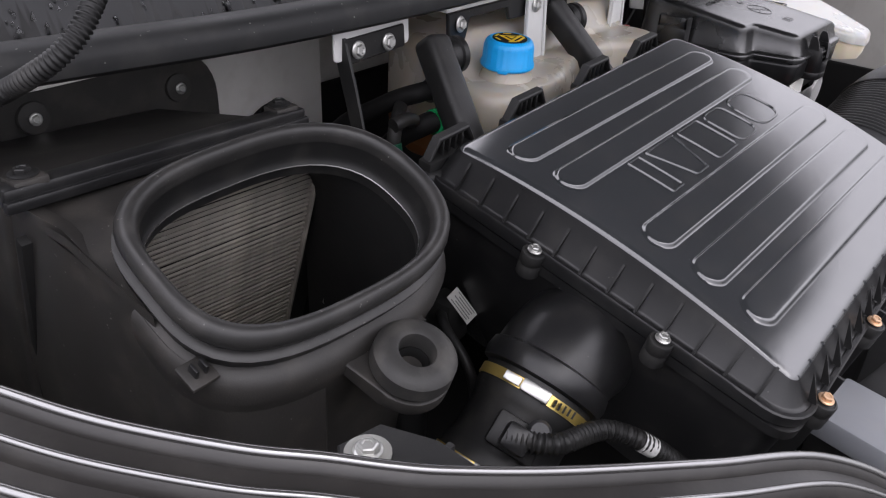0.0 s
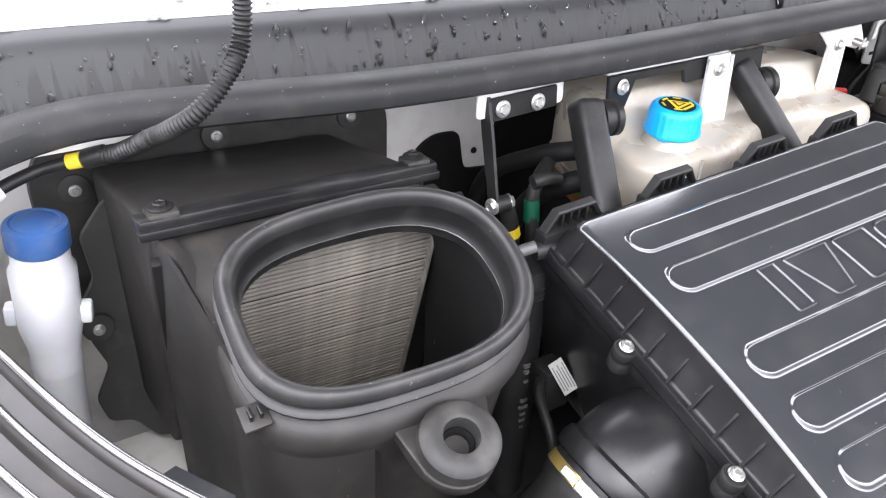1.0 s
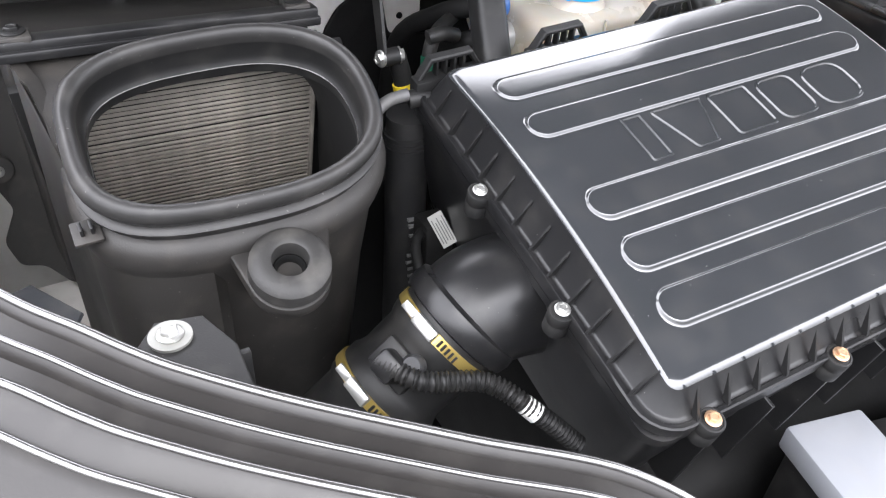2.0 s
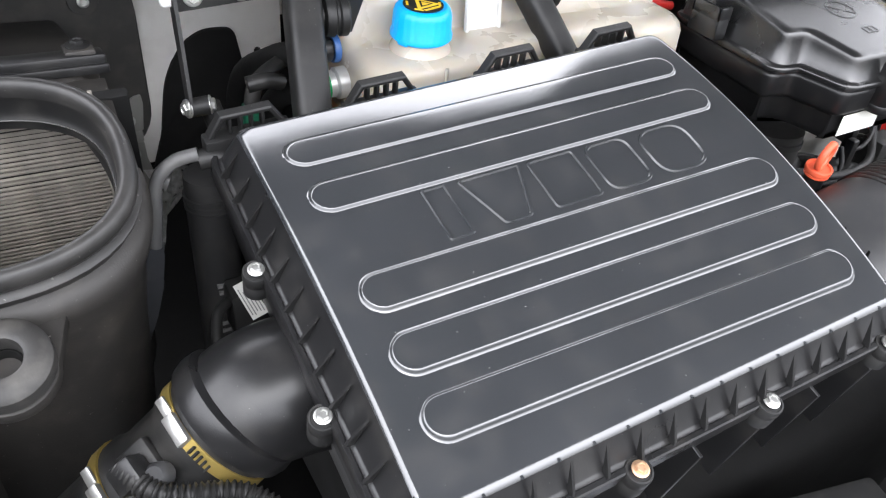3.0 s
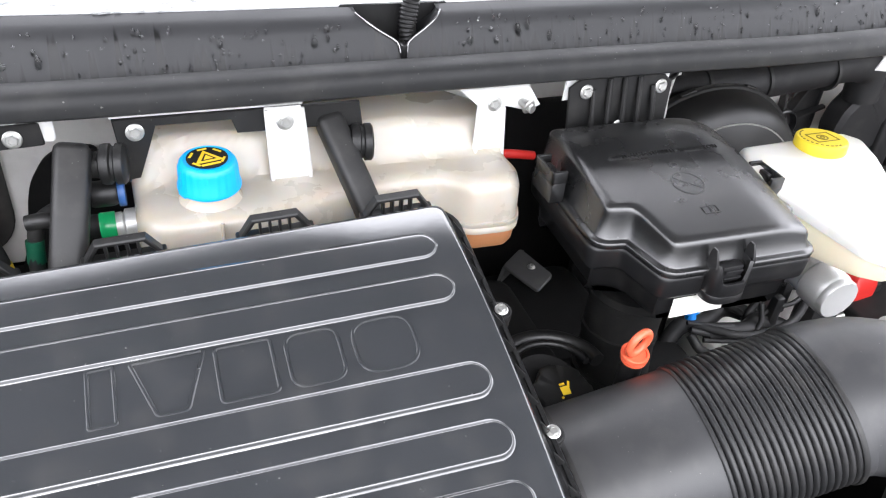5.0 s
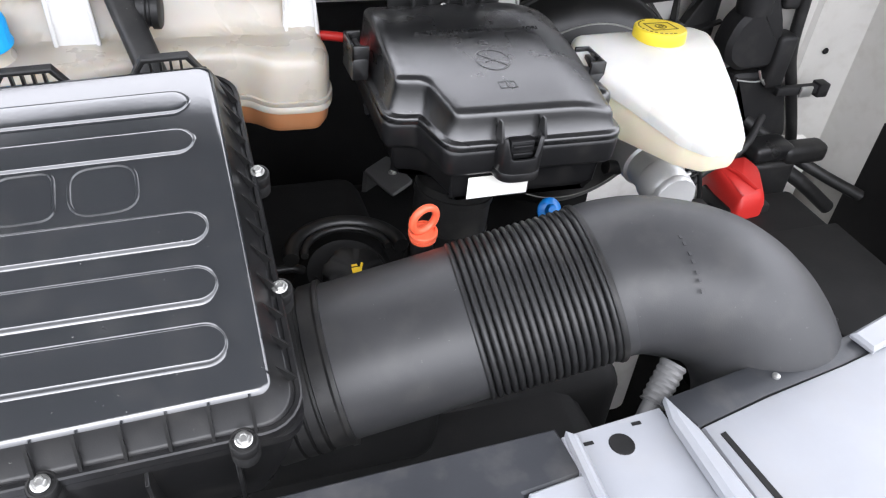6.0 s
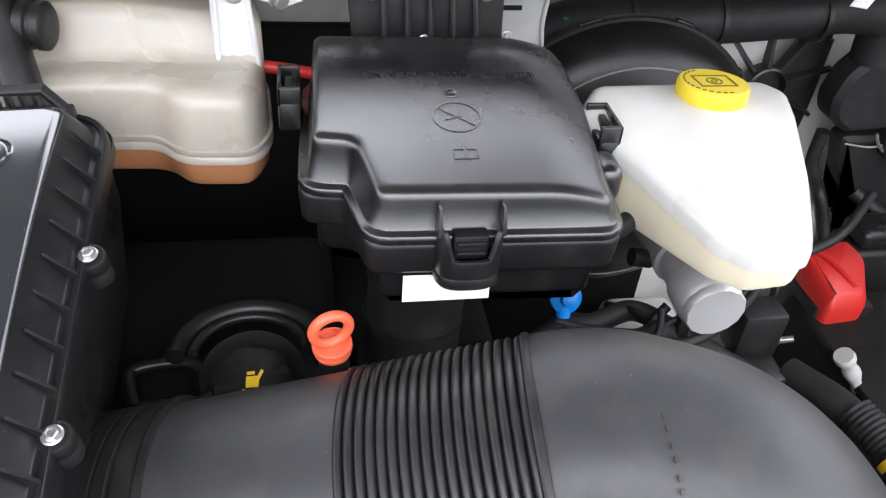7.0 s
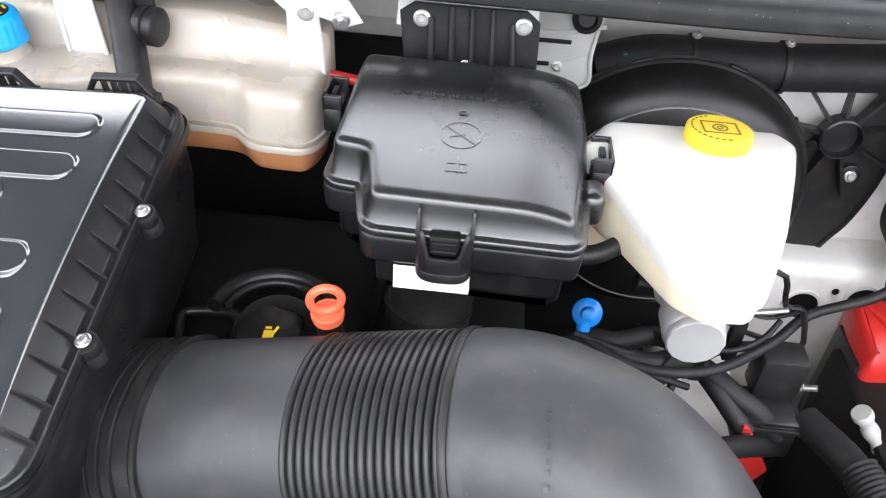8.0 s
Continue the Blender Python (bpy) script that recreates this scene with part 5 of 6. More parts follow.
kb = thing("hose_bracket", (-0.335, 0.15, 0.98), "dull zinc strap in two pieces with two bolts on the bulkhead", "bracket")
part("upper_strap", plate_xz(round_corners([(-0.339, 1.084), (-0.326, 1.094), (-0.318, 1.095), (-0.317, 1.083), (-0.321, 1.052), (-0.345, 1.05)], 0.002, 3), 0.155, 0.003), STRAP, kb)
part("lower_strap", plate_xz(round_corners([(-0.3465, 1.043), (-0.323, 1.04), (-0.3225, 1.02), (-0.315, 0.985), (-0.321, 0.965), (-0.343, 0.968), (-0.341, 1.005), (-0.35, 1.015)], 0.002, 3), 0.152, 0.003), STRAP, kb)
part("joggle", rbox(-0.345, -0.3225, 0.15, 0.155, 1.04, 1.052, 0.001), STRAP, kb)
bolt(kb, (-0.334, 0.152, 1.066), (0, -1, 0.2), BOLT6)
bolt(kb, (-0.335, 0.149, 1.026), (0, -1, 0.2), BOLT6)
foil = thing("foil_shield", (-0.345, -0.03, 1.0), "crumpled silver speckled heat foil behind the bent pipe", "heat foil")
frng = random.Random(21)
fv = bmesh.new()
grid_ = [[fv.verts.new((-0.352 + 0.0045 * i * (1.25 - 0.06 * j) + 0.005 * math.sin(j * 0.9) - 0.003 * j + frng.uniform(-0.0035, 0.0035), -0.03 + frng.uniform(-0.006, 0.006), 1.115 - 0.013 * j)) for i in range(7)] for j in range(14)]
for p, q in zip(grid_, grid_[1:]):
    for i in range(6):
        fv.faces.new((p[i], p[i + 1], q[i + 1], q[i]))
bmesh.ops.solidify(fv, geom=fv.faces[:], thickness=0.0012)
part("sheet", fv, FOIL, foil, sharp=10)
wh = thing("wrapped_hose", (-0.303, -0.1, 0.9), "black wrapped hose with printed white marks", "hose")
part("hose", tube([(-0.312, -0.085, 1.135), (-0.313, -0.085, 1.1), (-0.314, -0.087, 1.0), (-0.318, -0.09, 0.85)], 0.021, 20, 6), CABLE, wh)
for z in (1.117, 1.111, 1.105):
    part("hose_rib", lathe([(0.021, -0.0014), (0.0225, -0.0008), (0.0225, 0.0008), (0.021, 0.0014)], 28), CABLE, wh, m=Matrix.Translation((-0.3127, -0.085, z)))
for z, ln in ((1.03, 0.004), (1.022, 0.003), (1.01, 0.002), (0.985, 0.004), (0.976, 0.005), (0.967, 0.003), (0.958, 0.003), (0.949, 0.002)):
    part("print_bar", rbox(-0.3175 - ln, -0.3175 + ln, -0.1095, -0.106, z - 0.0016, z + 0.0016, 0), INK, wh)
wl = thing("bent_pipe", (-0.36, -0.1, 1.0), "bent grey metal pipe beside the filter box", "pipe")
part("tube", tube([(-0.322, -0.104, 1.167), (-0.338, -0.1, 1.163), (-0.351, -0.1, 1.155), (-0.358, -0.1, 1.142), (-0.361, -0.1, 1.12), (-0.366, -0.1, 1.085)], 0.0056, 12, 6), GREYSTEEL, wl)
part("flat_end", loops([[(x + sx * w, -0.1 + sy * 0.0022, z) for sx, sy in ((-1, -1), (1, -1), (1, 1), (-1, 1))] for x, z, w in ((-0.365, 1.095, 0.005), (-0.369, 1.075, 0.0085), (-0.373, 1.04, 0.007), (-0.38, 1.01, 0.005), (-0.388, 0.985, 0.003))]), DARKSTEEL, wl)
part("rubber_end", tube([(-0.3, -0.108, 1.16), (-0.312, -0.105, 1.162), (-0.322, -0.103, 1.161)], 0.0085, 12, 3), RUBBER, wl)
tg = thing("sensor_plug", (-0.293, -0.126, 1.02), "black sensor plug with a small white label", "sensor")
part("plug", rbox(-0.318, -0.285, -0.14, -0.11, 0.99, 1.04, 0.005), MATT, tg)
TL = basis((-0.302, -0.142, 1.036), (-0.3, -0.9, 0.5), radians(116))
tl = part("label", moved(rbox(-0.0175, 0.0175, -0.0075, 0.0075, 0, 0.0012, 0.0), TL), TAGPAPER, tg, "white label")
for k in range(5):
    part("print_bar", moved(rbox(-0.0145 + 0.0012 * (k % 3), 0.013 - 0.004 * (k % 2), -0.0055 + 0.0027 * k - 0.0005, -0.0055 + 0.0027 * k + 0.0005, 0.0012, 0.0015, 0.0), TL), INK, tl)
part("lead", tube([(-0.318, -0.13, 1.03), (-0.335, -0.15, 1.03), (-0.345, -0.19, 1.0), (-0.34, -0.2, 0.9)], 0.005, 10, 6), RUBBER, tg)

# ---- fuse box ----
fuse = thing("fuse_box", (0.4, -0.11, 1.03), "black plastic fuse box with a domed notched lid", "fuse box")
FP = dense(round_poly([(0.284, -0.158), (0.316, -0.162), (0.329, -0.222), (0.507, -0.226), (0.52, -0.1), (0.515, 0.0), (0.29, 0.0)], 0.009, 4), 0.008)
FT = [(0.41 + (x - 0.41) * 0.94, -0.112 + (y + 0.112) * 0.96) for x, y in FP]


def fuse_top(x, y):
    b = max(0.0, (y + 0.06) / 0.06)
    e = max(0.0, (x - 0.45) / 0.06)
    return 1.195 + 0.14 * (y + 0.2146) - 0.012 * b * b - 0.013 * e * e


fl = part("lid", shell(FT, [(-0.0055, 0.0), (-0.0038, 0.0007), (-0.0018, 0.002), (-0.0006, 0.0036), (0.0002, 0.006), (0.0006, 0.0095), (0.0045, 2.1685), (0.0062, 2.1668), (0.0095, 2.1664), (0.0108, 2.165), (0.0112, 2.163), (0.0105, 2.159), (0.008, 2.1575)], fuse_top, (0.415, -0.11), 18), FUSE, fuse, "domed black lid", sharp=45)
part("base", loops([[(x, y, z) for x, y in grown(FP, g)] for g, z in ((0.0015, 1.1575), (0.003, 1.156), (0.0036, 1.153), (0.002, 1.133), (-0.001, 1.1285), (-0.009, 1.1245), (-0.011, 1.122), (-0.013, 1.1), (-0.02, 1.09))]), PLASTIC, fuse)
LM = Matrix.Translation((0.397, -0.229, 1.129))


def latch_shell(n=28, th=0.0028):
    """A scooped pocket: a wall bent round in plan, low at the front and high at its two sides, with a floor."""
    bm = bmesh.new()
    cols = []
    for i in range(n + 1):
        a = math.pi * i / n
        cx, sy = math.cos(a), math.sin(a)
        dx, dy = math.copysign(abs(cx) ** 0.65, cx), sy ** 0.65
        q = max(0.0, min(1.0, (abs(dx) * 0.0235 - 0.0125) / 0.008))
        top = 0.025 + 0.021 * q * q * (3 - 2 * q)
        col = []
        for r, z in ((0.8, -0.001), (0.96, 0.0), (1.0, 0.0015), (1.0, 0.009), (0.985, 0.0096), (1.0, 0.0102), (1.0, top - 0.001), (0.98, top), (1 - th / 0.02, top), (1 - th / 0.018, 0.004), (0.0, 0.004)):
            col.append(bm.verts.new((0.0235 * dx * r, 0.006 - 0.022 * dy * r, z)))
        cols.append(col)
    for p, q in zip(cols, cols[1:]):
        for j in range(len(p) - 1):
            bm.faces.new((p[j], q[j], q[j + 1], p[j + 1]))
    return bm


lat = part("latch", latch_shell(), PLASTIC, fuse, m=LM, sharp=40)
for sx in (-1, 1):
    x = sx * 0.022
    part("latch_horn", loops([[(x + sx * w, -0.0085 + d, z), (x + sx * w, 0.006 - e, z), (x - sx * w, 0.006 - e, z), (x - sx * w, -0.0085 + d, z)] for w, d, e, z in ((0.0015, 0, 0, 0.042), (0.0015, 0.001, 0, 0.047), (0.0012, 0.004, 0, 0.055), (0.0008, 0.007, 0.002, 0.0605))]), PLASTIC, lat, m=LM)
part("latch_tongue", rbox(-0.0125, 0.0125, -0.0075, 0.004, 0.022, 0.0415, 0.002, 2), PLASTIC, lat, m=LM)
for z in (0.0285, 0.0365):
    part("tongue_lip", rbox(-0.0105, 0.0105, -0.0105, -0.006, z - 0.0015, z + 0.0015, 0.0012, 2), PLASTIC, lat, m=LM)
part("sticker", rbox(0.354, 0.42, -0.2165, -0.2157, 1.096, 1.121, 0.0), PAPER, fuse, "white paper sticker")
for ex_, ey_, sx, ez_ in ((0.281, -0.062, -1, 1.196), (0.522, -0.112, 1, 1.186)):
    EM = Matrix.Translation((ex_, ey_, ez_))
    ear = part("ear", rbox(-0.014 if sx < 0 else -0.004, 0.004 if sx < 0 else 0.014, -0.022, 0.022, -0.03, -0.004, 0.003, 2), FUSE, fuse, m=EM)
    for oy in (-0.0195, 0.0195):
        part("ear_wall", rbox(-0.014 if sx < 0 else -0.004, 0.004 if sx < 0 else 0.014, oy - 0.002, oy + 0.002, -0.008, 0.008, 0.001), FUSE, ear, m=EM)
    part("ear_wall", rbox(sx * 0.0125 - 0.0015, sx * 0.0125 + 0.0015, -0.0215, 0.0215, -0.008, 0.008, 0.001), FUSE, ear, m=EM)
    part("ear_clip", rbox(sx * 0.005 - 0.003, sx * 0.005 + 0.003, -0.008, 0.008, -0.01, 0.005, 0.0015), PLASTIC, ear, m=EM)
part("side_boss", rbox(0.508, 0.53, -0.17, -0.135, 1.145, 1.178, 0.009, 3), FUSE, fuse)
# moulded marks on the lid


def lid_mark(name, bm, x, y, z=0.0002, mat=None):
    h = 0.004
    n = Vector((-(fuse_top(x + h, y) - fuse_top(x - h, y)) / (2 * h), -(fuse_top(x, y + h) - fuse_top(x, y - h)) / (2 * h), 1)).normalized()
    fx = (Vector((1, 0, 0)) - n * n.x).normalized()
    m = Matrix.Translation(Vector((x, y, fuse_top(x, y))) + n * z) @ Matrix((fx, n.cross(fx), n)).transposed().to_4x4()
    return part(name, bm, mat or FUSE, fl, m=m)


lid_mark("moulded_dot", lathe([(0.0056, 0), (0.0053, 0.0005), (0.0035, 0.0005), (0.003, 0.0002)], 20), 0.4, -0.105)
lid_mark("moulded_ring", annulus(0.0174, 0.0185, -0.0004, 0.0004), 0.4, -0.135)
lid_mark("moulded_bar", moved(rbox(-0.017, 0.017, -0.0005, 0.0005, 0, 0.0004, 0), Matrix.Rotation(radians(-40), 4, "Z")), 0.4, -0.135)
lid_mark("moulded_bar", moved(rbox(-0.01, 0.004, -0.0005, 0.0005, 0, 0.0004, 0), Matrix.Rotation(radians(22), 4, "Z")), 0.4, -0.135)
for dx in (-0.0045, 0.0045):
    pb = None
    for a, b, c, d in ((-0.0045, 0.0045, 0.0047, 0.0055), (-0.0045, 0.0045, -0.0055, -0.0047), (-0.0045, -0.0037, -0.0055, 0.0055), (0.0037, 0.0045, -0.0055, 0.0055)):
        pb = rbox(a, b, c, d, 0, 0.0004, 0, 1, pb)
    lid_mark("moulded_page", pb, 0.4 + dx, -0.178)
txt = bpy.data.curves.new("lid_text", "FONT")
txt.body, txt.size, txt.extrude, txt.align_x = "CENTRALINA FUSIBILI E TELERUTTORI", 0.0082, 0.0006, "CENTER"
txt_ob = new("tmp_text", txt)
dg = bpy.context.evaluated_depsgraph_get()
tme = bpy.data.meshes.new_from_object(txt_ob.evaluated_get(dg))
bpy.data.objects.remove(txt_ob)
tbm = bmesh.new()
tbm.from_mesh(tme)
lid_mark("moulded_text", tbm, 0.402, -0.084, 0.0008)

# ---- brake booster, master cylinder and reservoir ----
boo = thing("brake_booster", (0.66, 0.13, 0.85), "large black painted brake servo drum", "brake servo")
part("drum", lathe([(0.05, -0.03), (0.1, -0.024), (0.142, -0.012), (0.158, -0.002), (0.167, 0.01), (0.1725, 0.03), (0.174, 0.036), (0.1775, 0.0365), (0.1787, 0.038), (0.1787, 0.046), (0.176, 0.05), (0.165, 0.055), (0.155, 0.1)], 64), BLACKPAINT, boo, m=basis((0.648, 0.09, 1.002), (0, 1, 0)))
for i in range(10):
    a = 2 * math.pi * i / 10
    part("crimp_tab", rbox(-0.012, 0.012, -0.002, 0.002, -0.004, 0.004, 0.001), MATT, boo, m=basis((0.648, 0.09, 1.002), (0, 1, 0)) @ Matrix.Translation((0.1785 * math.cos(a), 0.1785 * math.sin(a), 0.042)) @ Matrix.Rotation(a + math.pi / 2, 4, "Z"))
part("face_ring", lathe([(0.1405, -0.008), (0.1412, -0.0125), (0.1432, -0.0125), (0.1438, -0.005)], 64), STRAP, boo, "thin grey pressed ring", m=basis((0.648, 0.09, 1.002), (0, 1, 0)))
mc = thing("master_cylinder", (0.635, -0.09, 0.98), "cast aluminium brake master cylinder", "master cylinder")
part("barrel", lathe([(0.012, -0.004), (0.026, -0.002), (0.0295, 0.003), (0.0295, 0.03), (0.026, 0.034), (0.026, 0.06), (0.03, 0.062), (0.03, 0.17)], 32), CAST, mc, m=basis((0.636, -0.178, 1.04), (0, 1, 0.03)))
part("end_face", lathe([(0.028, -0.002), (0.028, -0.009), (0.0265, -0.011), (0.004, -0.011)], 14), CAST, mc, m=basis((0.636, -0.178, 1.04), (0, 1, 0.03)))
part("port", lathe([(0.009, 0), (0.009, 0.02)], 16), MATT, mc, m=basis((0.61, -0.1, 1.03), (-1, 0, 0.2)))
res = thing("brake_reservoir", (0.63, -0.13, 1.08), "white translucent brake fluid reservoir with a yellow cap", "fluid reservoir")
RP = round_poly([(0.508, -0.098), (0.537, -0.052), (0.695, -0.048), (0.71, -0.07), (0.699, -0.115), (0.683, -0.175), (0.665, -0.222), (0.655, -0.243), (0.612, -0.247), (0.586, -0.228), (0.546, -0.155)], 0.008, 4)


def res_top(x, y):
    return 1.193 - 0.27 * max(0.0, -0.095 - y) - 0.10 * max(0.0, 0.56 - x)


part("upper_shell", shell(RP, [(-0.009, 0.0), (-0.004, 0.0008), (-0.001, 0.003), (0.001, 0.007), (0.0015, 0.017), (0.0, 0.0175)], res_top, (0.63, -0.13), 7), RESERVOIR, res)
low = [[(x, y, res_top(x, y) - 0.017) for x, y in grown(RP, g)] for g in (-0.008, -0.001)]
low += [[(x, y, z) for x, y in grown(RP, g)] for g, z in ((-0.0035, 1.118), (-0.006, 1.1125), (-0.02, 1.1095))]
part("lower_shell", loops(low), FLUID, res, "lower shell full of fluid")
part("foot", rbox(0.525, 0.555, -0.112, -0.07, 1.078, 1.112, 0.005, 2), FLUID, res)
YM = basis((0.634, -0.079, 1.174), (0.0, 0.08, 1))
part("neck", lathe([(0.0305, -0.006), (0.0295, 0.0005), (0.0292, 0.0175), (0.027, 0.019)], 40), RESERVOIR, res, m=YM)
yc = part("cap", lathe([(0.0285, 0.0165), (0.0305, 0.017), (0.031, 0.0185), (0.0307, 0.0285), (0.0302, 0.0305), (0.029, 0.0315), (0.004, 0.0316)], 48), YELLOW, res, "yellow screw cap", m=YM, sharp=28)
for w, h, o in ((0.0165, 0.012, 0), (0.0145, 0.010, 1)):
    bm = None
    for a, b, c, d in ((-w, w, h - 0.0012, h), (-w, w, -h, -h + 0.0012), (-w, -w + 0.0012, -h, h), (w - 0.0012, w, -h, h)):
        bm = rbox(a, b, c, d, 0.0318, 0.0324, 0, 1, bm)
    if o == 0:
        part("cap_frame", bm, CAPINK, yc, "olive printed frame", m=YM)
part("cap_ring", annulus(0.0058, 0.0072, 0.0312, 0.0322, 24), CAPINK, yc, m=YM)
part("cap_ring", annulus(0.0022, 0.0032, 0.0312, 0.0322, 16), CAPINK, yc, m=YM)
for i in range(14):
    part("print_bar", rbox(-0.0016, 0.0016, -0.0008, 0.0008, 0.0312, 0.0321, 0), CAPINK, yc, m=YM @ Matrix.Rotation(radians(-160 + 13 * i), 4, "Z") @ Matrix.Translation((0, 0.0255, 0)))
part("outlet", tube([(0.555, -0.15, 1.118), (0.535, -0.16, 1.112), (0.515, -0.165, 1.11)], 0.009, 14, 4), MATT, res)

# ---- oil filler, dipstick and their surroundings ----
oc = thing("oil_filler", (0.24, -0.21, 0.96), "black oil filler cap with a yellow oil can symbol", "oil cap")
part("boss", lathe([(0.06, -0.06), (0.052, -0.03), (0.044, -0.02), (0.042, -0.014), (0.036, -0.016)], 40), DARK, oc, m=basis((0.238, -0.2, 1.02), (0, -0.25, 1)))
for rr_, tz, tr in ((0.058, 0.004, 0.0085), (0.044, 0.006, 0.004)):
    part("boss_ridge", tube([Vector((0.238, -0.195, 1.026)) + Vector((rr_ * math.cos(radians(a)), rr_ * 0.9 * math.sin(radians(a)), tz)) for a in range(0, 181, 12)], tr, 10, 3), BLACKPAINT, oc)
OM = basis((0.24, -0.222, 1.02), (0.02, -0.22, 1))
cr = []
for r, z in ((0.027, -0.006), (0.0305, -0.004), (0.0305, 0.008), (0.0285, 0.0105), (0.004, 0.011)):
    cr.append([((r + (0.0028 if (i // 4) % 2 and z < 0.009 else 0)) * math.cos(2 * math.pi * i / 48), (r + (0.0028 if (i // 4) % 2 and z < 0.009 else 0)) * math.sin(2 * math.pi * i / 48), z) for i in range(48)])
ocap = part("cap", loops(cr), BLACKPAINT, oc, "black notched cap", m=OM)
OS = OM @ Matrix.Translation((0, 0, 0)) @ Matrix.Diagonal((0.85, 0.85, 1, 1))
part("can_body", prism([(-0.006, -0.008), (0.005, -0.009), (0.007, 0.002), (0.003, 0.003), (-0.005, 0.003)], 0.0112, 0.0118), PRINT, ocap, "yellow oil can symbol", m=OS)
part("can_spout", prism([(0.004, 0.001), (0.006, -0.002), (0.011, 0.007), (0.009, 0.009)], 0.0112, 0.0118), PRINT, ocap, m=OS)
part("can_handle", prism([(-0.004, 0.005), (0.003, 0.005), (0.003, 0.008), (-0.004, 0.008)], 0.0112, 0.0118), PRINT, ocap, m=OS)
part("can_drop", lathe([(0.0018, 0.0112), (0.0018, 0.0118), (0.0005, 0.0118)], 10), PRINT, ocap, m=OS @ Matrix.Translation((-0.008, -0.011, 0)))
LUG = [(0.149, -0.218), (0.14, -0.189), (0.146, -0.176), (0.182, -0.172), (0.197, -0.182), (0.204, -0.214)]
ec = thing("engine_lug", (0.15, -0.2, 0.93), "black pocket in the engine cover with a lifting eye and bolt", "engine bracket")
pk = [(LUG[k % 6][0], LUG[k % 6][1], 1.0) for k in range(7)]
part("pocket_rim", tube(pk, 0.005, 10, 5), PLASTIC, ec)
part("pocket_floor", prism([(x, y) for x, y in LUG], 0.945, 0.955, 0.002, 1), DARK, ec)
part("eye", tube([(0.142, -0.232, 0.975), (0.15, -0.222, 0.985), (0.166, -0.222, 0.985), (0.176, -0.232, 0.975)], 0.004, 10, 4), STEEL, ec)
bolt(ec, (0.187, -0.236, 0.985), (-0.2, -0.5, 1), BOLT6)
bolt(ec, (0.102, -0.22, 0.99), (-0.1, -0.5, 1), BOLT8)
lp_ = thing("lifting_plate", (0.375, 0.12, 0.9), "dull grey steel lifting plate on the engine", "bracket")
part("plate", prism(round_corners([(0.34, 0.13), (0.385, 0.165), (0.405, 0.09), (0.365, 0.06)], 0.008, 4), 0.908, 0.914, 0.0015, 1), GREYSTEEL, lp_)
part("fold", loops([[(0.34, 0.13, 0.911), (0.346, 0.128, 0.911), (0.35, 0.15, 0.86), (0.344, 0.152, 0.86)], [(0.384, 0.163, 0.911), (0.39, 0.161, 0.911), (0.394, 0.183, 0.86), (0.388, 0.185, 0.86)]]), GREYSTEEL, lp_)
bolt(lp_, (0.38, 0.115, 0.914), (0, -0.1, 1), BOLT6)
dip = thing("dipstick", (0.302, -0.245, 0.98), "orange ring handled oil dipstick", "dipstick")
DM = basis((0.301, -0.243, 1.084), (-0.05, -0.1, 1))
part("stem", lathe([(0.011, -0.14), (0.0115, -0.02), (0.0095, -0.006)], 18), PLASTIC, dip, m=DM)
part("collar", lathe([(0.009, -0.0095), (0.0128, -0.0095), (0.0136, -0.009), (0.0136, -0.0065), (0.0128, -0.006), (0.0128, -0.0052), (0.0142, -0.0048), (0.0146, -0.0042), (0.0146, 0.0), (0.014, 0.0008), (0.012, 0.0008), (0.0115, -0.001), (0.003, -0.001)], 32), ORANGE, dip, "orange collar", m=DM, sharp=30)
loop_pts = [Vector((0.0145 * math.cos(2 * math.pi * i / 28), 0, 0.0165 + 0.0155 * math.sin(2 * math.pi * i / 28))) for i in range(28)]
lr = []
for i, p in enumerate(loop_pts):
    rad = Vector((math.cos(2 * math.pi * i / 28), 0, math.sin(2 * math.pi * i / 28)))
    lr.append([p + rad * 0.0042 * math.cos(a) + Vector((0, 0.0045 * math.sin(a), 0)) for a in (2 * math.pi * j / 12 for j in range(12))])
part("ring_handle", loops(lr + [lr[0]], cap=False), ORANGE, dip, "orange ring handle", m=DM @ Matrix.Rotation(radians(42), 4, "Z") @ Matrix.Rotation(radians(2), 4, "X") @ Matrix.Scale(0.92, 4))
bd = thing("breather_duct", (0.378, -0.11, 0.8), "wide black rubber duct beneath the fuse box", "hose")
part("hose", tube([(0.385, -0.11, 1.05), (0.38, -0.115, 0.98), (0.375, -0.13, 0.9), (0.36, -0.16, 0.82)], 0.045, 28, 5), MATT, bd)
rb_ = thing("reservoir_bracket", (0.76, 0.02, 0.9), "thin black steel frame holding the brake fluid reservoir", "bracket")
FRM = [(0.74, 0.942), (0.743, 0.997), (0.775, 0.997), (0.788, 0.955), (0.811, 0.948), (0.827, 0.885), (0.782, 0.899), (0.75, 0.909)]
part("frame", tube([(x, -0.02, z) for x, z in FRM] + [(0.727, -0.03, 0.929)], 0.0036, 8, 3), PLASTIC, rb_)
part("cross_wire", tube([(0.74, -0.02, 0.942), (0.775, -0.016, 0.93), (0.811, -0.02, 0.948)], 0.003, 8, 4), PLASTIC, rb_)
part("post", rbox(0.735, 0.752, -0.032, -0.018, 0.866, 0.93, 0.003), PLASTIC, rb_)
part("silver_strip", tube([(0.738, -0.026, 0.945), (0.755, -0.028, 0.947), (0.79, -0.026, 0.953)], 0.0032, 8, 3), STEEL, rb_, "bright steel strip")
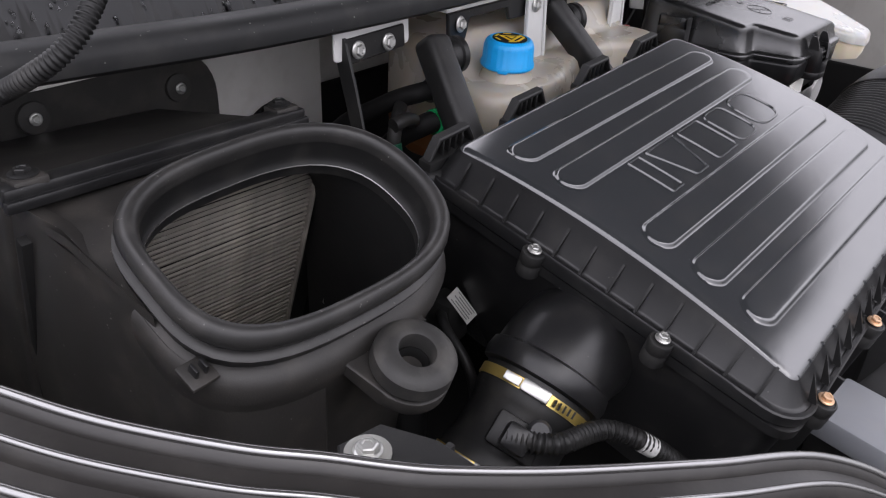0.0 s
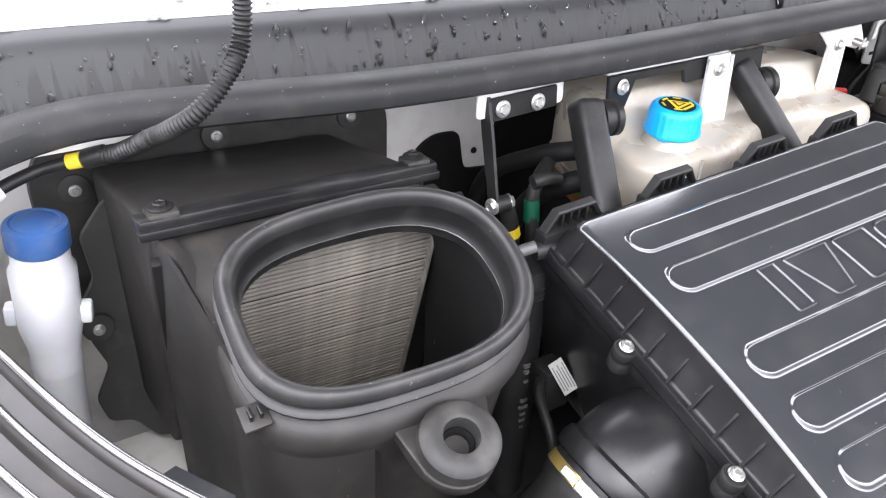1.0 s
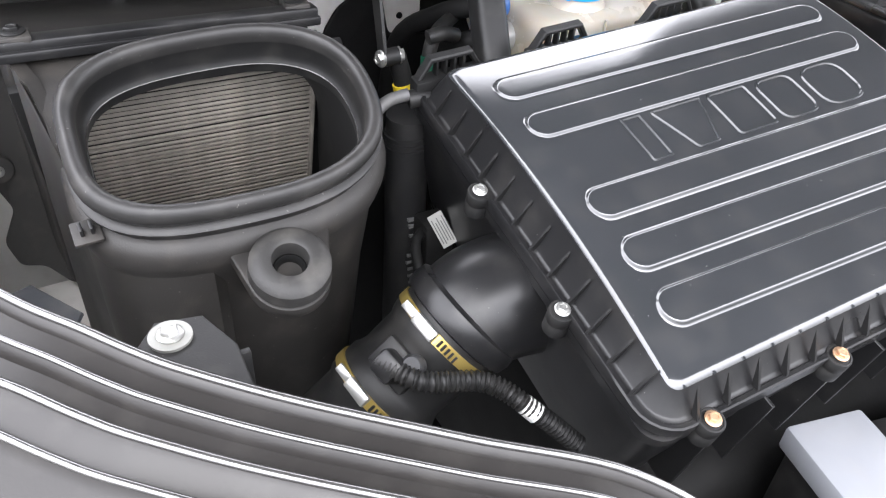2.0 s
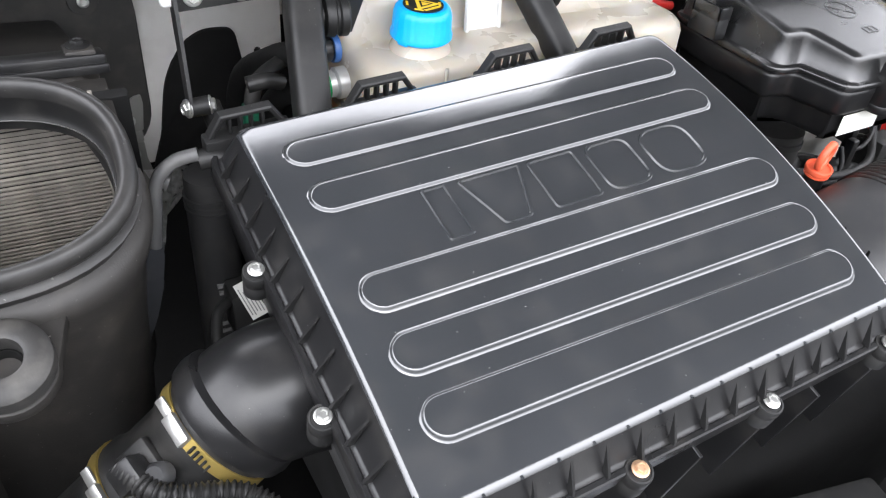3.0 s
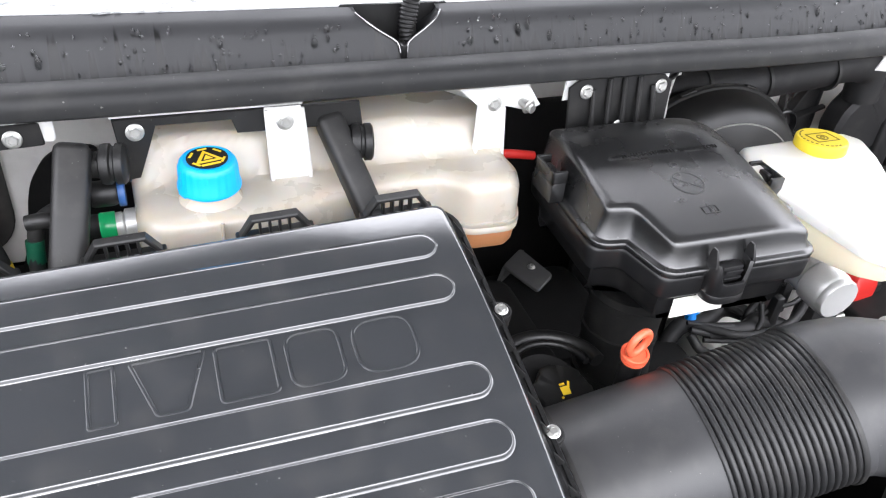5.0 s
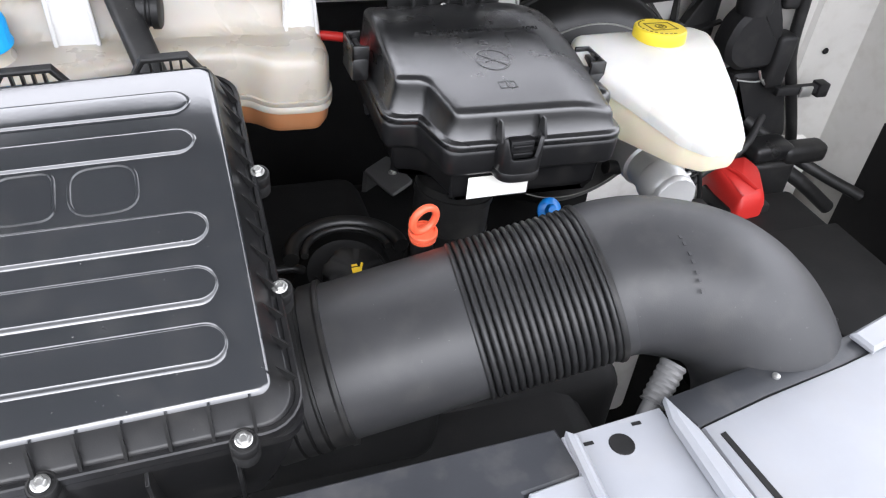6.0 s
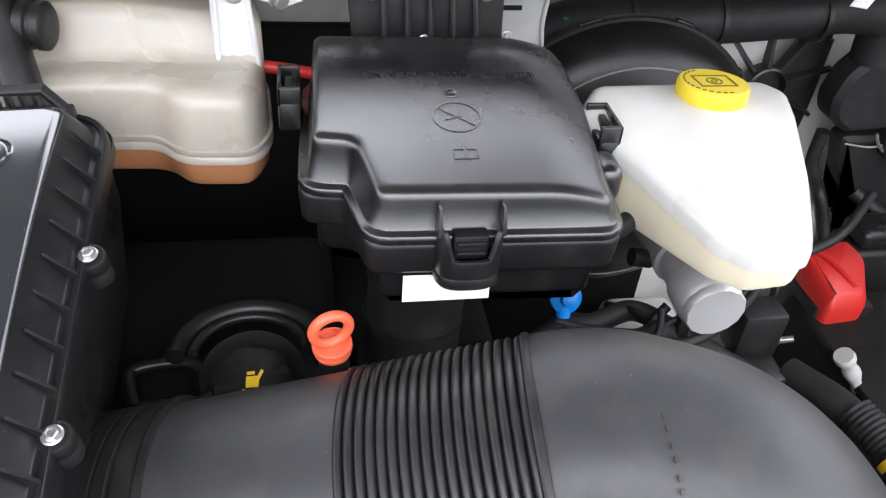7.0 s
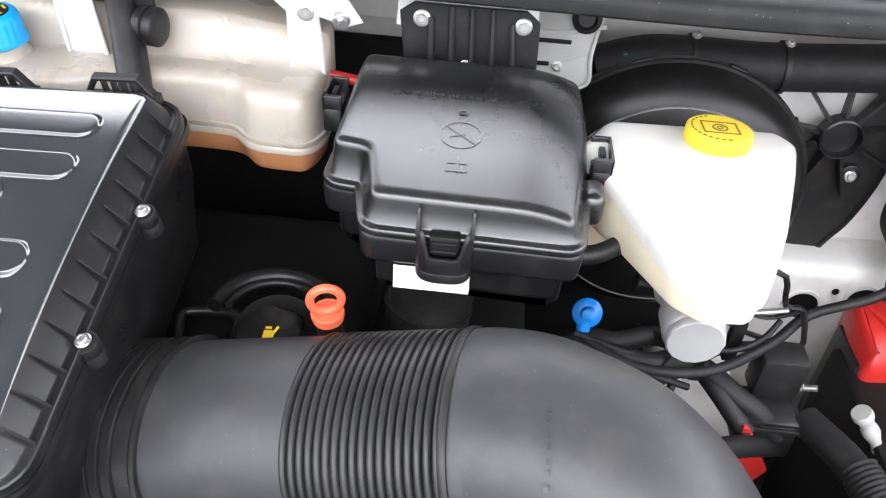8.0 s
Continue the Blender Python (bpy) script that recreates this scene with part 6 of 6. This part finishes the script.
part("clamp", rbox(0.69, 0.705, -0.065, -0.05, 0.86, 0.93, 0.003), PLASTIC, rb_)
for u_, n_ in ((1.035, "clamp"), (0.99, "clamp"), (0.93, "rib")):
    part(n_, lathe([(0.0448, -0.004), (0.0468, -0.0035), (0.0468, 0.0035), (0.0448, 0.004)], 32), MATT, bd, m=basis((0.385 - 0.09 * (1.05 - u_), -0.11 - 0.08 * (1.05 - u_), u_), (0.1, 0.08, 1)))
bc = thing("blue_clip", (0.561, -0.036, 0.88), "blue plastic cap clip on a line", "clip")
CLIPBLUE = material("deep blue clip plastic", (0.0, 0.19, 0.62), 0.4, bump=0.1)
BM_ = basis((0.562, -0.034, 0.925), (0.0, -0.85, 0.5))
part("disc", lathe([(0.0175, 0), (0.018, 0.003), (0.016, 0.005), (0.009, 0.007), (0.0085, 0.018), (0.005, 0.02)], 28), CLIPBLUE, bc, m=BM_)
part("stem", tube([(0.561, -0.038, 0.918), (0.56, -0.043, 0.905)], 0.008, 12, 3), CLIPBLUE, bc)
part("line", tube([(0.558, -0.055, 0.885), (0.57, -0.08, 0.87), (0.62, -0.12, 0.87), (0.68, -0.15, 0.86)], 0.007, 10, 5), RUBBER, bc)

# ---- east side of the bay ----
fan = thing("spoked_cover", (0.88, 0.24, 0.95), "black plastic cover with radial ribs on the bulkhead", "cover")
part("backing", plate_xz([(0.72, 1.06), (0.8, 1.045), (0.86, 1.035), (0.91, 1.035), (0.985, 1.06), (0.982, 0.98), (0.968, 0.9), (0.945, 0.852), (0.922, 0.79), (0.9, 0.72), (0.85, 0.72), (0.76, 0.95)], 0.262, 0.006, 0.002), MATT, fan)
part("upper_web", plate_xz([(0.905, 1.04), (0.985, 1.055), (0.985, 1.14), (0.955, 1.14)], 0.262, 0.006, 0.002), MATT, fan)
HUBM = basis((0.896, 0.252, 1.04), (0, -1, 0.05))
part("hub", lathe([(0.0285, 0), (0.0285, 0.022), (0.026, 0.0235), (0.0245, 0.02), (0.0235, 0.012), (0.004, 0.0125)], 36), PLASTIC, fan, m=HUBM)
for i in range(9):
    a = radians(40 * i + 12)
    part("spoke", loops([[(r_, -w_, 0), (r_, w_, 0), (r_, w_ * 0.7, h_), (r_, -w_ * 0.7, h_)] for r_, w_, h_ in ((0.026, 0.0035, 0.016), (0.06, 0.003, 0.012), (0.1, 0.0035, 0.008))]), PLASTIC, fan, m=HUBM @ Matrix.Rotation(a, 4, "Z"))
part("edge_bead", tube([(0.983, 0.258, 1.1), (0.982, 0.258, 0.98), (0.966, 0.258, 0.9), (0.943, 0.258, 0.852), (0.92, 0.258, 0.79)], 0.005, 10, 5), PLASTIC, fan)
part("bolt_boss", lathe([(0.016, 0), (0.015, 0.01), (0.011, 0.011)], 24), PLASTIC, fan, m=basis((0.935, 0.256, 0.978), (0, -1, 0.1)))
bolt(fan, (0.935, 0.245, 0.978), (0, -1, 0.2), BOLT8)
hh = thing("heater_hose", (0.75, 0.2, 1.1), "thick taped black heater hose with clips", "hose")
part("hose", tube([(0.55, 0.19, 1.13), (0.62, 0.19, 1.15), (0.75, 0.19, 1.152), (0.86, 0.19, 1.16), (0.95, 0.195, 1.165), (1.0, 0.2, 1.15), (1.01, 0.2, 1.1)], 0.029, 24, 10), CABLE, hh)
for x in (0.66, 0.77, 0.9):
    part("hose_clip", lathe([(0.0308, -0.003), (0.032, -0.003), (0.032, 0.003), (0.0308, 0.003)], 32), MATT, hh, m=basis((x, 0.19, 1.152 + 0.05 * max(0, x - 0.75)), (1, 0, 0.04)))
    bolt(hh, (x, 0.185, 1.186), (0, -0.5, 1), BOLT6, name="clip_screw")
part("green_mark", rbox(0.575, 0.583, 0.166, 0.176, 1.155, 1.163, 0.002), GREEN, hh, "green dot")
hb = thing("wiring_loom", (1.1, 0.19, 0.8), "black taped wiring loom down the inner wing", "cables")
part("loom", tube([(1.088, 0.19, 1.25), (1.1, 0.192, 1.13), (1.112, 0.192, 1.03), (1.14, 0.19, 0.96), (1.185, 0.188, 0.855), (1.2, 0.18, 0.78)], 0.0105, 12, 6), RUBBER, hb)
part("branch", tube([(1.06, 0.19, 0.9), (1.13, 0.15, 0.855), (1.2, 0.1, 0.82), (1.27, 0.06, 0.79)], 0.011, 12, 6), RUBBER, hb)
part("branch", tube([(0.986, 0.205, 0.99), (0.99, 0.205, 0.935), (1.02, 0.2, 0.885), (1.0, 0.13, 0.845), (0.95, 0.06, 0.82)], 0.0095, 12, 6), RUBBER, hb)
part("branch", tube([(1.1, 0.16, 0.84), (1.17, 0.12, 0.8), (1.25, 0.1, 0.74)], 0.014, 12, 6), RUBBER, hb)
rd = thing("terminal_cover", (0.95, 0.03, 0.7), "red plastic battery terminal cover", "terminal cover")
RCOV = round_poly([(0.924, 0.099), (1.005, 0.101), (1.015, 0.062), (0.979, -0.006), (0.921, -0.012), (0.919, 0.051)], 0.012, 4)
part("cover", loops([[(x, y, z + 0.12 * (y - 0.04)) for x, y in grown(RCOV, g)] for g, z in ((0.0, 0.83), (0.0005, 0.858), (-0.002, 0.867), (-0.005, 0.874), (-0.009, 0.879), (-0.0125, 0.881))]), RED, rd)
part("finger_rib", tube([(0.938, 0.085, 0.884), (0.955, 0.05, 0.884), (0.966, 0.01, 0.876)], 0.0045, 10, 4), RED, rd)
part("base", rbox(0.915, 1.0, 0.0, 0.08, 0.68, 0.85, 0.006), MATT, rd)
jb = thing("junction_box", (0.8, -0.1, 0.78), "black cable junction box with zinc nuts and red flap", "junction box")
part("box", rbox(0.755, 0.82, -0.11, -0.05, 0.79, 0.85, 0.006), PLASTIC, jb)
part("box_lid", rbox(0.752, 0.823, -0.113, -0.047, 0.836, 0.842, 0.002), MATT, jb)
part("stud", lathe([(0.004, 0), (0.004, 0.026)], 12), STEEL, jb, m=basis((0.82, -0.056, 0.858), (0.8, -0.3, 0.4)))
bolt(jb, (0.826, -0.058, 0.862), (0.8, -0.3, 0.4), BOLT6, name="nut")
part("stud_block", rbox(0.768, 0.822, -0.07, -0.03, 0.845, 0.91, 0.005, 2), MATT, jb)
part("lid_rib", rbox(0.77, 0.81, -0.1145, -0.112, 0.846, 0.849, 0.0008), PLASTIC, jb)
part("flap", plate_xz(round_corners([(0.75, 0.85), (0.759, 0.846), (0.8, 0.775), (0.787, 0.748), (0.768, 0.755), (0.758, 0.79)], 0.004, 3), -0.112, 0.006), RED, jb, "red flap")
for nm, pts, r in (("cable", [(0.56, -0.05, 0.9), (0.62, -0.09, 0.9), (0.7, -0.09, 0.905), (0.78, -0.04, 0.91), (0.831, 0.0, 0.927), (0.905, 0.01, 0.96), (0.99, 0.08, 0.97)], 0.0062),
                   ("cable", [(0.6, -0.16, 0.84), (0.68, -0.17, 0.86), (0.74, -0.14, 0.84), (0.8, -0.1, 0.8)], 0.013),
                   ("cable", [(0.83, -0.09, 0.84), (0.86, -0.16, 0.85), (0.88, -0.24, 0.84), (0.9, -0.34, 0.8)], 0.02),
                   ("cable", [(0.55, -0.14, 0.83), (0.6, -0.17, 0.86), (0.66, -0.18, 0.88), (0.7, -0.22, 0.87)], 0.006)):
    c_ = thing(nm, pts[0], "black sheathed cable among the wiring", "cable", "cables")
    part("sheath", tube(pts, r, 12, 6), CABLE, c_)
for pts, r in (([(0.5, -0.06, 0.85), (0.57, -0.017, 0.865), (0.607, -0.022, 0.87), (0.665, 0.002, 0.865), (0.702, -0.027, 0.862), (0.727, -0.078, 0.86), (0.76, -0.11, 0.83)], 0.013),
               ([(0.56, -0.12, 0.85), (0.636, -0.083, 0.855), (0.667, -0.042, 0.88), (0.69, -0.03, 0.9)], 0.006),
               ([(0.6, -0.11, 0.84), (0.65, -0.075, 0.86), (0.69, -0.045, 0.858), (0.74, -0.002, 0.855), (0.8, 0.03, 0.84)], 0.007),
               ([(0.55, -0.06, 0.9), (0.58, -0.068, 0.892), (0.627, -0.076, 0.88), (0.66, -0.078, 0.872), (0.69, -0.075, 0.86)], 0.0045),
               ([(0.55, -0.05, 0.905), (0.61, -0.068, 0.9), (0.658, -0.062, 0.895), (0.698, -0.052, 0.902), (0.734, -0.055, 0.908), (0.767, -0.043, 0.92), (0.79, -0.02, 0.93)], 0.0035),
               ([(0.57, -0.07, 0.885), (0.63, -0.085, 0.885), (0.66, -0.075, 0.9), (0.665, -0.06, 0.925)], 0.004),
               ([(0.58, -0.06, 0.89), (0.64, -0.07, 0.888), (0.677, -0.054, 0.884), (0.712, -0.056, 0.872), (0.743, -0.082, 0.862), (0.772, -0.094, 0.848), (0.8, -0.1, 0.82)], 0.0135),
               ([(0.62, -0.14, 0.82), (0.66, -0.1, 0.85), (0.672, -0.06, 0.87), (0.665, -0.02, 0.88), (0.64, 0.02, 0.86)], 0.005)):
    c_ = thing("cable", pts[0], "black sheathed cable among the wiring", "cable", "cables")
    part("sheath", tube(pts, r, 12, 6), CABLE, c_)
rl = thing("relay_box", (1.08, 0.13, 0.74), "black plastic relay housing on the inner wing", "relay box")
part("body", rbox(1.03, 1.13, 0.1, 0.165, 0.74, 0.855, 0.008, 3), MATT, rl)
part("lid", rbox(1.037, 1.123, 0.105, 0.16, 0.855, 0.885, 0.01, 3), PLASTIC, rl)
part("connector", rbox(1.1, 1.196, 0.1, 0.14, 0.845, 0.882, 0.012, 3), MATT, rl)
solid("cable_duct", tube([(0.86, -0.17, 0.86), (0.875, -0.22, 0.855), (0.885, -0.27, 0.845)], 0.021, 16, 4, 0.0007, 0.006), CABLE, "black ribbed cable duct", "cable duct", sharp=80)
solid("cable_tape", tube([(0.619, -0.076, 0.8815), (0.634, -0.0755, 0.8795)], 0.0062, 12, 2), YELLOW, "yellow tape ring on a cable", "tape")
solid("duct_tape", tube([(0.876, -0.226, 0.8545), (0.878, -0.234, 0.853)], 0.0228, 16, 2), PRINT, "yellow tape ring on the cable duct", "tape")
solid("white_wrap", tube([(0.872, -0.11, 0.886), (0.89, -0.112, 0.862), (0.915, -0.115, 0.826)], lambda u: 0.011 - 0.004 * u + 0.0016 * math.sin(14 * u), 16, 6), TAGPAPER, "grimy white tape wrapped round a cable", "tape")
solid("red_rod", tube([(0.25, 0.02, 1.174), (0.275, 0.02, 1.1705), (0.298, 0.02, 1.166)], 0.0055, 12, 3), RED, "red plastic rod behind the fuse box", "rod")
solid("bulkhead_step", rbox(0.58, 1.28, 0.2, 0.3, 0.45, 0.845, 0.02, 3), BODY, "white painted bulkhead step with holes", "bay wall", kind="structure")
for x, z in ((0.922, 0.775), (1.007, 0.794)):
    solid("bulkhead_hole", moved(lathe([(0.025, 0.0), (0.024, 0.002), (0.02, 0.001)], 28), basis((x, 0.199, z), (0, -1, 0))), DARK, "dark round hole in the white bulkhead", "hole")
    solid("hole_rim", moved(annulus(0.0245, 0.029, -0.001, 0.003, 32), basis((x, 0.199, z), (0, -1, 0))), BODY, "white pressed rim of a bulkhead hole", "hole rim", kind="structure")
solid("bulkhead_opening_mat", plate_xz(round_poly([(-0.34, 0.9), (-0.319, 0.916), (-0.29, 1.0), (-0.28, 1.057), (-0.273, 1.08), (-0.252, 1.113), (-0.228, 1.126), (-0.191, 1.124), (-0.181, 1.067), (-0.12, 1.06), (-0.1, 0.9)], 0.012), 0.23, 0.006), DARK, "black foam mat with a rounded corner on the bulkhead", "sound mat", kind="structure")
# Dark sheet added to cover the white bulkhead where it lies dark.
solid("bulkhead_blackout_west", rbox(-0.45, -0.1, 0.226, 0.231, 0.45, 0.958, 0.002), DARK, "dark sheet added low on the bulkhead beside the heater box", "sound mat", kind="structure")
solid("bulkhead_plug", moved(lathe([(0.0045, 0), (0.004, 0.002), (0.002, 0.0025)], 14), basis((-0.162, 0.2315, 1.088), (0, -1, 0))), DARK, "small black plug in the white bulkhead", "plug", kind="structure")
# Two dark sheets added to black out the wall behind servo and engine.
solid("bulkhead_blackout_east", rbox(0.5, 0.77, 0.183, 0.2, 0.45, 0.95, 0.006), DARK, "dark sheet added behind the brake servo", "sound mat", kind="structure")
solid("bulkhead_blackout", rbox(-0.33, 0.6, 0.262, 0.282, 0.45, 1.11, 0.006), DARK, "dark sheet added to black out the bulkhead", "sound mat", kind="structure")
solid("bulkhead_hole", moved(lathe([(0.0055, 0.0), (0.005, 0.002), (0.003, 0.001)], 16), basis((0.963, 0.199, 0.807), (0, -1, 0))), DARK, "small dark hole in the white bulkhead", "hole")
solid("bulkhead_panel_east", loops([[(x, y, z) for x, y in ((1.085, 0.235), (1.11, 0.213), (1.15, 0.211), (1.157, 0.203), (1.168, 0.203), (1.175, 0.21), (1.235, 0.207), (1.262, 0.19), (1.3, 0.02), (1.31, 0.02), (1.272, 0.2), (1.24, 0.217), (1.112, 0.223), (1.087, 0.245))] for z in (0.78, 1.26)]), WINGSHADE, "dusty white inner wing panel darkened for shade, with a small hole", "bay wall", kind="structure")
solid("wing_hole", moved(lathe([(0.006, 0.0), (0.0055, 0.002), (0.003, 0.001)], 16), basis((1.205, 0.2065, 1.014), (0, -1, 0))), DARK, "small dark hole in the inner wing", "hole")
# Dark sheet added over the white wing so that its foot reads dark.
solid("wing_blackout", rbox(1.284, 1.3, -0.5, 0.11, 0.45, 0.93, 0.006), DARK, "dark sheet added low on the inner wing", "sound mat", kind="structure")
# Box added to fill the corner; its near-black stands for the dark there.
bx_ = thing("dark_corner_box", (0.99, -0.14, 0.5), "near-black box added to fill the low corner beside the inner wing", "box")
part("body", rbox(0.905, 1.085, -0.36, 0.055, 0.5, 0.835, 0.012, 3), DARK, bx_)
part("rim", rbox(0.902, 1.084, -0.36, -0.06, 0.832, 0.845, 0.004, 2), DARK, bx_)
sh_ = thing("loom_housing", (1.0, 0.16, 0.98), "tall black plastic housing of the wiring loom", "housing")
M_LOOM = Matrix.Translation((0.018, 0, 0))
part("body", plate_xz(round_poly([(0.962, 1.14), (1.02, 1.14), (1.044, 1.079), (1.062, 1.045), (1.052, 1.002), (0.985, 0.998), (0.956, 1.018), (0.948, 1.045), (0.957, 1.082), (0.978, 1.105)], 0.012), 0.23, 0.05, 0.008), CABLE, sh_, m=M_LOOM)
part("side_block", rbox(1.046, 1.084, 0.17, 0.21, 0.965, 1.062, 0.008, 3), CABLE, sh_, m=M_LOOM)
part("lower_body", plate_xz(round_poly([(0.988, 0.99), (1.06, 0.99), (1.112, 0.948), (1.15, 0.86), (1.1, 0.8), (1.03, 0.8), (1.055, 0.869), (1.005, 0.93)], 0.01), 0.225, 0.04, 0.006), CABLE, sh_, m=M_LOOM)
part("bracket", rbox(1.06, 1.15, 0.152, 0.166, 0.96, 0.976, 0.003), CABLE, sh_, m=M_LOOM)
part("bracket_plug", rbox(1.145, 1.168, 0.147, 0.17, 0.954, 0.98, 0.003), CABLE, sh_, m=M_LOOM)
part("bracket_clip", rbox(1.105, 1.13, 0.146, 0.151, 0.958, 0.978, 0.002), STEEL, sh_, m=M_LOOM)
part("lock_wire", tube([(1.028, 0.178, 1.0), (1.036, 0.176, 0.985), (1.05, 0.176, 0.972)], 0.0022, 8, 4), STEEL, sh_, m=M_LOOM, label="bright steel lock wire")
part("edge_wire", tube([(0.99, 0.182, 0.983), (1.03, 0.18, 0.978), (1.058, 0.18, 0.984)], 0.0016, 8, 4), STEEL, sh_, m=M_LOOM)
part("upper_nub", rbox(1.045, 1.09, 0.19, 0.22, 1.1, 1.125, 0.008, 3), CABLE, sh_, m=M_LOOM)
